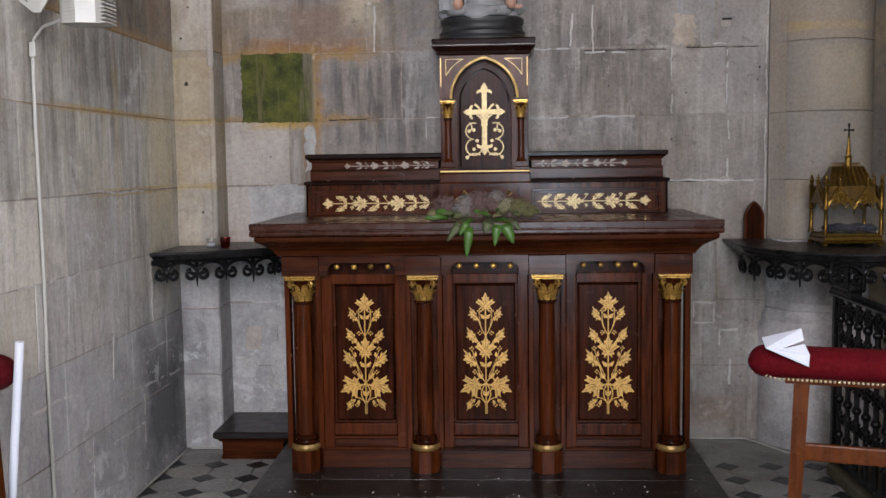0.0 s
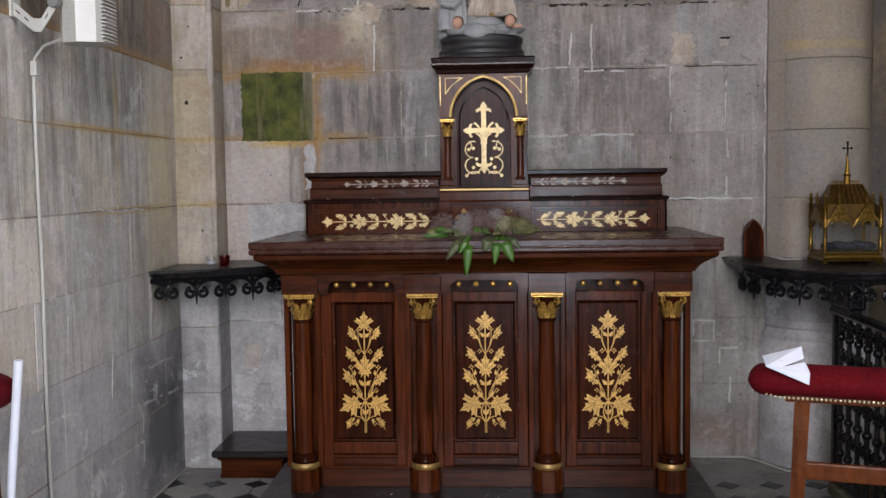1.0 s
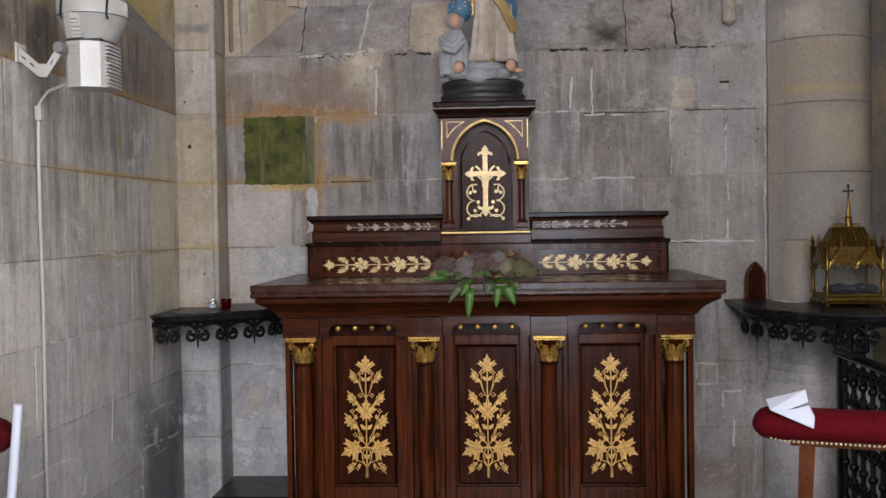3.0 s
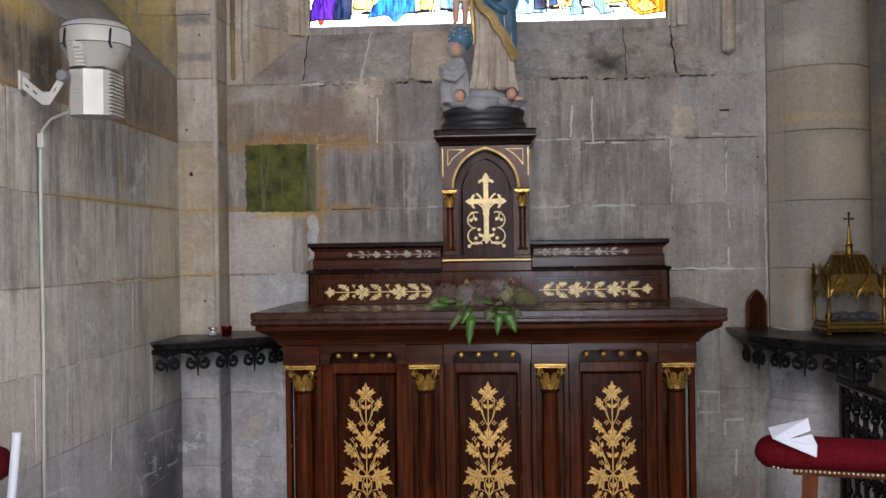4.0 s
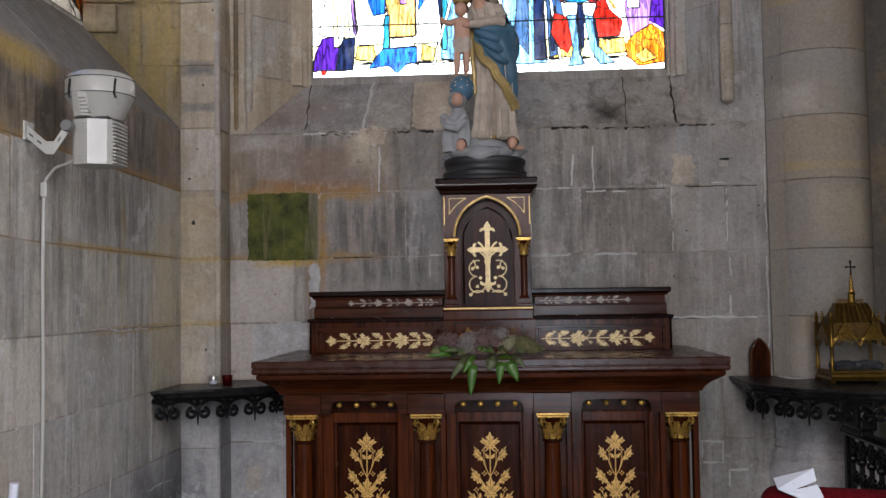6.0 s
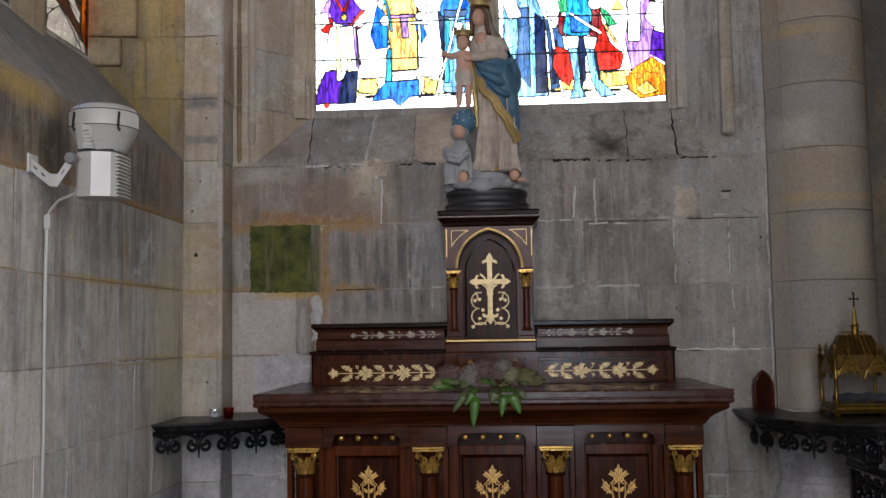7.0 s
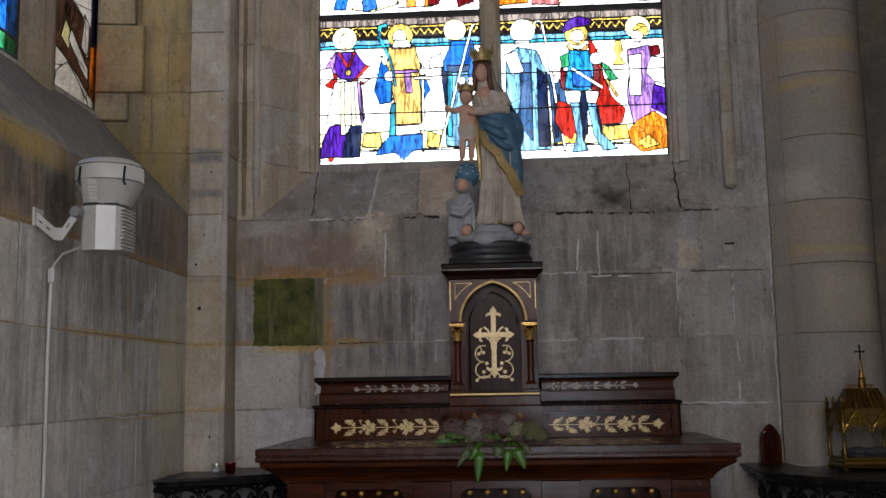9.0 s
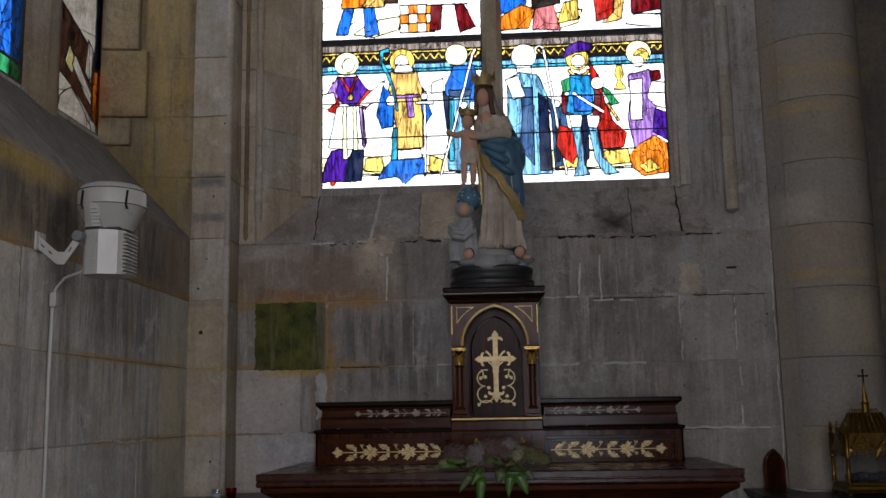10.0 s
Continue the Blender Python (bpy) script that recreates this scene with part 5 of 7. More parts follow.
def glazing(parent, width, height, shapes, place, seed, cell=0.0027, ground="white", quarry=0.16, came=(-0.004, 0.005)):
    """A leaded light. shapes, in centimetres from the lower left corner and painted one over another: (colour, points) or
    (colour, points, piece size). The light is cut into pieces along the shapes' outlines, with lead between them."""
    rng = np.random.default_rng(seed)
    nx, nz = int(width / cell), int(height / cell)
    gx, gz = np.meshgrid((np.arange(nx) + 0.5) * width / nx * 100, (np.arange(nz) + 0.5) * height / nz * 100)
    lab = np.zeros((nz, nx), int)
    colours, sizes = [ground], [quarry * 100]
    wob_x, wob_z = gx + 0.1 * np.sin(gz * 0.45 + gx * 0.2), gz + 0.08 * np.sin(gx * 0.4 + 1.7)
    for shape in shapes:
        colours.append(shape[0])
        sizes.append(shape[2] if len(shape) > 2 else 13.0)
        lab[inside(shape[1], wob_x, wob_z)] = len(colours) - 1
    ids = np.zeros_like(lab)
    for k, size in enumerate(sizes):
        count = max(3, int(width * height * 1e4 / size ** 2))
        seeds = rng.uniform((0, 0), (width * 100, height * 100), (count, 2))
        where = np.nonzero(lab == k)
        if len(where[0]) == 0:
            continue
        px, pz = gx[where], gz[where]
        best, pick = np.full(px.shape, 1e9), np.zeros(px.shape, int)
        for s, (sx, sz) in enumerate(seeds):
            d = (px - sx) ** 2 + ((pz - sz) * 0.8) ** 2
            closer = d < best
            best[closer], pick[closer] = d[closer], s
        ids[where] = k * 1000 + pick
    edge = np.zeros_like(lab, bool)
    edge[:, 1:] |= ids[:, 1:] != ids[:, :-1]
    edge[1:, :] |= ids[1:, :] != ids[:-1, :]
    drawn = np.zeros_like(edge)
    drawn[:, :-1] |= lab[:, 1:] != lab[:, :-1]
    drawn[:-1, :] |= lab[1:, :] != lab[:-1, :]
    edge |= drawn
    edge[:, :2] = edge[:, -2:] = True
    edge[:2, :] = edge[-2:, :] = True
    # Corners of the raster, drawn smooth where lead meets glass.
    vx, vz = np.meshgrid(np.arange(nx + 1) * width / nx, np.arange(nz + 1) * height / nz)
    pad = np.pad(edge.astype(float), 1, mode="edge")
    mean = (pad[1:, 1:] + pad[:-1, 1:] + pad[1:, :-1] + pad[:-1, :-1]) / 4
    rim = (mean > 0) & (mean < 1)
    for _ in range(3):
        w = np.pad(rim.astype(float), 1)
        sx, sz, sw = np.zeros_like(vx), np.zeros_like(vz), np.zeros_like(vx)
        px, pz = np.pad(vx, 1), np.pad(vz, 1)
        for a, b in ((0, 1), (2, 1), (1, 0), (1, 2)):
            part_w = w[a:a + nz + 1, b:b + nx + 1]
            sx += part_w * px[a:a + nz + 1, b:b + nx + 1]
            sz += part_w * pz[a:a + nz + 1, b:b + nx + 1]
            sw += part_w
        ok = rim & (sw > 0)
        vx[ok] = 0.5 * vx[ok] + 0.5 * sx[ok] / sw[ok]
        vz[ok] = 0.5 * vz[ok] + 0.5 * sz[ok] / sw[ok]

    def sheet(name, mask, mat, depth):
        rows, cols = np.nonzero(mask)
        quad = np.stack([rows * (nx + 1) + cols, rows * (nx + 1) + cols + 1, (rows + 1) * (nx + 1) + cols + 1, (rows + 1) * (nx + 1) + cols], 1)
        used, flat = np.unique(quad, return_inverse=True)
        flat = flat.reshape(-1, 4)
        pts = [place(a, b, d) for d in (depth if isinstance(depth, tuple) else (depth,)) for a, b in zip(vx.ravel()[used], vz.ravel()[used])]
        faces = flat.tolist()
        if isinstance(depth, tuple):
            k = len(used)
            e = np.concatenate([flat[:, [0, 1]], flat[:, [1, 2]], flat[:, [2, 3]], flat[:, [3, 0]]])
            key = np.sort(e, 1)
            _, first, count = np.unique(key, axis=0, return_index=True, return_counts=True)
            faces = faces + [[i, j, j + k, i + k] for i, j in e[first[count == 1]].tolist()] + (flat[:, ::-1] + k).tolist()
        me = bpy.data.meshes.new(name)
        me.from_pydata(pts, [], faces)
        me.materials.append(mat)
        ob = new(name, me)
        ob.parent = parent
        return ob

    for k in np.unique(ids[~edge]):
        mask = (ids == k) & ~edge
        if mask.sum() > 3:
            sheet("pane", mask, stained(colours[k // 1000]), 0.0)
    sheet("lead_came", edge, LEAD, came)


def disc(x, z, r, n=20, sx=1.0):
    return [(x + sx * r * math.cos(2 * math.pi * i / n), z + r * math.sin(2 * math.pi * i / n)) for i in range(n)]


def stroke(pts, w0, w1=None):
    """A strip along points, in centimetres."""
    w1 = w0 if w1 is None else w1
    pts = [Vector(p) for p in pts]
    a, b = [], []
    for i, p in enumerate(pts):
        d = (pts[min(i + 1, len(pts) - 1)] - pts[max(i - 1, 0)]).normalized()
        w = (w0 + (w1 - w0) * i / (len(pts) - 1)) / 2
        a.append((p.x - d.y * w, p.y + d.x * w))
        b.append((p.x + d.y * w, p.y - d.x * w))
    return a + b[::-1]


def bar_of(x0, x1, z0, z1):
    return [(x0, z0), (x1, z0), (x1, z1), (x0, z1)]


def band(w):
    """The frieze behind the robed shapes: grey masonry, a zigzag hem and a strip of blue."""
    out = [("grey", bar_of(0, w, 79.5, 84.5), 9), ("cyan", bar_of(0, w, 66.5, 72.0), 30), ("pale_blue", bar_of(0, w, 68.5, 71.5), 30), ("dusk", bar_of(0, w, 72.5, 78.5), 30)]
    zig = [(k * 2.3, 77.2 if k % 2 else 74.0) for k in range(int(w / 2.3) + 1)]
    out.append(("yellow", stroke(zig, 1.7), 30))
    out.append(("yellow", bar_of(0, w, 77.9, 79.3), 40))
    return out


left_light = band(91)
left_light += [
    ("cream", bar_of(0, 91, 8, 18), 9), ("white", bar_of(0, 91, 0, 7), 8), ("yellow", [(24, 10), (36, 9), (34, 18), (25, 17)], 17),
    ("yellow", [(60, 9), (67, 8), (68, 15), (61, 18)], 7), ("cream", disc(14.3, 72.8, 6.9), 30), ("white", disc(15.0, 71.8, 4.2, 16, 0.85), 30),
    ("red", [(2, 55), (10, 52), (9.5, 43), (4, 45)], 30), ("mauve", [(9.5, 66), (5, 59), (3, 55), (10, 52)], 30),
    ("red", [(20, 66), (26, 57), (30, 56), (25, 46), (19, 47)], 30), ("purple", [(9.7, 65), (20.7, 65), (26, 57), (19, 47.5), (11, 50), (8.4, 56)], 17),
]
left_light += [
    ("red", stroke([(11, 65), (16, 56)], 1.4), 30), ("red", stroke([(20, 65), (16.5, 56)], 1.4), 30), ("yellow", disc(16.5, 53, 1.8, 8), 30),
    ("white", [(0, 55), (7, 56), (8, 50), (3, 46), (0, 48)], 30), ("white", [(21, 48), (28, 56), (36, 62), (35, 56), (26, 47)], 30),
    ("white", [(8.7, 47.5), (23.3, 48), (25.6, 26), (23.3, 22), (3.9, 23.7)], 23), ("mauve", stroke([(22, 47), (24, 24)], 1.6), 30),
    ("cream", stroke([(13, 48), (13.4, 17)], 1.8, 2.6), 30), ("cream", stroke([(18.6, 48), (19.6, 17)], 1.8, 2.6), 30),
    ("purple", [(5.5, 22), (12, 23), (12, 17), (15, 17), (13, 4.2), (0.6, 4.2), (1.3, 12.4)], 19),
]
left_light += [
    ("navy", [(15, 17), (17.5, 22), (24, 22), (22.7, 4.2), (13, 4.2)], 21), ("red", disc(6.4, 3.2, 1.5, 8), 30), ("yellow", disc(46, 73.5, 7.1), 30),
    ("white", disc(45.6, 72.5, 4.6, 16, 0.85), 30),
    ("tan", [(39.5, 67.6), (54.1, 67.6), (57.3, 54.6), (57, 22), (42.8, 22), (41.1, 45), (38, 54.6)], 20),
    ("white", [(41, 66), (53, 66), (50, 71), (43, 71)], 30), ("blue", [(35, 59), (39, 55), (41, 46), (40.5, 35), (34, 34), (31, 42)], 21),
    ("blue", [(57, 58), (60, 49), (62.5, 42), (58, 34), (56.5, 45)], 21), ("white", disc(39.5, 50, 3.0, 10), 30),
]
left_light += [
    ("cyan", stroke([(38.6, 80), (34.4, 79), (34, 73), (37.5, 66), (41, 57), (43, 44)], 2.9, 1.2), 14),
    ("mauve", [(47.8, 53.5), (51.8, 53.5), (52.4, 40), (49, 40)], 30), ("mauve", bar_of(42, 56, 51.5, 53.2), 30),
    ("cyan", [(40.5, 34), (43, 34), (42.5, 14), (39.0, 14)], 30), ("white", [(43, 21.5), (56, 21.5), (57, 14), (43, 14)], 6),
    ("blue", [(39.5, 15.6), (57.3, 16.2), (59.5, 7.5), (53, 7), (47, 1.6), (42, 6), (31.4, 4.8), (35, 10.7)], 20),
    ("white", stroke([(58.4, 55), (58.4, 6)], 1.5, 1.0), 40), ("white", bar_of(53.5, 63.5, 47.5, 49.2), 30), ("white", disc(58.4, 52, 2.0, 10), 30),
    ("cream", disc(76.8, 75.7, 6.4), 30),
]
left_light += [
    ("navy", [(68.7, 53), (72.5, 57), (73, 26), (70.5, 33)], 18),
    ("blue", [(70.3, 57.9), (75.2, 69.2), (86.5, 69.2), (89, 60), (88.5, 47), (80, 49), (70.3, 52)], 23),
    ("slate", [(72, 55), (85, 55), (84, 50), (73, 50)], 30), ("pale_blue", [(72, 51), (84, 51), (83, 8), (71, 9)], 17),
    ("cyan", [(72.2, 50), (75, 50), (74.5, 14), (72, 14)], 30), ("white", disc(80.5, 46, 2.3, 10), 30),
    ("white", stroke([(88, 79), (86, 76), (76, 38), (67, 6)], 1.5, 1.2), 40), ("white", [(63, 60), (69, 62), (69, 54), (62, 54)], 30),
    ("white", bar_of(0, 91, 86, 116), 12), ("cream", [(18, 90), (30, 88), (44, 92), (46, 100), (30, 98)], 19),
]
left_light += [
    ("blue", [(8, 90), (15, 90), (19, 107), (13, 107)], 21), ("blue", [(25, 88), (33, 90), (30, 107), (24, 107)], 21),
    ("orange", [(11, 106), (28, 106), (34, 113), (34, 118), (13, 118)], 16), ("tan", [(23, 106), (36, 106), (38, 118), (30, 118)], 19),
    ("brown", [(36, 108), (44, 108), (44, 118), (37, 118)], 16),
]
for i in range(4):
    for j in range(3):
        left_light.append(("orange" if (i + j) % 2 else "white", bar_of(45 + 5 * i, 50 + 5 * i, 90 + 5.5 * j, 95.5 + 5.5 * j), 30))
left_light += [("ruby", [(62, 91), (68, 91), (69, 107), (63, 107)], 23), ("ruby", [(79, 89), (88, 92), (81, 107), (76, 107)], 23), ("white", [(60, 106), (72, 106), (84, 106), (82, 111), (62, 111)], 17), ("blue", [(66, 110), (88, 110), (86, 118), (64, 118)], 23)]

right_light = band(90)
right_light += [
    ("cream", bar_of(0, 90, 8, 18), 9), ("white", bar_of(0, 90, 0, 7), 8), ("yellow", [(30, 8), (40, 8), (44, 17), (30, 17)], 17),
    ("yellow", [(54, 9), (70, 10), (68, 18), (55, 17)], 17), ("white", disc(12.6, 73.5, 7.0), 30), ("white", [(8, 68), (17, 68), (16, 58), (9, 58)], 6),
    ("pale_blue", [(3, 60), (10, 64), (20, 62), (25, 50), (27, 5), (9, 5), (3, 30)], 21),
    ("slate", [(10, 55), (17, 55), (17, 10), (9, 20), (11, 40)], 18), ("navy", [(20, 52), (25, 47), (26, 7), (20, 7)], 24),
]
right_light += [
    ("slate", [(25, 49), (34, 43), (36, 31), (33, 10), (28, 8), (27, 36)], 16), ("navy", [(29, 36), (32, 36), (31, 12), (29, 12)], 30),
    ("white", [(2, 60), (9, 62), (13, 50), (6, 48)], 18), ("white", disc(30, 45, 2.2, 10), 30),
    ("white", stroke(arc(21.5, 76.5, 2.4, -1.2, 4.2, 12), 1.2), 40), ("white", stroke([(23.8, 77), (28, 48), (34.4, 4)], 1.5, 1.2), 40),
    ("ruby", [(33, 52), (37, 48), (36, 38), (33, 40)], 30), ("red", [(31, 33), (38, 30), (42, 18), (38, 10), (33, 14), (29, 22)], 19),
]
right_light += [
    ("red", [(49, 70), (54, 60), (57, 44), (61, 34), (68, 27), (66, 19), (54, 18), (50, 28), (50, 45)], 22),
    ("ruby", [(51, 56), (55, 50), (54, 34), (51, 34)], 30), ("yellow", disc(42.5, 70.5, 6.5), 30),
    ("purple", [(34.5, 71), (37, 78), (44, 81), (51, 79), (50, 75.5), (42, 74.5)], 30), ("white", disc(42.8, 69.2, 3.9, 14), 30),
    ("tan", stroke(arc(43, 66.5, 6, 3.5, 5.9, 10), 1.8), 30), ("azure", [(38, 61), (49, 61), (51.5, 50), (50, 39), (43, 37), (35, 40), (37, 50)], 23),
    ("blue", [(39, 50), (50, 49), (50, 40), (40, 40)], 16),
]
right_light += [
    ("white", stroke([(39, 51), (56, 39)], 1.6), 40), ("green", [(33, 58), (38, 60), (38, 52), (34, 51)], 30),
    ("green", [(55, 54), (59, 52), (65, 44), (60, 43)], 30), ("white", disc(53, 56, 3.6, 12), 30), ("tan", stroke([(58, 44), (64, 34)], 1.6), 40),
    ("navy", [(43.4, 37), (47.2, 37), (47, 13), (45, 12)], 30), ("white", [(36.5, 38), (44, 38), (43, 31), (38, 31)], 30),
    ("white", [(46.5, 38), (54, 37), (52, 30), (47, 31)], 30), ("pale_blue", [(38, 31), (43, 31), (44.6, 10), (47, 4), (38, 3), (41, 12)], 18),
]
right_light += [
    ("pale_blue", [(47.3, 31), (52, 30), (54, 14), (63, 4.5), (55, 3.6), (50, 13)], 18), ("navy", [(43, 30), (44, 30), (45.6, 10), (44.4, 9)], 40),
    ("navy", [(52, 29), (53, 29), (55, 14), (54, 13)], 40),
    ("yellow", [(64, 66), (66.5, 66), (68, 60), (66, 57), (69, 52), (62, 52), (64.6, 57), (62.8, 61)], 30), ("cream", disc(76.4, 73, 7.0), 30),
    ("yellow", disc(78, 71.5, 4.0, 14), 30), ("white", disc(76, 68, 3.4, 12), 30),
    ("mauve", [(70, 60), (82, 63), (86, 50), (84, 36), (90, 30), (84, 24), (72, 18), (69, 35), (71, 48)], 21),
]
right_light += [
    ("white", [(71, 57), (78, 58), (77, 34), (70.5, 34)], 21), ("purple", [(84, 40), (90, 38), (90, 22), (82, 27)], 18),
    ("ruby", [(82, 62), (88, 62), (88, 57), (83, 56)], 30), ("white", [(83, 56), (90, 55), (90, 40), (84, 42), (80, 47)], 23),
    ("orange", [(69, 14), (74, 20), (83, 25), (90, 20), (90, 4), (76, 2.4), (70, 7)], 5), ("yellow", [(74, 8), (80, 12), (86, 6), (78, 4)], 4),
    ("white", bar_of(0, 90, 86, 116), 12), ("cream", [(18, 90), (30, 88), (44, 92), (46, 100), (30, 98)], 19), ("blue", [(0, 99), (14, 101), (18, 118), (0, 118)], 16),
]
right_light += [
    ("orange", [(0, 89), (16, 90), (20, 101), (12, 104), (0, 97)], 16), ("pink", [(18, 89), (34, 88), (30, 104), (24, 118), (20, 104)], 23),
    ("dusk", [(18, 101), (34, 104), (34, 118), (18, 118)], 18), ("yellow", [(32, 92), (44, 94), (44, 106), (36, 104)], 18),
    ("red", [(54, 92), (63, 95), (66, 118), (52, 118)], 20), ("tan", [(58, 91), (68, 93), (72, 118), (66, 118), (64, 98)], 21),
    ("ruby", [(74, 96), (90, 98), (90, 118), (73, 118)], 16), ("white", [(70, 90), (84, 88), (90, 95), (76, 96)], 17),
]

window_1 = thing("window_1", "two-light stained glass window of robed shapes in jewel colours", "window", kind="structure")
LIGHT_H, BASE_Z = 1.36, 2.655
glazing(window_1, 0.915, LIGHT_H, left_light, lambda a, b, d: (-0.955 + a, GLASS_Y + d, BASE_Z + b), 1)
glazing(window_1, 0.905, LIGHT_H, right_light, lambda a, b, d: (0.066 + a, GLASS_Y + d, BASE_Z + b), 2)
bm = bmesh.new()
loft(bm, [[(0.013 + x, GLASS_Y + y_, z) for x, y_ in ((-0.03, -0.11), (0.03, -0.11), (0.056, -0.02), (0.056, 0.04), (-0.056, 0.04), (-0.056, -0.02))] for z in (2.6, 4.25)])
part("mullion", bm, STONE_PIER, window_1, "chamfered limestone mullion")
for s, x0 in ((-1, -0.957), (1, 0.973)):
    bm = bmesh.new()
    loft(bm, [[(x0 + s * x, GLASS_Y + y_, z) for x, y_ in ((0.0, 0.03), (0.0, -0.03), (0.012, -0.035), (0.016, -0.055), (0.034, -0.07), (0.036, -0.1), (0.12, -0.1), (0.12, 0.03))] for z in (2.6, 4.25)])
    part("window_frame", bm, STONE_PIER, window_1, "moulded stone jamb")
bm = bmesh.new()
box(bm, -1.0, 1.0, GLASS_Y - 0.03, GLASS_Y + 0.08, 2.58, 2.653, 0.006)
part("window_sill", bm, STONE, window_1)
for z, r in ((2.94, 0.004), (3.145, 0.004), (3.32, 0.003)):
    for x0, x1 in ((-0.955, -0.042), (0.068, 0.97)):
        bm = bmesh.new()
        tube(bm, [(x0, GLASS_Y - 0.008, z), (x1, GLASS_Y - 0.008, z)], r, 6)
        part("saddle_bar", bm, LEAD, window_1)
for x0, x1 in ((-0.955, -0.042), (0.068, 0.97)):
    bm = bmesh.new()
    box(bm, x0, x1, GLASS_Y - 0.02, GLASS_Y + 0.012, 3.492, 3.522, 0.002)
    part("transom_bar", bm, LEAD, window_1, "dark iron cross bar")
bm = bmesh.new()
box(bm, -1.05, 1.05, GLASS_Y - 0.02, GLASS_Y + 0.1, 4.0, 4.3)
part("window_head", bm, STONE_PIER, window_1)

window_2 = thing("window_2", "side stained glass window with blue and white lights", "window", kind="structure")
side_a = [("white", bar_of(0, 46, 0, 118), 28), ("brown", [(0, 20), (16, 16), (40, 6), (41, 40), (20, 47), (0, 54)], 26), ("white", [(2, 8), (14, 16), (26, 10), (38, 2), (36, -2), (0, -2)], 16),
          ("cream", [(6, 26), (14, 22), (18, 30), (10, 36)], 18), ("white", [(14, 27), (30, 16), (37, 13), (37, 19), (24, 28), (16, 34)], 18), ("white", [(28, 28), (36, 24), (37, 42), (31, 46)], 20),
          ("orange", [(38, 8), (46, 2), (46, 34), (38, 32)], 16), ("navy", bar_of(39, 46, 34, 118), 28), ("brown", [(10, 38), (15, 38), (15, 44), (10, 44)], 18), ("cream", bar_of(4, 30, 88, 110), 24), ("ruby", [(0, 84), (12, 86), (10, 104), (0, 104)], 20)]
side_b = [("blue", bar_of(0, 76, 9, 118), 14), ("green", bar_of(0, 76, 0, 9), 12), ("navy", [(10, 40), (40, 50), (60, 90), (30, 80)], 12), ("pale_blue", [(50, 40), (64, 44), (66, 80), (56, 70)], 12)]
glazing(window_2, 0.46, 1.36, side_a, lambda a, b, d: (-2.0 - d, 0.24 + a, 2.835 + b), 5, cell=0.004, quarry=0.24, came=(-0.001, 0.002))
glazing(window_2, 0.78, 1.36, side_b, lambda a, b, d: (-2.0 - d, -0.88 + a, 2.835 + b), 6, cell=0.006, quarry=0.16, came=(-0.001, 0.002))
for ya, yb, nose in ((-0.1, 0.235, -1.935), (-1.8, -0.88, -1.86)):
    bm = bmesh.new()
    my = (ya + yb) / 2 - 0.03
    loft(bm, [[(-2.06, ya, z), (-2.06, yb, z), (-1.995, yb, z), (nose, my + 0.05, z), (nose, my - 0.04, z), (-1.995, ya, z)] for z in (2.75, 4.4)])
    part("mullion", bm, STONE_PIER, window_2, "limestone mullion")
bm = bmesh.new()
box(bm, -2.06, -1.96, -1.8, 0.78, 4.15, 4.45)
part("window_head", bm, STONE_PIER, window_2)
bm = bmesh.new()
box(bm, -2.2, -1.99, -1.8, 0.76, 2.29, 2.832)
part("window_sill", bm, STONE_LEFT, window_2)

# The bright overcast sky outside the glass.
m, n, l, p = nodes_of("sky_glow")
n.remove(p)
pos = n.new("ShaderNodeNewGeometry").outputs["Position"]
em = n.new("ShaderNodeEmission")
l.new(mix(n, l, noise_of(n, l, pos, 0.8, 3), (0.93, 0.97, 1.0), (1.0, 1.0, 0.98)), em.inputs[0])
em.inputs[1].default_value = SKY_GLOW
l.new(em.outputs[0], n["Material Output"].inputs[0])
for k, (x0, x1, y0, y1) in enumerate(((-1.5, 1.5, 1.9, 1.92), (-2.62, -2.6, -2.0, 1.2))):
    bm = bmesh.new()
    box(bm, x0, x1, y0, y1, 2.2, 4.7)
    tagged(part("backdrop", bm, m), "bright overcast sky outside the window", "sky", kind="structure")

# ---------------------------------------------------------------- statue (one mesh)
S_CREAM = plain("statue_cream", (0.46, 0.385, 0.31), 0.65, 0.0, 0.6, 22, 0.15, 0.5)
S_BLUE = plain("statue_blue", (0.05, 0.125, 0.19), 0.55, 0.0, 0.4, 20, 0.1, 0.5)
S_FLESH = plain("statue_flesh", (0.46, 0.26, 0.175), 0.55, 0.0, 0.3, 30, 0.0, 0.7)
S_HAIR = plain("statue_brown", (0.09, 0.04, 0.02), 0.6, 0.0, 0.4, 50, 0.2, 0.5)
S_CLOUD = plain("statue_cloud", (0.26, 0.26, 0.26), 0.65, 0.0, 0.4, 25, 0.1, 0.6)
S_BLACK = plain("statue_plinth", (0.007, 0.0066, 0.0066), 0.5, 0.0, 0.5, 15, 0.1, 1.6)
S_GOLD = plain("statue_gold", (0.34, 0.235, 0.085), 0.45, 0.4, 0.4, 40, 0.0, 0.5)
STATUE_Y = 0.75


def track(table, z):
    """Values of a table of (z, a, b, ...) at z, between its rows."""
    for lo, hi in zip(table, table[1:]):
        if z <= hi[0]:
            f = (z - lo[0]) / (hi[0] - lo[0])
            f = f * f * (3 - 2 * f)
            return [a + (b - a) * f for a, b in zip(lo[1:], hi[1:])]
    return list(table[-1][1:])


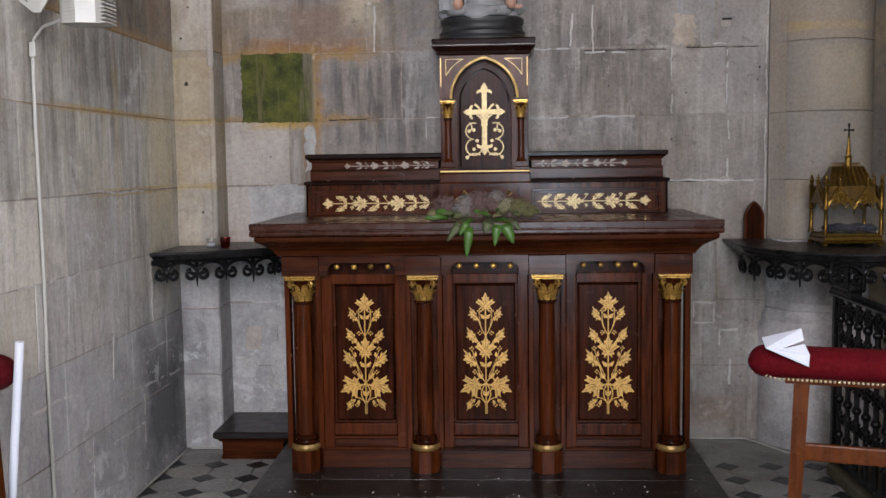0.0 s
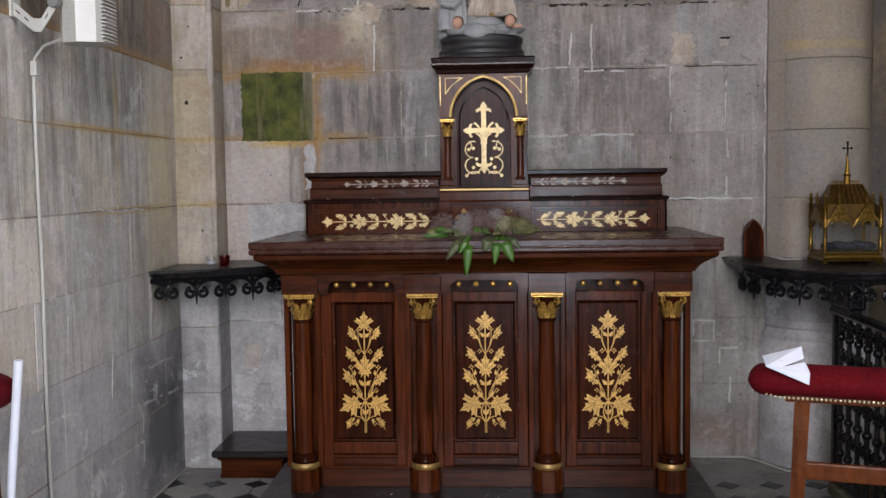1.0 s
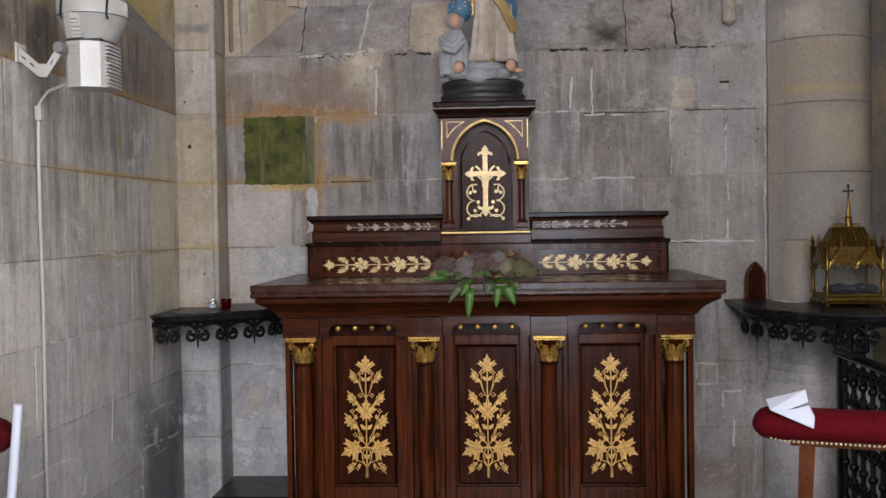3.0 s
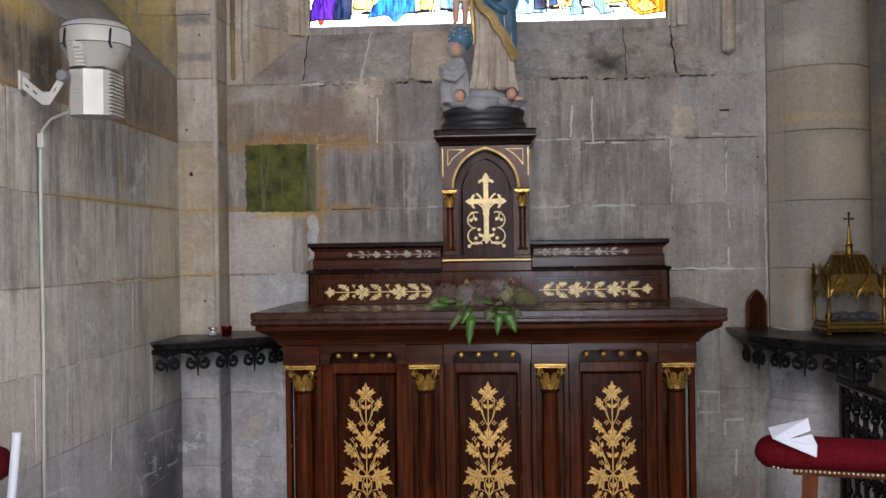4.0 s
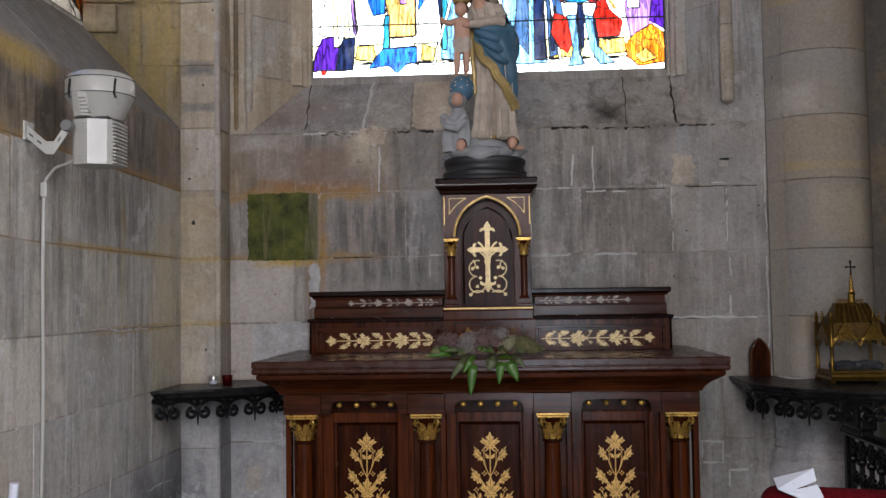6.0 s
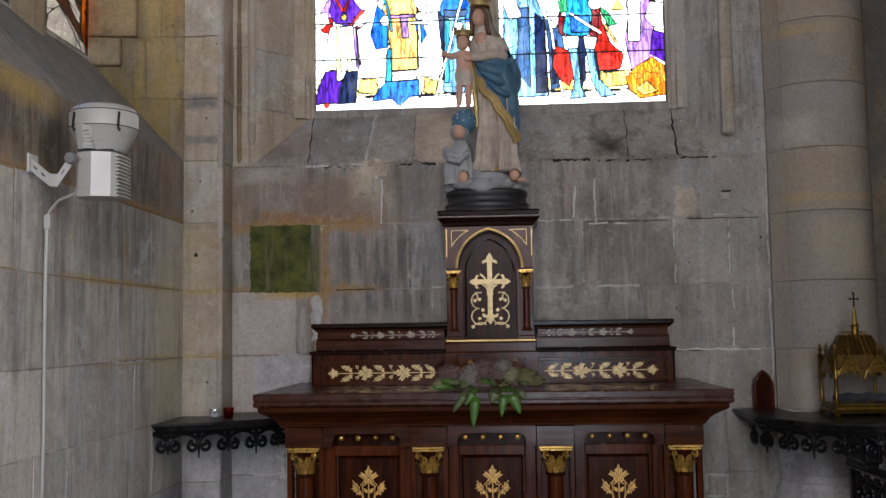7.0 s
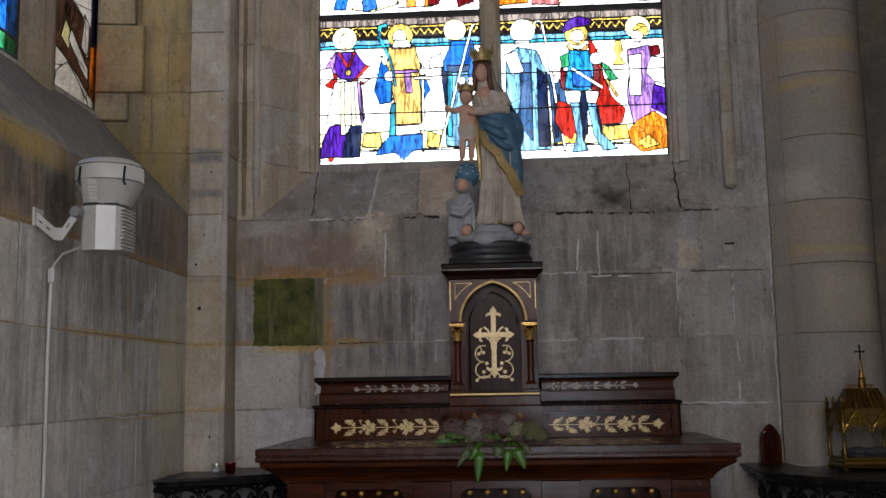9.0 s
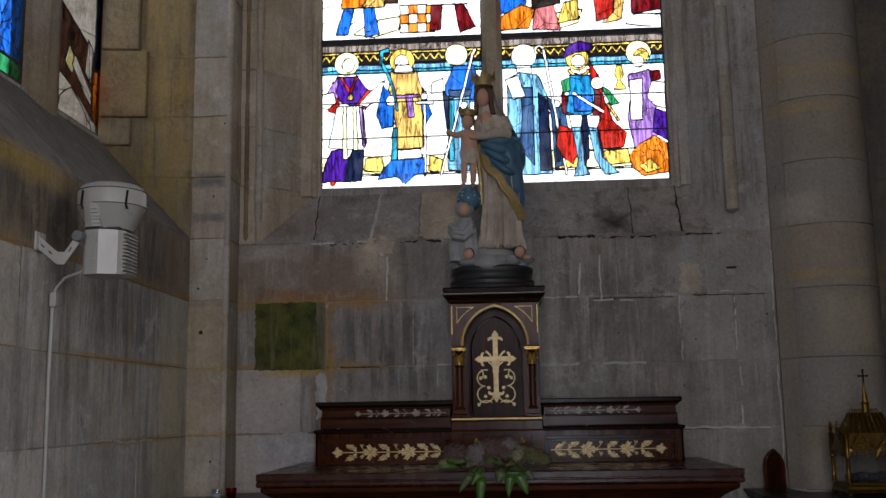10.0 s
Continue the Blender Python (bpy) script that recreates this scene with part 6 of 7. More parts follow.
def draped(bm, table, z0, z1, steps, folds, depth, m, a0=0.0, a1=2 * math.pi, grow=1.0, n=56, twist=0.0, steady=False):
    closed = a1 - a0 > 6.28
    rings = []
    for i in range(steps + 1):
        z = z0 + (z1 - z0) * i / steps
        cx, hw, cy = track(table, z)
        fade = depth if steady else depth * (1.0 - 0.75 * (z - z0) / (z1 - z0))
        ring = []
        for k in range(n if closed else n + 1):
            a = a0 + (a1 - a0) * k / n
            f = 1 + fade * (math.sin(folds * a + 3.1 * z + twist * z) * 0.6 + math.sin(folds * 1.7 * a + 1.3 + twist * z * 1.4) * 0.4)
            ring.append((cx + hw * grow * f * math.cos(a), STATUE_Y + cy + hw * 0.72 * grow * f * math.sin(a), z))
        rings.append(ring)
    loft(bm, rings, m, close=closed, caps=closed)


BODY = [(2.2, 0.044, 0.106, 0.0), (2.3, 0.047, 0.093, 0.0), (2.45, 0.05, 0.088, 0.0), (2.6, 0.046, 0.09, 0.0), (2.7, 0.034, 0.086, 0.0), (2.8, 0.014, 0.087, 0.0), (2.85, 0.002, 0.082, 0.0), (2.88, -0.01, 0.055, -0.004), (2.9, -0.02, 0.03, -0.01), (2.945, -0.028, 0.024, -0.016)]
bm = bmesh.new()
loft(bm, [[(-0.008 + rx * math.cos(2 * math.pi * k / 40), STATUE_Y + rx * 0.72 * math.sin(2 * math.pi * k / 40), z) for k in range(40)]
          for rx, z in ((0.212, 1.998), (0.212, 2.018), (0.203, 2.026), (0.205, 2.042), (0.194, 2.05), (0.19, 2.072), (0.196, 2.08), (0.2, 2.092), (0.198, 2.104), (0.185, 2.112))], 5)
g = random.Random(8)
for i in range(30):
    a = 2 * math.pi * i / 30 * 1.0
    q = g.uniform(0.75, 1.1)
    ball(bm, (-0.008 + 0.145 * q * math.cos(a), STATUE_Y + 0.1 * q * math.sin(a), 2.128 + g.uniform(-0.008, 0.028)), g.uniform(0.03, 0.05), 10, 6, 4, g.uniform(1.0, 1.6), 1.0, g.uniform(0.6, 0.9))
ball(bm, (0.0, STATUE_Y, 2.17), 0.12, 14, 8, 4, 1.0, 0.8, 0.5)
draped(bm, BODY, 2.2, 2.945, 44, 15, 0.26, 0, n=150, twist=1.2)
ring = [[(0.044 + 0.109 * math.cos(2 * math.pi * k / 60) * (1 + 0.1 * math.sin(15 * 2 * math.pi * k / 60)), STATUE_Y + 0.079 * math.sin(2 * math.pi * k / 60) * (1 + 0.1 * math.sin(15 * 2 * math.pi * k / 60)), z) for k in range(60)] for z in (2.2, 2.216)]
loft(bm, ring, 6)
for x, w in ((-0.01, 0.9), (0.085, 1.1), (0.12, 0.8)):
    ball(bm, (x, STATUE_Y - 0.088, 2.205), 0.02 * w, 10, 6, 0, 1.5, 1.2, 0.6)

# Blue mantle wrapped over the hip, falling from a gilt border that runs down across the gown.
MANTLE = [(2.33, 0.066, 0.078, 0.0), (2.45, 0.062, 0.09, 0.0), (2.53, 0.056, 0.098, 0.0), (2.62, 0.052, 0.108, 0.0), (2.7, 0.044, 0.116, -0.002), (2.75, 0.036, 0.106, 0.0), (2.8, 0.028, 0.094, 0.004), (2.87, 0.012, 0.078, 0.012)]
HEM = [(2.345, 0.132), (2.43, 0.094), (2.52, 0.04), (2.614, -0.026), (2.7, -0.062), (2.76, -0.064)]


def hem_angle(z):
    """Where round the figure the mantle's front border lies at this height."""
    if z > 2.765:
        return -0.55
    cx, hw, cy = track(MANTLE, z)
    return -math.acos(max(-0.98, min(0.98, (track(HEM, max(z, 2.345))[0] - cx) / hw)))


rows = []
for i in range(55):
    z = 2.335 + i * 0.0097
    cx, hw, cy = track(MANTLE, z)
    a0, row = hem_angle(z), []
    for k in range(61):
        a = a0 + (2.9 - a0) * k / 60
        f = 1.03 + 0.075 * math.sin(26 * z + 4.2 * a) + 0.035 * math.sin(47 * z + 9 * a + 1.0) + 0.03 * math.sin(9 * a - 12 * z)
        if z > 2.7:
            f -= 0.05 * (z - 2.7) / 0.1
        row.append((cx + hw * f * math.cos(a), STATUE_Y + cy + hw * 0.76 * f * math.sin(a), z))
    rows.append(row)
loft(bm, rows, 1, close=False, caps=False)
for off, r_ in ((0.0, 0.011), (0.013, 0.012), (0.026, 0.009)):
    line = []
    for i in range(20):
        z = 2.34 + i * 0.0215
        cx, hw, cy = track(MANTLE, z)
        a = hem_angle(z)
        line.append((cx + hw * 1.05 * math.cos(a) + off * 0.9, STATUE_Y + cy + hw * 0.8 * math.sin(a) - 0.005, z + off * 0.5))
    tube(bm, line, r_, 8, 6)
# Thick rolled folds gathered under the arm, bulging over the hip.
for z0, z1, r_, sag in ((2.752, 2.735, 0.022, 0.012), (2.728, 2.69, 0.024, 0.02), (2.69, 2.64, 0.019, 0.026), (2.64, 2.58, 0.015, 0.028)):
    tube(bm, [(-0.05 + 0.19 * t + (2.752 - z0) * 0.55 * (1 - t), STATUE_Y - 0.072 - 0.03 * math.sin(math.pi * t) + 0.07 * t * t, z0 + (z1 - z0) * t - sag * math.sin(math.pi * t)) for t in [i / 12 for i in range(13)]], r_, 10, 1, lambda t: 0.55 + 0.6 * math.sin(math.pi * min(1, t * 0.8 + 0.15)))
ball(bm, (0.138, STATUE_Y - 0.02, 2.706), 0.036, 12, 8, 1, 0.75, 1.2, 1.2)
tube(bm, [(-0.06, STATUE_Y - 0.085, 2.7), (-0.056, STATUE_Y - 0.096, 2.6), (-0.05, STATUE_Y - 0.085, 2.5), (-0.052, STATUE_Y - 0.07, 2.42)], 0.013, 8, 6)
# Sleeve and hand, neck opening, head with hair and veil.
tube(bm, [(0.062, STATUE_Y - 0.008, 2.855), (0.085, STATUE_Y - 0.03, 2.81), (0.082, STATUE_Y - 0.065, 2.772), (0.03, STATUE_Y - 0.105, 2.765), (-0.03, STATUE_Y - 0.12, 2.752), (-0.066, STATUE_Y - 0.122, 2.748)], 0.034, 12, 0, lambda t: 1.05 - 0.55 * t)
ball(bm, (-0.082, STATUE_Y - 0.128, 2.745), 0.018, 10, 6, 2, 1.3, 0.7, 0.8)
ball(bm, (-0.02, STATUE_Y - 0.036, 2.862), 0.034, 12, 8, 2, 1.0, 0.8, 1.1)
ball(bm, (-0.032, STATUE_Y - 0.03, 2.975), 0.037, 20, 14, 2, 0.9, 0.95, 1.32)
ball(bm, (-0.028, STATUE_Y - 0.008, 2.987), 0.05, 18, 12, 3, 1.0, 0.96, 1.15)
ball(bm, (-0.033, STATUE_Y - 0.067, 2.973), 0.0065, 8, 6, 2, 0.8, 0.9, 1.8)
for s in (-1, 1):
    tube(bm, [(-0.03 + s * 0.026, STATUE_Y - 0.046, 3.015), (-0.03 + s * 0.038, STATUE_Y - 0.032, 2.975), (-0.028 + s * 0.038, STATUE_Y - 0.028, 2.93), (-0.026 + s * 0.044, STATUE_Y - 0.036, 2.885)], 0.013, 8, 3)
draped(bm, [(2.8, 0.03, 0.09, 0.02), (2.88, 0.008, 0.074, 0.018), (2.95, -0.018, 0.058, 0.012), (3.03, -0.026, 0.052, 0.006), (3.052, -0.028, 0.04, 0.004)], 2.8, 3.052, 18, 8, 0.06, 0, -0.25, 3.4, 1.0, 48)


def crown(x, y, z, r, h, m):
    n = 24
    low = [(x + r * math.cos(2 * math.pi * k / n), y + r * math.sin(2 * math.pi * k / n), z) for k in range(n)]
    mid_ = [(x + r * 1.1 * math.cos(2 * math.pi * k / n), y + r * 1.1 * math.sin(2 * math.pi * k / n), z + h * 0.35) for k in range(n)]
    top = [(x + r * 1.4 * math.cos(2 * math.pi * k / n), y + r * 1.4 * math.sin(2 * math.pi * k / n), z + h * (1.0 if k % 4 == 2 else 0.62 if k % 4 == 0 else 0.45)) for k in range(n)]
    ins = [(x + r * 0.9 * math.cos(2 * math.pi * k / n), y + r * 0.9 * math.sin(2 * math.pi * k / n), z + h * 0.42) for k in range(n)]
    loft(bm, [low, mid_, top, ins], m)
    for k in range(6):
        a = 2 * math.pi * (k * 4 + 2) / n
        ball(bm, (x + r * 1.42 * math.cos(a), y + r * 1.42 * math.sin(a), z + h * 1.04), r * 0.11, 6, 4, m)
    tube(bm, [(x + r * 1.04 * math.cos(2 * math.pi * k / n), y + r * 1.04 * math.sin(2 * math.pi * k / n), z + 0.004) for k in range(n + 1)], r * 0.1, 6, m)


crown(-0.028, STATUE_Y - 0.014, 3.032, 0.046, 0.088, 6)
# The child standing on the globe, and the small shapes at the foot.
K = [(2.615, -0.106, 0.036, -0.1), (2.66, -0.106, 0.044, -0.1), (2.72, -0.106, 0.039, -0.1), (2.775, -0.106, 0.04, -0.1), (2.79, -0.107, 0.022, -0.1)]
draped(bm, K, 2.615, 2.69, 10, 7, 0.2, 0, n=48, twist=14.0)
draped(bm, K, 2.68, 2.79, 10, 3, 0.05, 2, n=32)
for s in (-1, 1):
    tube(bm, [(-0.106 + s * 0.02, STATUE_Y - 0.1, 2.63), (-0.108 + s * 0.023, STATUE_Y - 0.11, 2.575), (-0.11 + s * 0.022, STATUE_Y - 0.105, 2.525), (-0.112 + s * 0.024, STATUE_Y - 0.12, 2.508)], 0.0175, 8, 2, lambda t: 1.1 - 0.4 * t)
tube(bm, [(-0.13, STATUE_Y - 0.105, 2.772), (-0.165, STATUE_Y - 0.115, 2.758), (-0.196, STATUE_Y - 0.135, 2.765)], 0.0165, 8, 2, lambda t: 1.1 - 0.3 * t)
ball(bm, (-0.2, STATUE_Y - 0.138, 2.768), 0.015, 8, 6, 2)
ball(bm, (-0.109, STATUE_Y - 0.112, 2.826), 0.032, 16, 12, 2, 0.95, 0.95, 1.15)
ball(bm, (-0.107, STATUE_Y - 0.1, 2.836), 0.035, 16, 12, 3, 1.0, 0.9, 1.05)
crown(-0.108, STATUE_Y - 0.1, 2.856, 0.034, 0.05, 6)
ball(bm, (-0.11, STATUE_Y - 0.07, 2.448), 0.063, 20, 14, 1)
for k in range(10):
    a, b = -2.6 + (k % 5) * 0.5, -0.1 + 0.5 * (k // 5) + 0.2 * (k % 2)
    ball(bm, (-0.11 + 0.063 * math.cos(a) * math.cos(b), STATUE_Y - 0.07 + 0.063 * math.sin(a) * math.cos(b), 2.448 + 0.063 * math.sin(b)), 0.005, 6, 4, 0)
K2 = [(2.14, -0.142, 0.062, -0.07), (2.22, -0.14, 0.068, -0.07), (2.29, -0.136, 0.06, -0.07), (2.34, -0.13, 0.036, -0.075), (2.36, -0.13, 0.02, -0.08)]
draped(bm, K2, 2.14, 2.36, 16, 9, 0.16, 4, n=48, twist=16.0)
for z in (2.255, 2.28):
    tube(bm, [(-0.2, STATUE_Y - 0.09, z + 0.03), (-0.18, STATUE_Y - 0.125, z), (-0.14, STATUE_Y - 0.135, z - 0.015), (-0.1, STATUE_Y - 0.12, z + 0.03)], 0.02, 8, 4)
ball(bm, (-0.133, STATUE_Y - 0.095, 2.392), 0.04, 14, 10, 4, 1.15, 0.9, 1.1)
for x, z, r in ((-0.133, 2.388, 0.03), (-0.118, 2.166, 0.026), (0.128, 2.17, 0.026)):
    ball(bm, (x, STATUE_Y - 0.118, z), r, 14, 10, 2, 0.95, 0.95, 1.1)
    ball(bm, (x + 0.002, STATUE_Y - 0.106, z + 0.007), r * 1.07, 14, 10, 3, 1.0, 0.9, 1.0)
    for s in (-1, 1):
        if z < 2.3:
            ball(bm, (x + s * r * 1.2, STATUE_Y - 0.098, z - r * 0.75), r * 0.7, 10, 6, 2 if s * x > 0 else 4, 1.5, 0.5, 0.6)
statue = part("statue", bm, [S_CREAM, S_BLUE, S_FLESH, S_HAIR, S_CLOUD, S_BLACK, S_GOLD], None, smooth=True)
tagged(statue, "painted plaster crowned statue in cream and blue on a black plinth", "statue")

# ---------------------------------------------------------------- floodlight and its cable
# Dark grey for the shade in the lamp's gaps, seams and slots.
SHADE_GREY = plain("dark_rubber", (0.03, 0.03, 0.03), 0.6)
flood = thing("floodlight", "white ribbed metal floodlight on a wall bracket", "floodlight", at=(LEFT_X, -0.8, 2.0))
LX, LY = -1.31, -0.75
bm = bmesh.new()
lathe(bm, [(0.07, 2.064), (0.078, 2.072), (0.112, 2.14), (0.115, 2.143), (0.115, 2.2), (0.112, 2.204), (0.104, 2.216), (0.085, 2.224), (0.05, 2.229), (0.01, 2.231)], LX, LY, 48)
head = apart("head", bm, WHITE, flood, smooth=True)
for z in (2.145, 2.199):
    bm = bmesh.new()
    lathe(bm, [(0.1145, z - 0.0018), (0.1172, z - 0.001), (0.1172, z + 0.001), (0.1145, z + 0.0018)], LX, LY, 48)
    part("seam", bm, SHADE_GREY, head, smooth=True)
bm = bmesh.new()
loft(bm, [[(LX + x, LY + y_, z) for x, y_ in ((-0.072, 0.06), (-0.075, -0.05), (-0.06, -0.07), (-0.01, -0.083), (0.05, -0.062), (0.062, -0.04), (0.062, 0.06))] for z in (1.905, 2.058)])
gear = apart("housing", bm, WHITE, flood)
for k in range(13):
    bm = bmesh.new()
    box(bm, LX - 0.052, LX - 0.018, LY - 0.084, LY - 0.066, 1.912 + k * 0.011, 1.9165 + k * 0.011)
    for v in bm.verts:
        v.co.y += (LX - 0.018 - v.co.x) * 0.24
    part("louvre", bm, WHITE, gear)
for k in range(12):
    bm = bmesh.new()
    box(bm, LX + 0.05, LX + 0.074, LY - 0.045, LY + 0.06, 1.908 + k * 0.0125, 1.9135 + k * 0.0125, 0.001)
    part("fin", bm, WHITE, gear)
bm = bmesh.new()
loft(bm, [[(LX + x, LY + y_, z) for x, y_ in ((-0.058, -0.04), (-0.056, f), (-0.03, f - 0.012), (0.0, f - 0.008), (0.004 - w, -0.04))] for z, f, w in ((2.066, -0.082, -0.018), (2.145, -0.104, 0.012))])
lamp_box = apart("terminal_box", bm, WHITE, flood)
for k in range(5):
    bm = bmesh.new()
    box(bm, LX - 0.03, LX + 0.004 - k * 0.003, LY - 0.1 - k * 0.0042, LY - 0.08, 2.075 + k * 0.012, 2.079 + k * 0.012)
    part("louvre", bm, WHITE, lamp_box)
# A dark slab fills the gap between housing and head as its shade.
bm = bmesh.new()
box(bm, LX - 0.062, LX + 0.055, LY - 0.07, LY + 0.05, 2.0578, 2.0662)
apart("gap_gasket", bm, SHADE_GREY, flood, "dark strip standing for the shaded gap below the head")
bm = bmesh.new()
elbow = [Vector((LEFT_X + 0.004, LY - 0.1, 2.018)), Vector((-1.452, LY - 0.104, 1.958)), Vector((-1.425, LY - 0.105, 1.957)), Vector((LX - 0.07, LY - 0.1, 2.028))]
wide = Vector((0, 0, 0.0215))
loft(bm, [[p - wide, p + Vector((0, 0.006, 0)) - wide, p + Vector((0, 0.006, 0)) + wide, p + wide] for p in elbow])
box(bm, LEFT_X + 0.002, LEFT_X + 0.01, LY - 0.12, LY - 0.05, 1.985, 2.05, 0.002)
arm = apart("bracket", bm, WHITE, flood)
# Dark plates stand for the shaded slots cut in the bracket.
for p, q, f in ((0, 1, 0.28), (0, 1, 0.68), (2, 3, 0.4)):
    c_, d_ = elbow[p].lerp(elbow[q], f), (elbow[q] - elbow[p]).normalized() * 0.009
    bm = bmesh.new()
    up_ = Vector((0, 0, 0.0032))
    loft(bm, [[c_ + Vector((0, y_, 0)) + v for v in (-d_ - up_, d_ - up_, d_ + up_, -d_ + up_)] for y_ in (-0.001, 0.004)])
    part("slot", bm, SHADE_GREY, arm)
bm = bmesh.new()
for y0, y1, r_ in ((-0.122, -0.095, 0.019),):
    rings = [[(LX - 0.068 + q * math.cos(k * math.pi / 10), LY + y_, 2.03 + q * math.sin(k * math.pi / 10)) for k in range(20)] for y_, q in ((y0, r_ * 0.85), (y0 + 0.004, r_), (y1, r_))]
    loft(bm, rings)
apart("pivot_knob", bm, plain("grey_plastic", (0.16, 0.16, 0.155), 0.5), flood, "grey pivot knob", smooth=True)
for a in (-2.15, -0.75):
    bm = bmesh.new()
    x_, y_ = LX + 0.116 * math.cos(a), LY + 0.116 * math.sin(a)
    tube(bm, [(x_, y_, 2.19), (x_, y_ - 0.004, 2.17), (x_ - 0.003, y_ - 0.003, 2.14), (x_ + 0.002, y_, 2.125)], 0.0042, 6)
    apart("clip", bm, IRON, flood)
cable = thing("cable", "white electric cable clipped down the stone wall", "cable")
CXW = LEFT_X + 0.011
bm = bmesh.new()
tube(bm, [(LX - 0.03, LY - 0.02, 1.915), (-1.4, LY - 0.01, 1.925), (-1.47, LY + 0.005, 1.905), (-1.505, LY + 0.015, 1.87), (CXW, -0.735, 1.84)], 0.005, 8)
part("lead", bm, WHITE, cable, smooth=True)
bm = bmesh.new()
tube(bm, [(CXW + 0.002, -0.735 + 0.004 * math.sin(z * 7), z) for z in [1.82 - 0.06 * i for i in range(31)]] + [(CXW, -0.72, 0.012)], 0.0065, 8)
part("run", bm, WHITE, cable, smooth=True)
bm = bmesh.new()
box(bm, LEFT_X + 0.007, LEFT_X + 0.03, -0.75, -0.72, 1.805, 1.855, 0.003)
part("junction_box", bm, WHITE, cable)
floor_wire = thing("floor_wire", "thin white wire lying along the foot of the wall", "cable")
bm = bmesh.new()
tube(bm, [(1.0, 0.965, 0.008), (1.16, 0.962, 0.008), (1.3, 0.955, 0.01), (1.37, 0.86, 0.008), (1.44, 0.72, 0.008), (1.6, 0.62, 0.008)], 0.005, 6)
part("wire", bm, WHITE, floor_wire, smooth=True)
floor_wire = thing("floor_wire", "thin white wire lying along the foot of the wall", "cable")
bm = bmesh.new()
tube(bm, [(-1.512, -0.7, 0.008), (-1.514, 0.1, 0.01), (-1.512, 0.7, 0.008), (-1.5, 0.755, 0.01), (-1.345, 0.757, 0.01)], 0.005, 6)
part("wire", bm, WHITE, floor_wire, smooth=True)

# ---------------------------------------------------------------- wall consoles
def spiral(c, d, r, turns, start, flip, n=18):
    """A flat scroll round c, in the plane of d and the upright."""
    out = []
    for i in range(n + 1):
        t = i / n
        a = start + flip * turns * 2 * math.pi * t
        q = r * (1 - 0.78 * t)
        out.append(Vector(c) + Vector(d) * (q * math.cos(a)) + Vector((0, 0, q * math.sin(a))))
    return out


def console(name, label, plan, front, z0, z1, drop):
    """A dark marble shelf on wrought-iron fretwork that hangs below its front edge."""
    ob = thing(name, label, "wall shelf", group="wall shelves")
    bm = bmesh.new()
    cx, cy = sum(p[0] for p in plan) / len(plan), sum(p[1] for p in plan) / len(plan)
    def inset(f, z):
        return [(cx + (x - cx) * f, cy + (y_ - cy) * f, z) for x, y_ in plan]
    loft(bm, [inset(0.95, z0), inset(0.965, z0 + 0.012), inset(0.985, z0 + 0.018), inset(1.0, z0 + 0.026), inset(1.0, z1 - 0.004), inset(0.994, z1)])
    part("slab", bm, MARBLE, ob, "polished dark marble slab")
    pts = [Vector((cx + (x - cx) * 0.985, cy + (y_ - cy) * 0.985, 0)) for x, y_ in front]
    lens = [(b - a).length for a, b in zip(pts, pts[1:])]
    total, unit = sum(lens), 0.113 if plan[0][0] < 0 else 0.128
    count = int(total / unit)
    bm = bmesh.new()
    tube(bm, [p + Vector((0, 0, z0 - 0.006)) for p in pts], 0.008, 6)
    part("iron_rail", bm, IRON, ob)

    def along(s):
        for p, q, ln in zip(pts, pts[1:], lens):
            if s <= ln or q is pts[-1]:
                return p.lerp(q, s / ln), (q - p).normalized()
            s -= ln
    for k in range(count):
        c, d = along((k + 0.5) * total / count)
        h = total / count / 2
        long = drop * (1.08 if k % 2 else 0.9)
        bm = bmesh.new()
        r_ = 0.0092
        for s in (-1, 1):
            arch_pts = [c + d * (s * (h - h * math.cos(i / 8 * math.pi / 2))) + Vector((0, 0, z0 - 0.012 - drop * 0.45 * (1 - math.sin(i / 8 * math.pi / 2)))) for i in range(9)]
            tube(bm, arch_pts, r_, 6)
            tube(bm, spiral(c + d * (s * 0.026) + Vector((0, 0, z0 - drop * 0.62)), d * s, 0.026, 1.15, math.pi / 2, -1), 0.0088, 6)
        tube(bm, [c + Vector((0, 0, z0 - 0.01)), c + Vector((0, 0, z0 - drop * 0.6)), c + Vector((0, 0, z0 - long))], 0.0095, 6, taper=lambda t: 1.2 - 0.9 * t)
        ball(bm, c + Vector((0, 0, z0 - drop * 0.42)), 0.01, 8, 6)
        part("fretwork_scroll", bm, IRON, ob, smooth=True)
    return ob


left_console = console("wall_shelf", "dark marble corner shelf with black wrought-iron fretwork below", [(-1.522, 0.33), (-1.27, 0.43), (-1.06, 0.58), (-0.99, 0.72), (-0.99, 0.965), (-1.325, 0.965), (-1.325, 0.762), (-1.522, 0.762)],
                       [(-1.522, 0.33), (-1.27, 0.43), (-1.06, 0.58), (-0.99, 0.72)], 1.0, 1.036, 0.115)
right_console = console("wall_shelf", "long dark marble shelf with black wrought-iron fretwork below", [(1.185, 0.965), (1.185, 0.56), (1.21, 0.43), (1.33, 0.23), (1.51, 0.1), (2.3, 0.07), (2.3, 0.73), (1.42, 0.73), (1.4, 0.965)],
                        [(1.185, 0.64), (1.185, 0.56), (1.21, 0.43), (1.33, 0.23), (1.51, 0.1), (2.3, 0.07)], 0.995, 1.03, 0.11)
bm = bmesh.new()
box(bm, 1.525, 1.6, 0.14, 0.42, 0.86, 0.985, 0.012)
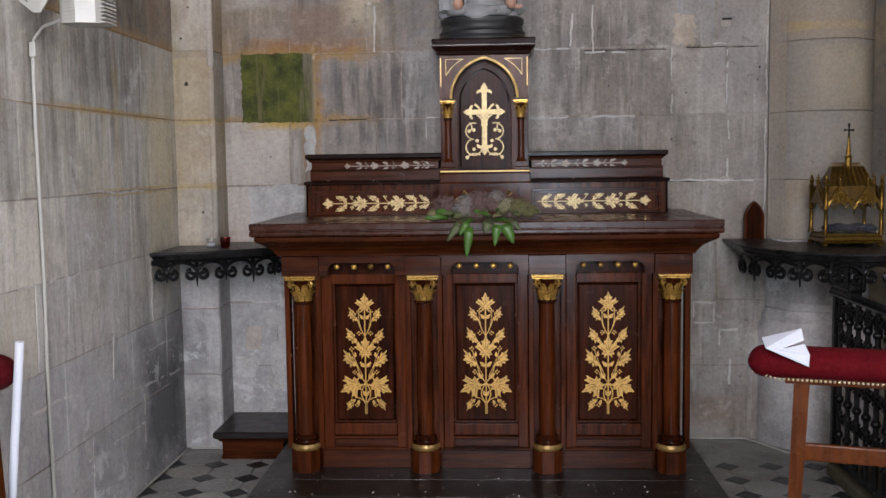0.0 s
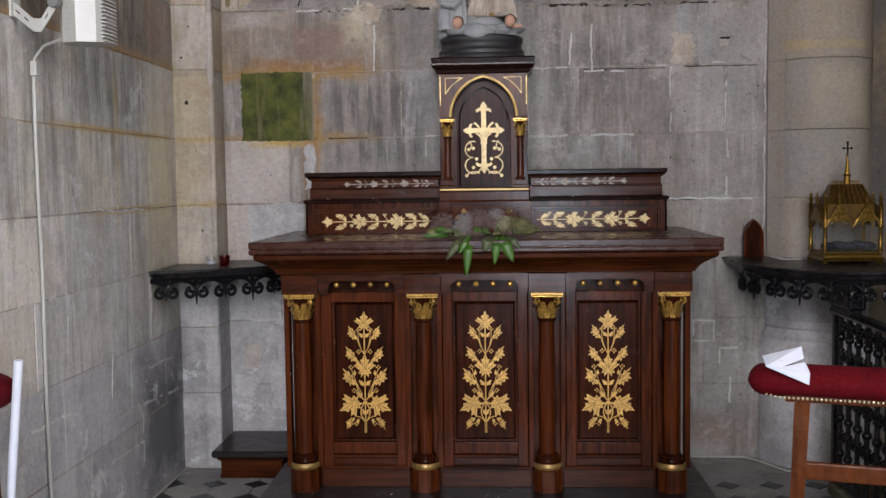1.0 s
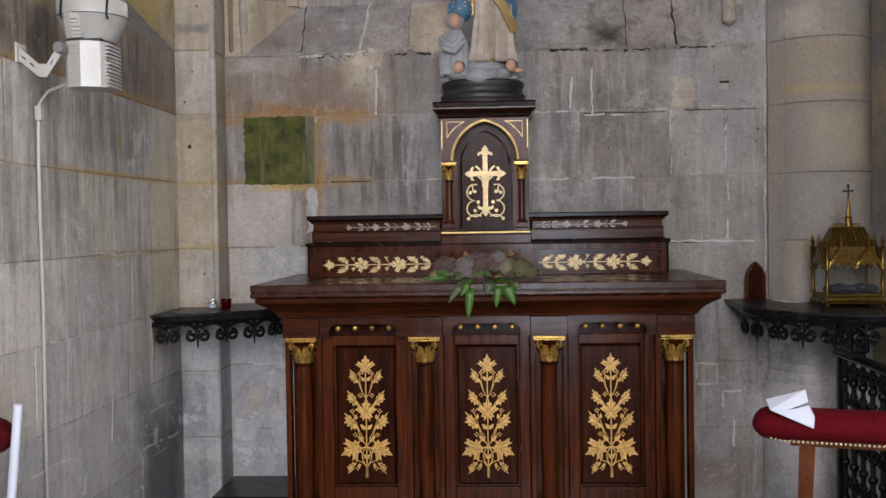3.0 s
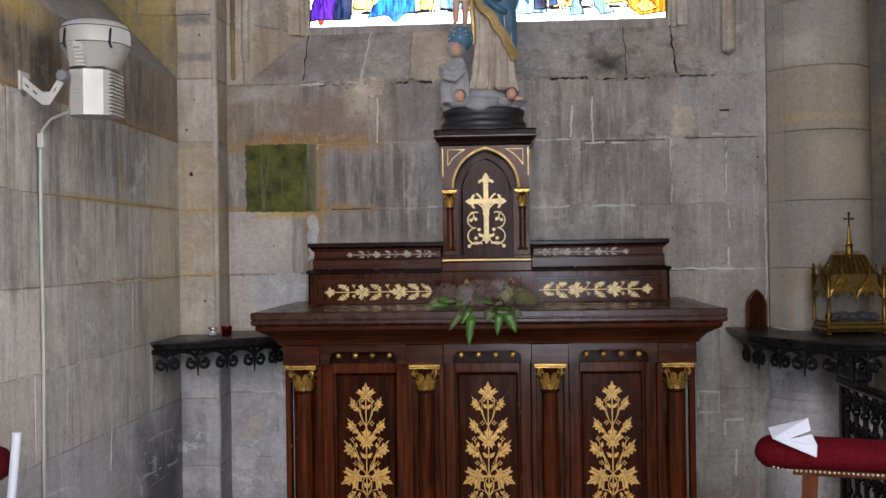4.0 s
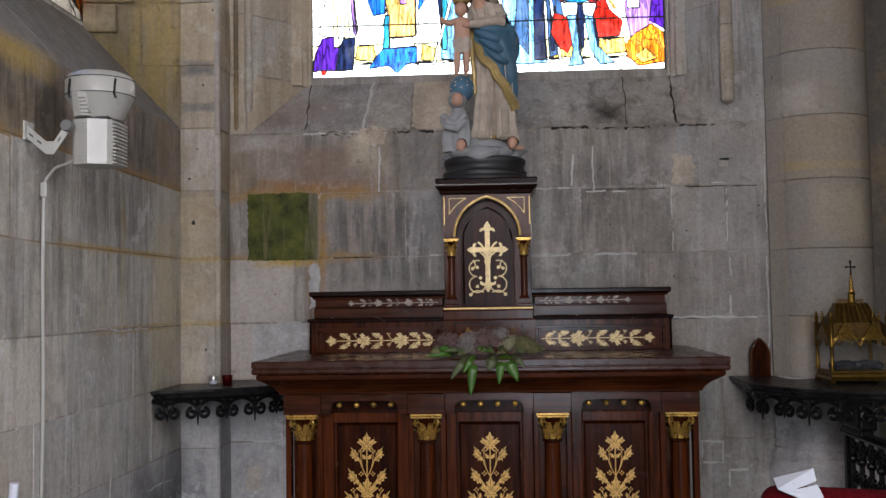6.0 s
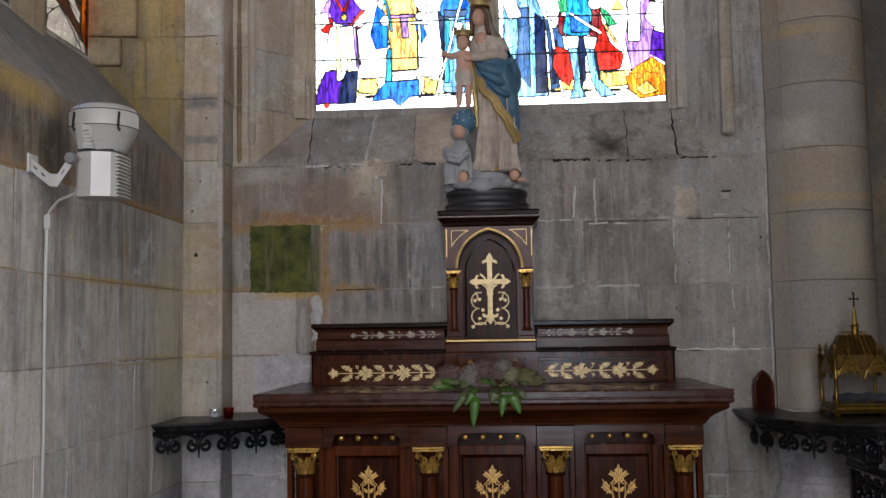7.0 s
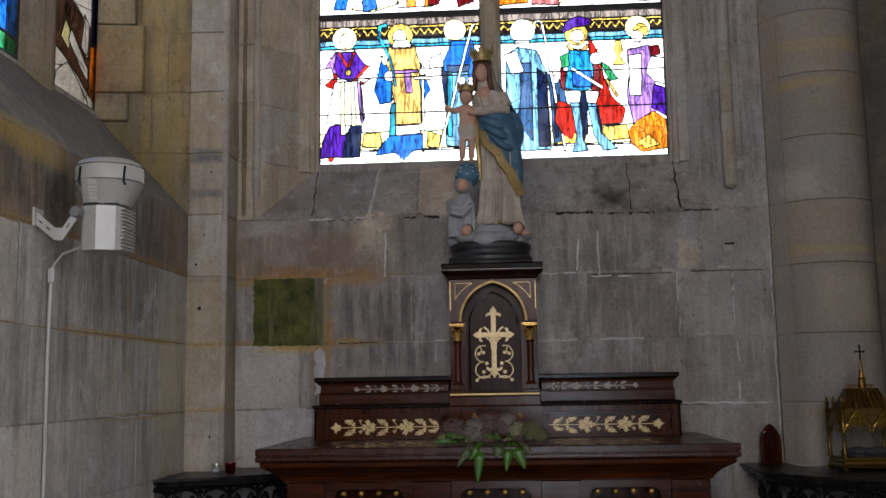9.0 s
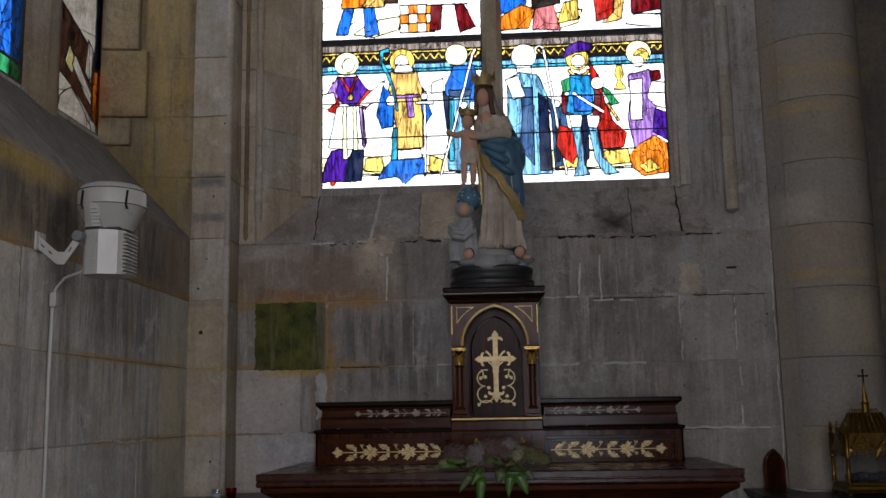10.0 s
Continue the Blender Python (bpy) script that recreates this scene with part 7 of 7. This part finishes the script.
box(bm, 1.535, 1.59, 0.16, 0.4, 0.835, 0.862, 0.006)
part("bracket", bm, IRON, right_console, "black iron bracket")


def votive(name, label, x, y, z, r, h, mat, category):
    ob = thing(name, label, category, at=(x, y, z))
    bm = bmesh.new()
    lathe(bm, [(r * 0.7, 0.0), (r * 0.8, 0.003), (r, h), (r * 0.9, h), (r * 0.7, 0.008), (0.001, 0.008)], 0, 0, 24)
    cup = part("cup", bm, mat, ob, smooth=True)
    bm = bmesh.new()
    lathe(bm, [(r * 0.62, 0.009), (r * 0.66, h * 0.5), (0.002, h * 0.5)], 0, 0, 16)
    part("wax", bm, PAPER if name == "votive_glass" else RED, ob)
    return ob


def glassy(name, colour, rough=0.05):
    """Thin clear or tinted glass."""
    m_, n_, l_, p_ = nodes_of(name)
    n_.remove(p_)
    clear_ = n_.new("ShaderNodeBsdfTransparent")
    clear_.inputs[0].default_value = (*colour, 1)
    gloss_ = socket(n_, l_, "ShaderNodeBsdfGlossy", {"Roughness": rough, "Color": (0.9, 0.9, 0.9, 1)})
    both_ = n_.new("ShaderNodeMixShader")
    both_.inputs[0].default_value = 0.07
    l_.new(clear_.outputs[0], both_.inputs[1])
    l_.new(gloss_.outputs[0], both_.inputs[2])
    l_.new(both_.outputs[0], n_["Material Output"].inputs[0])
    return m_


CLEAR = glassy("clear_glass", (0.95, 0.96, 0.97))
RED_GLASS = glassy("red_glass", (0.66, 0.05, 0.06))
votive("votive_glass", "small clear glass votive cup on the marble shelf", -1.32, 0.62, 1.036, 0.028, 0.045, CLEAR, "candle holder")
votive("red_votive_glass", "small dark red glass votive cup", -1.252, 0.62, 1.036, 0.026, 0.05, RED_GLASS, "candle holder")

plaque = thing("wooden_plaque", "small pointed-arch wooden plaque standing on the shelf", "plaque", at=(1.325, 0.93, 1.03))
bm = bmesh.new()
outline = [(1.278, 1.03), (1.374, 1.03)] + [(1.326 - x, z) for x, z in pointed(0.048, 1.13, 0.09)]
slab(bm, outline, 0.9, 0.93)
apart("board", bm, WOOD_PANEL, plaque)
bm = bmesh.new()
tube(bm, [(1.282, 0.9, 1.034)] + [(1.326 + x, 0.9, z) for x, z in pointed(0.044, 1.13, 0.084)] + [(1.37, 0.9, 1.034)], 0.005, 6)
apart("rim", bm, WOOD, plaque)

# ---------------------------------------------------------------- reliquary
rel = thing("reliquary", "gilt Gothic reliquary shrine with glass sides and a spire", "reliquary", at=(1.67, 0.56, 1.03))
RX0, RX1, RY0, RY1 = 1.525, 1.768, 0.45, 0.655
bm = bmesh.new()
moulding(bm, [(1.045, 0.012), (1.052, 0.014), (1.06, 0.006), (1.072, 0.006), (1.08, 0.0), (1.086, 0.0)], RX0, RX1, RY0, RY1)
base_r = apart("base", bm, OLD_GILT, rel)
for x in (RX0, RX1):
    for y_ in (RY0, RY1):
        bm = bmesh.new()
        lathe(bm, [(0.008, 1.03), (0.014, 1.034), (0.015, 1.042), (0.009, 1.048)], x, y_, 12)
        apart("foot", bm, OLD_GILT, rel, smooth=True)
        bm = bmesh.new()
        lathe(bm, [(0.012, 1.084), (0.013, 1.095), (0.009, 1.1), (0.0085, 1.19), (0.013, 1.196), (0.013, 1.2), (0.01, 1.205), (0.01, 1.29), (0.014, 1.296), (0.006, 1.305), (0.009, 1.315), (0.011, 1.322), (0.006, 1.332), (0.008, 1.338), (0.002, 1.352)], x, y_, 10)
        apart("corner_pinnacle", bm, OLD_GILT, rel, smooth=True)
bm = bmesh.new()
box(bm, RX0 + 0.004, RX1 - 0.004, RY0 + 0.004, RY0 + 0.007, 1.086, 1.21)
box(bm, RX0 + 0.004, RX0 + 0.007, RY0 + 0.01, RY1 - 0.01, 1.086, 1.21)
apart("glass", bm, CLEAR, rel)
bm = bmesh.new()
for k in range(5):
    ball(bm, (RX0 + 0.05 + 0.044 * k, 0.555, 1.105 + 0.006 * (k % 2)), 0.034, 10, 6, 0, 1.0, 1.3, 0.6)
apart("cushion", bm, plain("faded_cloth", (0.035, 0.037, 0.05), 0.8, 0.0, 0.5, 60, 0.2), rel, "faded blue-grey cloth cushion")


def tracery(p0, d, w, name, host):
    """A cusped gable of pierced Gothic tracery, w wide."""
    bm = bmesh.new()
    def at(s, z):
        return Vector(p0) + Vector(d) * s + Vector((0, 0, z))
    r = 0.0045
    tube(bm, [at(0, 1.2), at(w * 0.5, 1.305), at(w, 1.2)], r, 6)
    tube(bm, [at(w * 0.5 + x, z) for x, z in pointed(w * 0.46, 1.2, w * 0.5)], r, 6)
    tube(bm, [at(0, 1.2), at(w * 0.14, 1.216), at(w * 0.27, 1.198), at(w * 0.38, 1.226), at(w * 0.5, 1.235), at(w * 0.62, 1.226), at(w * 0.73, 1.198), at(w * 0.86, 1.216), at(w, 1.2)], r * 0.9, 6)
    for c, q in (((0.5, 1.27), 0.012), ((0.28, 1.238), 0.009), ((0.72, 1.238), 0.009), ((0.5, 1.245), 0.007)):
        tube(bm, [at(w * c[0] + q * math.cos(a * math.pi / 6), c[1] + q * math.sin(a * math.pi / 6)) for a in range(13)], r * 0.7, 6)
    tube(bm, [at(0, 1.2), at(0, 1.172)], r * 1.2, 6, taper=lambda t: 1 - 0.7 * t)
    tube(bm, [at(w, 1.2), at(w, 1.172)], r * 1.2, 6, taper=lambda t: 1 - 0.7 * t)
    ball(bm, at(w * 0.5, 1.312), 0.008, 8, 6)
    tube(bm, [at(w * 0.5, 1.305), at(w * 0.5, 1.352)], r, 6, taper=lambda t: 1 - 0.6 * t)
    for z_, q_ in ((1.322, 0.0105), (1.338, 0.0085), (1.35, 0.0045)):
        ball(bm, at(w * 0.5, z_), q_, 8, 6, 0, 1, 1, 0.55)
    for f_ in (0.16, 0.33, 0.67, 0.84):
        ball(bm, at(w * f_, 1.205 + 0.105 * min(f_, 1 - f_) * 2), 0.0058, 6, 4)
    back_n = Vector((-Vector(d).y, Vector(d).x, 0)) * 0.0035
    tri = [at(w * 0.06, 1.222), at(w * 0.94, 1.222), at(w * 0.5, 1.3)]
    loft(bm, [[v + back_n for v in tri], [v + back_n * 1.6 for v in tri]])
    apart(name, bm, OLD_GILT, host)


half_w = (RX1 - RX0) / 2
for k in range(2):
    tracery((RX0 + half_w * k, RY0 - 0.004, 0), (1, 0, 0), half_w, "gable", rel)
tracery((RX0 - 0.004, RY0, 0), (0, 1, 0), RY1 - RY0, "gable", rel)
tracery((RX1 + 0.004, RY0, 0), (0, 1, 0), RY1 - RY0, "gable", rel)
bm = bmesh.new()
loft(bm, [rect(RX0 + 0.014, RX1 - 0.014, RY0 + 0.022, RY1 - 0.022, 1.225), rect(RX0 + 0.02, RX1 - 0.02, RY0 + 0.03, RY1 - 0.03, 1.3), rect(RX0 + 0.05, RX1 - 0.05, RY0 + 0.085, RY1 - 0.085, 1.388)])
roof = apart("roof", bm, plain("tarnished_gilt", (0.13, 0.07, 0.014), 0.36, 0.8, 0.7, 60, 0.4, 0.2), rel, "tarnished gilt pitched roof")
for k in range(9):
    bm = bmesh.new()
    f = k / 8
    tube(bm, [(RX0 + 0.022 + (RX1 - RX0 - 0.044) * f, RY0 + 0.03, 1.3), (RX0 + 0.052 + (RX1 - RX0 - 0.104) * f, RY0 + 0.085, 1.388)], 0.0022, 5)
    part("rib", bm, OLD_GILT, roof)
for k in range(12):
    bm = bmesh.new()
    x = RX0 + 0.066 + k * (RX1 - RX0 - 0.132) / 11
    tube(bm, [(x + 0.007 * math.cos(a * math.pi / 5), 0.555, 1.395 + 0.009 * math.sin(a * math.pi / 5)) for a in range(11)], 0.0022, 5)
    apart("crest", bm, OLD_GILT, rel)
MX = (RX0 + RX1) / 2 + 0.005
bm = bmesh.new()
lathe(bm, [(0.018, 1.33), (0.018, 1.38), (0.022, 1.386), (0.016, 1.39), (0.016, 1.425), (0.021, 1.43), (0.013, 1.436), (0.003, 1.515), (0.007, 1.52), (0.003, 1.526)], MX, 0.545, 8)
for k in range(7):
    for a in range(4):
        q = 0.013 - 0.0014 * k
        ball(bm, (MX + q * math.cos(a * math.pi / 2 + 0.4), 0.545 + q * math.sin(a * math.pi / 2 + 0.4), 1.442 + 0.0105 * k), 0.0028, 6, 4)
spire = apart("spire", bm, OLD_GILT, rel)
bm = bmesh.new()
box(bm, MX - 0.003, MX + 0.003, 0.542, 0.548, 1.52, 1.575)
box(bm, MX - 0.018, MX + 0.018, 0.542, 0.548, 1.548, 1.554)
for dx, dz in ((-0.018, 1.551), (0.018, 1.551), (0, 1.577)):
    ball(bm, (MX + dx, 0.545, dz), 0.006, 8, 6)
apart("cross", bm, IRON, rel, "small dark metal cross")

# ---------------------------------------------------------------- iron rail
rail = thing("iron_railing", "black ornate wrought-iron railing beside the shelf", "railing")
GX = 1.565
KERB_X = 1.53
bm = bmesh.new()
loft(bm, [[(GX + a, y_, 0.83 + b) for a, b in ((-0.024, -0.012), (0.024, -0.012), (0.03, 0.0), (0.022, 0.014), (-0.022, 0.014), (-0.03, 0.0))] for y_ in (0.42, -1.7)])
part("top_rail", bm, IRON, rail)
bm = bmesh.new()
box(bm, GX - 0.012, GX + 0.012, -1.7, 0.42, 0.075, 0.095)
part("bottom_rail", bm, IRON, rail)
bm = bmesh.new()
box(bm, GX - 0.016, GX + 0.016, 0.38, 0.412, 0.0, 0.82, 0.003)
part("post", bm, IRON, rail)
kerb = thing("railing_kerb", "low dark mossy stone kerb under the iron railing", "kerb")
for k in range(4):
    bm = bmesh.new()
    box(bm, KERB_X, 2.28, 0.4 - 0.52 * (k + 1) + 0.002, 0.4 - 0.52 * k - 0.002, 0.0, 0.055, 0.012)
    part("kerb_stone", bm, STONE_KERB, kerb)
for k in range(19):
    y0 = 0.345 - k * 0.107
    bm = bmesh.new()
    tube(bm, [(GX, y0, 0.09), (GX, y0, 0.82)], 0.011, 6)
    for zc in (0.2, 0.36, 0.56, 0.72):
        ball(bm, (GX, y0, zc), 0.021, 8, 6)
    part("baluster", bm, IRON, rail, smooth=True)
    for zc, fl in ((0.28, 1), (0.46, -1), (0.64, 1), (0.77, -1)):
        bm = bmesh.new()
        for s in (-1, 1):
            tube(bm, spiral((GX, y0 - 0.0535 + s * 0.022, zc), (0, s, 0), 0.027, 1.3, math.pi / 2 * fl, -fl), 0.009, 5)
        part("scroll", bm, IRON, rail, smooth=True)

# ---------------------------------------------------------------- kneelers
def kneeler(name, label, at, turn, length):
    """A prayer chair: padded velvet armrest on legs with rails; its length runs along its own x."""
    ob = thing(name, label, "kneeler", group="kneelers", at=at)
    ob.rotation_euler = (0, 0, radians(turn))
    h, w = 0.84, 0.07
    rings = []
    n = 20
    ends = (0.0, 0.003, 0.01, 0.02, 0.034, 0.055)
    for x in list(ends) + [0.055 + (length - 0.11) * k / 8 for k in range(1, 8)] + [length - v for v in reversed(ends)]:
        near = min(x, length - x, 0.055)
        e = max(0.12, math.sqrt(max(0.0, 1 - (1 - near / 0.055) ** 2)))
        rings.append([(x, w * (0.45 + 0.55 * e) * math.cos(2 * math.pi * k / n), h - 0.044 + (0.052 if math.sin(2 * math.pi * k / n) > 0 else 0.05) * e * math.sin(2 * math.pi * k / n)) for k in range(n)])
    bm = bmesh.new()
    loft(bm, rings)
    pad = part("armrest_pad", bm, RED, ob, "red velvet padded armrest", smooth=True)
    bm = bmesh.new()
    box(bm, 0.11, length - 0.08, -0.042, 0.042, h - 0.104, h - 0.084, 0.004)
    part("armrest_board", bm, WOOD_CHAIR, ob)
    count = int(length / 0.0135)
    nail_mesh = None
    for k in range(count):
        if nail_mesh is None:
            bm = bmesh.new()
            ball(bm, (0, 0, 0), 0.0042, 8, 6, 0, 1, 0.6, 1)
            nail_mesh = mesh_of("nail", bm, NAIL, True)
        nail = new("nail", nail_mesh)
        nail.parent = pad
        f_ = k / (count - 1)
        nail.location = (0.016 + f_ * (length - 0.032), -0.05 + 0.022 * max(0, 1 - f_ * 14), h - 0.089 + 0.016 * max(0, 1 - f_ * 9))
    for x, lean in ((0.16, -0.03), (length - 0.12, 0.03)):
        for s in (-1, 1):
            bm = bmesh.new()
            loft(bm, [[(x + lean * (1 - f) + a * q, s * 0.03 + s * 0.03 * (1 - f) + b * q, (h - 0.1) * f) for a, b in ((-1, -1), (1, -1), (1, 1), (-1, 1))] for f, q in ((0, 0.015), (0.5, 0.02), (1, 0.023))])
            part("leg", bm, WOOD_CHAIR, ob)
    bm = bmesh.new()
    box(bm, 0.16, length - 0.1, -0.052, -0.03, 0.5, 0.555, 0.006)
    part("stretcher", bm, WOOD_CHAIR, ob)
    bm = bmesh.new()
    box(bm, 0.13, length - 0.08, -0.055, -0.03, 0.2, 0.24, 0.006)
    part("low_stretcher", bm, WOOD_CHAIR, ob)
    return ob


NAIL = plain("brass_nail", (0.7, 0.58, 0.36), 0.3, 0.8, 0.2)
kneel = kneeler("kneeler", "wooden prayer chair with a red velvet nailed armrest", (0.845, -0.93, 0), -17, 0.72)
kneel_2 = kneeler("kneeler", "wooden prayer chair with red velvet armrest beside a white pole", (-1.395, -1.27, 0.035), -93, 0.72)
kneel_2.location.z = 0.0
kneel_2.scale = (1, 1, 1.06)
pole = thing("white_pole", "white plastic pole leaning against a prayer chair", "pole")
bm = bmesh.new()
tube(bm, [(-1.418, -1.31, 0.0), (-1.303, -1.35, 0.934), (-1.3027, -1.3502, 0.938)], 0.0125, 16)
part("tube", bm, PAPER, pole, smooth=True)

leaflet = thing("leaflet", "folded white paper leaflet lying open on the red armrest", "paper", at=(0.93, -0.95, 0.84))
bm = bmesh.new()
TL, TR, RM, PK, BL = (0.876, -0.965, 0.872), (0.996, -0.97, 0.902), (0.994, -1.0, 0.87), (0.914, -1.03, 0.848), (0.872, -1.03, 0.852)
RM2, RB, LB = (0.988, -1.03, 0.864), (0.995, -1.06, 0.836), (0.986, -1.08, 0.805)
for ring in ((TL, BL, PK, RM, TR), (PK, BL, LB, RB, RM2)):
    q = [Vector(v) for v in ring]
    nrm = (q[1] - q[0]).cross(q[2] - q[0]).normalized() * 0.0012
    loft(bm, [[v - nrm for v in q], [v + nrm for v in q]])
apart("sheet", bm, PAPER, leaflet)
for k in range(3):
    bm = bmesh.new()
    o = Vector((0.895 + 0.012 * k, -1.01 + 0.008 * k, 0.861 + 0.004 * k))
    loft(bm, [[o + Vector((0, -0.002, 0)), o + Vector((0.03, -0.004, 0.004)), o + Vector((0.03, -0.004, 0.0055)), o + Vector((0, -0.002, 0.0015))], [o + Vector((0, 0.0, 0)), o + Vector((0.03, 0.0, 0.004)), o + Vector((0.03, 0.0, 0.0055)), o + Vector((0, 0.0, 0.0015))]])
    apart("text_bar", bm, IRON, leaflet)

# ---------------------------------------------------------------- bouquet
rng = random.Random(42)
bouquet = thing("bouquet", "dried mauve hydrangea heads with green leaves lying on the altar", "bouquet", at=(0, 0.1, 1.184))


def petal_mat(name, c):
    return plain(name, c, 0.7, 0.0, 0.5, 120, 0.0, 0.55)


MAUVE, GREYISH, OLIVE, PALE = petal_mat("petal_mauve", (0.125, 0.075, 0.066)), petal_mat("petal_grey", (0.2, 0.17, 0.155)), petal_mat("petal_olive", (0.13, 0.12, 0.045)), petal_mat("petal_pale", (0.24, 0.22, 0.13))
GREEN = plain("leaf_green", (0.05, 0.125, 0.013), 0.38, 0.0, 0.4, 40, 0.0, 0.5)
DULL = plain("leaf_dull", (0.07, 0.085, 0.03), 0.6, 0.0, 0.5, 40, 0.0, 0.5)


def flower_head(x, y, z, r, mat, n):
    bm = bmesh.new()
    for _ in range(n):
        a, b = rng.uniform(0, 2 * math.pi), rng.uniform(-0.35, 1.0)
        d = Vector((math.cos(a) * math.sqrt(1 - b * b), math.sin(a) * math.sqrt(1 - b * b), b))
        c = Vector((x, y, z)) + Vector((d.x * r, d.y * r * 0.8, d.z * r * 0.8)) * rng.uniform(0.72, 1.06)
        u = d.cross(Vector((rng.uniform(-1, 1), rng.uniform(-1, 1), 0.3))).normalized()
        v = d.cross(u)
        q = r * rng.uniform(0.1, 0.17)
        mid_v = bm.verts.new(c)
        ring = [bm.verts.new(c + (u * math.cos(k * math.pi / 4) + v * math.sin(k * math.pi / 4)) * q * (1.0 if k % 2 else 0.45) + d * q * 0.3) for k in range(8)]
        for k in range(8):
            bm.faces.new((mid_v, ring[k], ring[(k + 1) % 8]))
    ball(bm, (x, y, z), r * 0.7, 10, 6, 0, 1, 0.8, 0.8)
    apart("flower_head", bm, mat, bouquet)


for x, z, r, mat in ((-0.165, 1.245, 0.052, MAUVE), (-0.195, 1.215, 0.035, OLIVE), (-0.085, 1.225, 0.046, GREYISH), (-0.075, 1.262, 0.036, GREYISH), (-0.02, 1.262, 0.055, MAUVE), (0.035, 1.25, 0.05, MAUVE), (0.052, 1.28, 0.036, GREYISH), (0.09, 1.24, 0.044, PALE),
                     (0.15, 1.235, 0.044, OLIVE), (0.185, 1.22, 0.036, OLIVE), (0.12, 1.215, 0.036, MAUVE), (-0.13, 1.21, 0.034, OLIVE), (-0.03, 1.215, 0.04, MAUVE)):
    flower_head(x, 0.085 + rng.uniform(-0.03, 0.03), z, r * 1.15, mat, 260)


def blade(pts, w, mat, name="leaf"):
    """A folded leaf blade along points, with a raised midrib line."""
    bm = bmesh.new()
    pts = [Vector(p) for p in pts]
    rows = []
    m_ = len(pts) - 1
    for i, p in enumerate(pts):
        t = i / m_
        d = (pts[min(i + 1, m_)] - pts[max(i - 1, 0)]).normalized()
        side = d.cross(Vector((0, -1, 0.25))).normalized()
        q = w * math.sin(math.pi * min(0.985, 0.06 + t * 0.93)) ** 0.75
        up = side.cross(d) * q * 0.1
        rows.append([bm.verts.new(p - side * q - up), bm.verts.new(p), bm.verts.new(p + side * q - up)])
    for a, b in zip(rows, rows[1:]):
        for k in (0, 1):
            bm.faces.new((a[k], a[k + 1], b[k + 1], b[k]))
    ob = apart(name, bm, mat, bouquet, smooth=True)
    sol = ob.modifiers.new("thickness", "SOLIDIFY")
    sol.thickness = 0.001
    sol.offset = 0


def fall(x0, x1, z1, y1=-0.022, n=9):
    return [(x0 + (x1 - x0) * t, 0.05 + (y1 - 0.05) * min(1, t * 2.2), 1.2 + (z1 - 1.2) * t ** 1.3) for t in [i / n for i in range(n + 1)]]


blade(fall(-0.055, -0.07, 1.04), 0.019, GREEN)
blade(fall(-0.075, -0.15, 1.105), 0.015, DULL)
blade(fall(-0.05, -0.1, 1.13), 0.013, GREEN)
blade(fall(0.06, 0.046, 1.085), 0.018, GREEN)
blade(fall(0.07, 0.122, 1.095), 0.023, GREEN)
blade(fall(0.03, 0.005, 1.14), 0.024, DULL)
blade(fall(0.1, 0.15, 1.15), 0.013, DULL)
blade([(-0.15, 0.04, 1.2), (-0.18, 0.03, 1.212), (-0.21, 0.025, 1.21), (-0.245, 0.02, 1.2)], 0.018, GREEN)
for k in range(34):
    x = rng.uniform(-0.2, 0.21)
    a = rng.uniform(-1.2, 1.2)
    q = rng.uniform(0.03, 0.065)
    z, y_ = 1.2 + rng.uniform(0, 0.03), rng.uniform(0.02, 0.12)
    blade([(x + q * t * math.sin(a), y_ - q * 0.5 * t, z + q * (0.5 * t - 0.55 * t * t) * math.cos(a * 0.7)) for t in (0, 0.25, 0.5, 0.75, 1.0)], rng.uniform(0.008, 0.016), rng.choice((DULL, DULL, OLIVE, GREEN)))
for x in (-0.108, 0.1):
    for k in range(4):
        gold_leaf(lowbox, x + 0.012 * math.cos(k * 1.57), 0.5565, 1.272 + 0.012 * math.sin(k * 1.57), 0.026, k * 1.57, lobes=3)
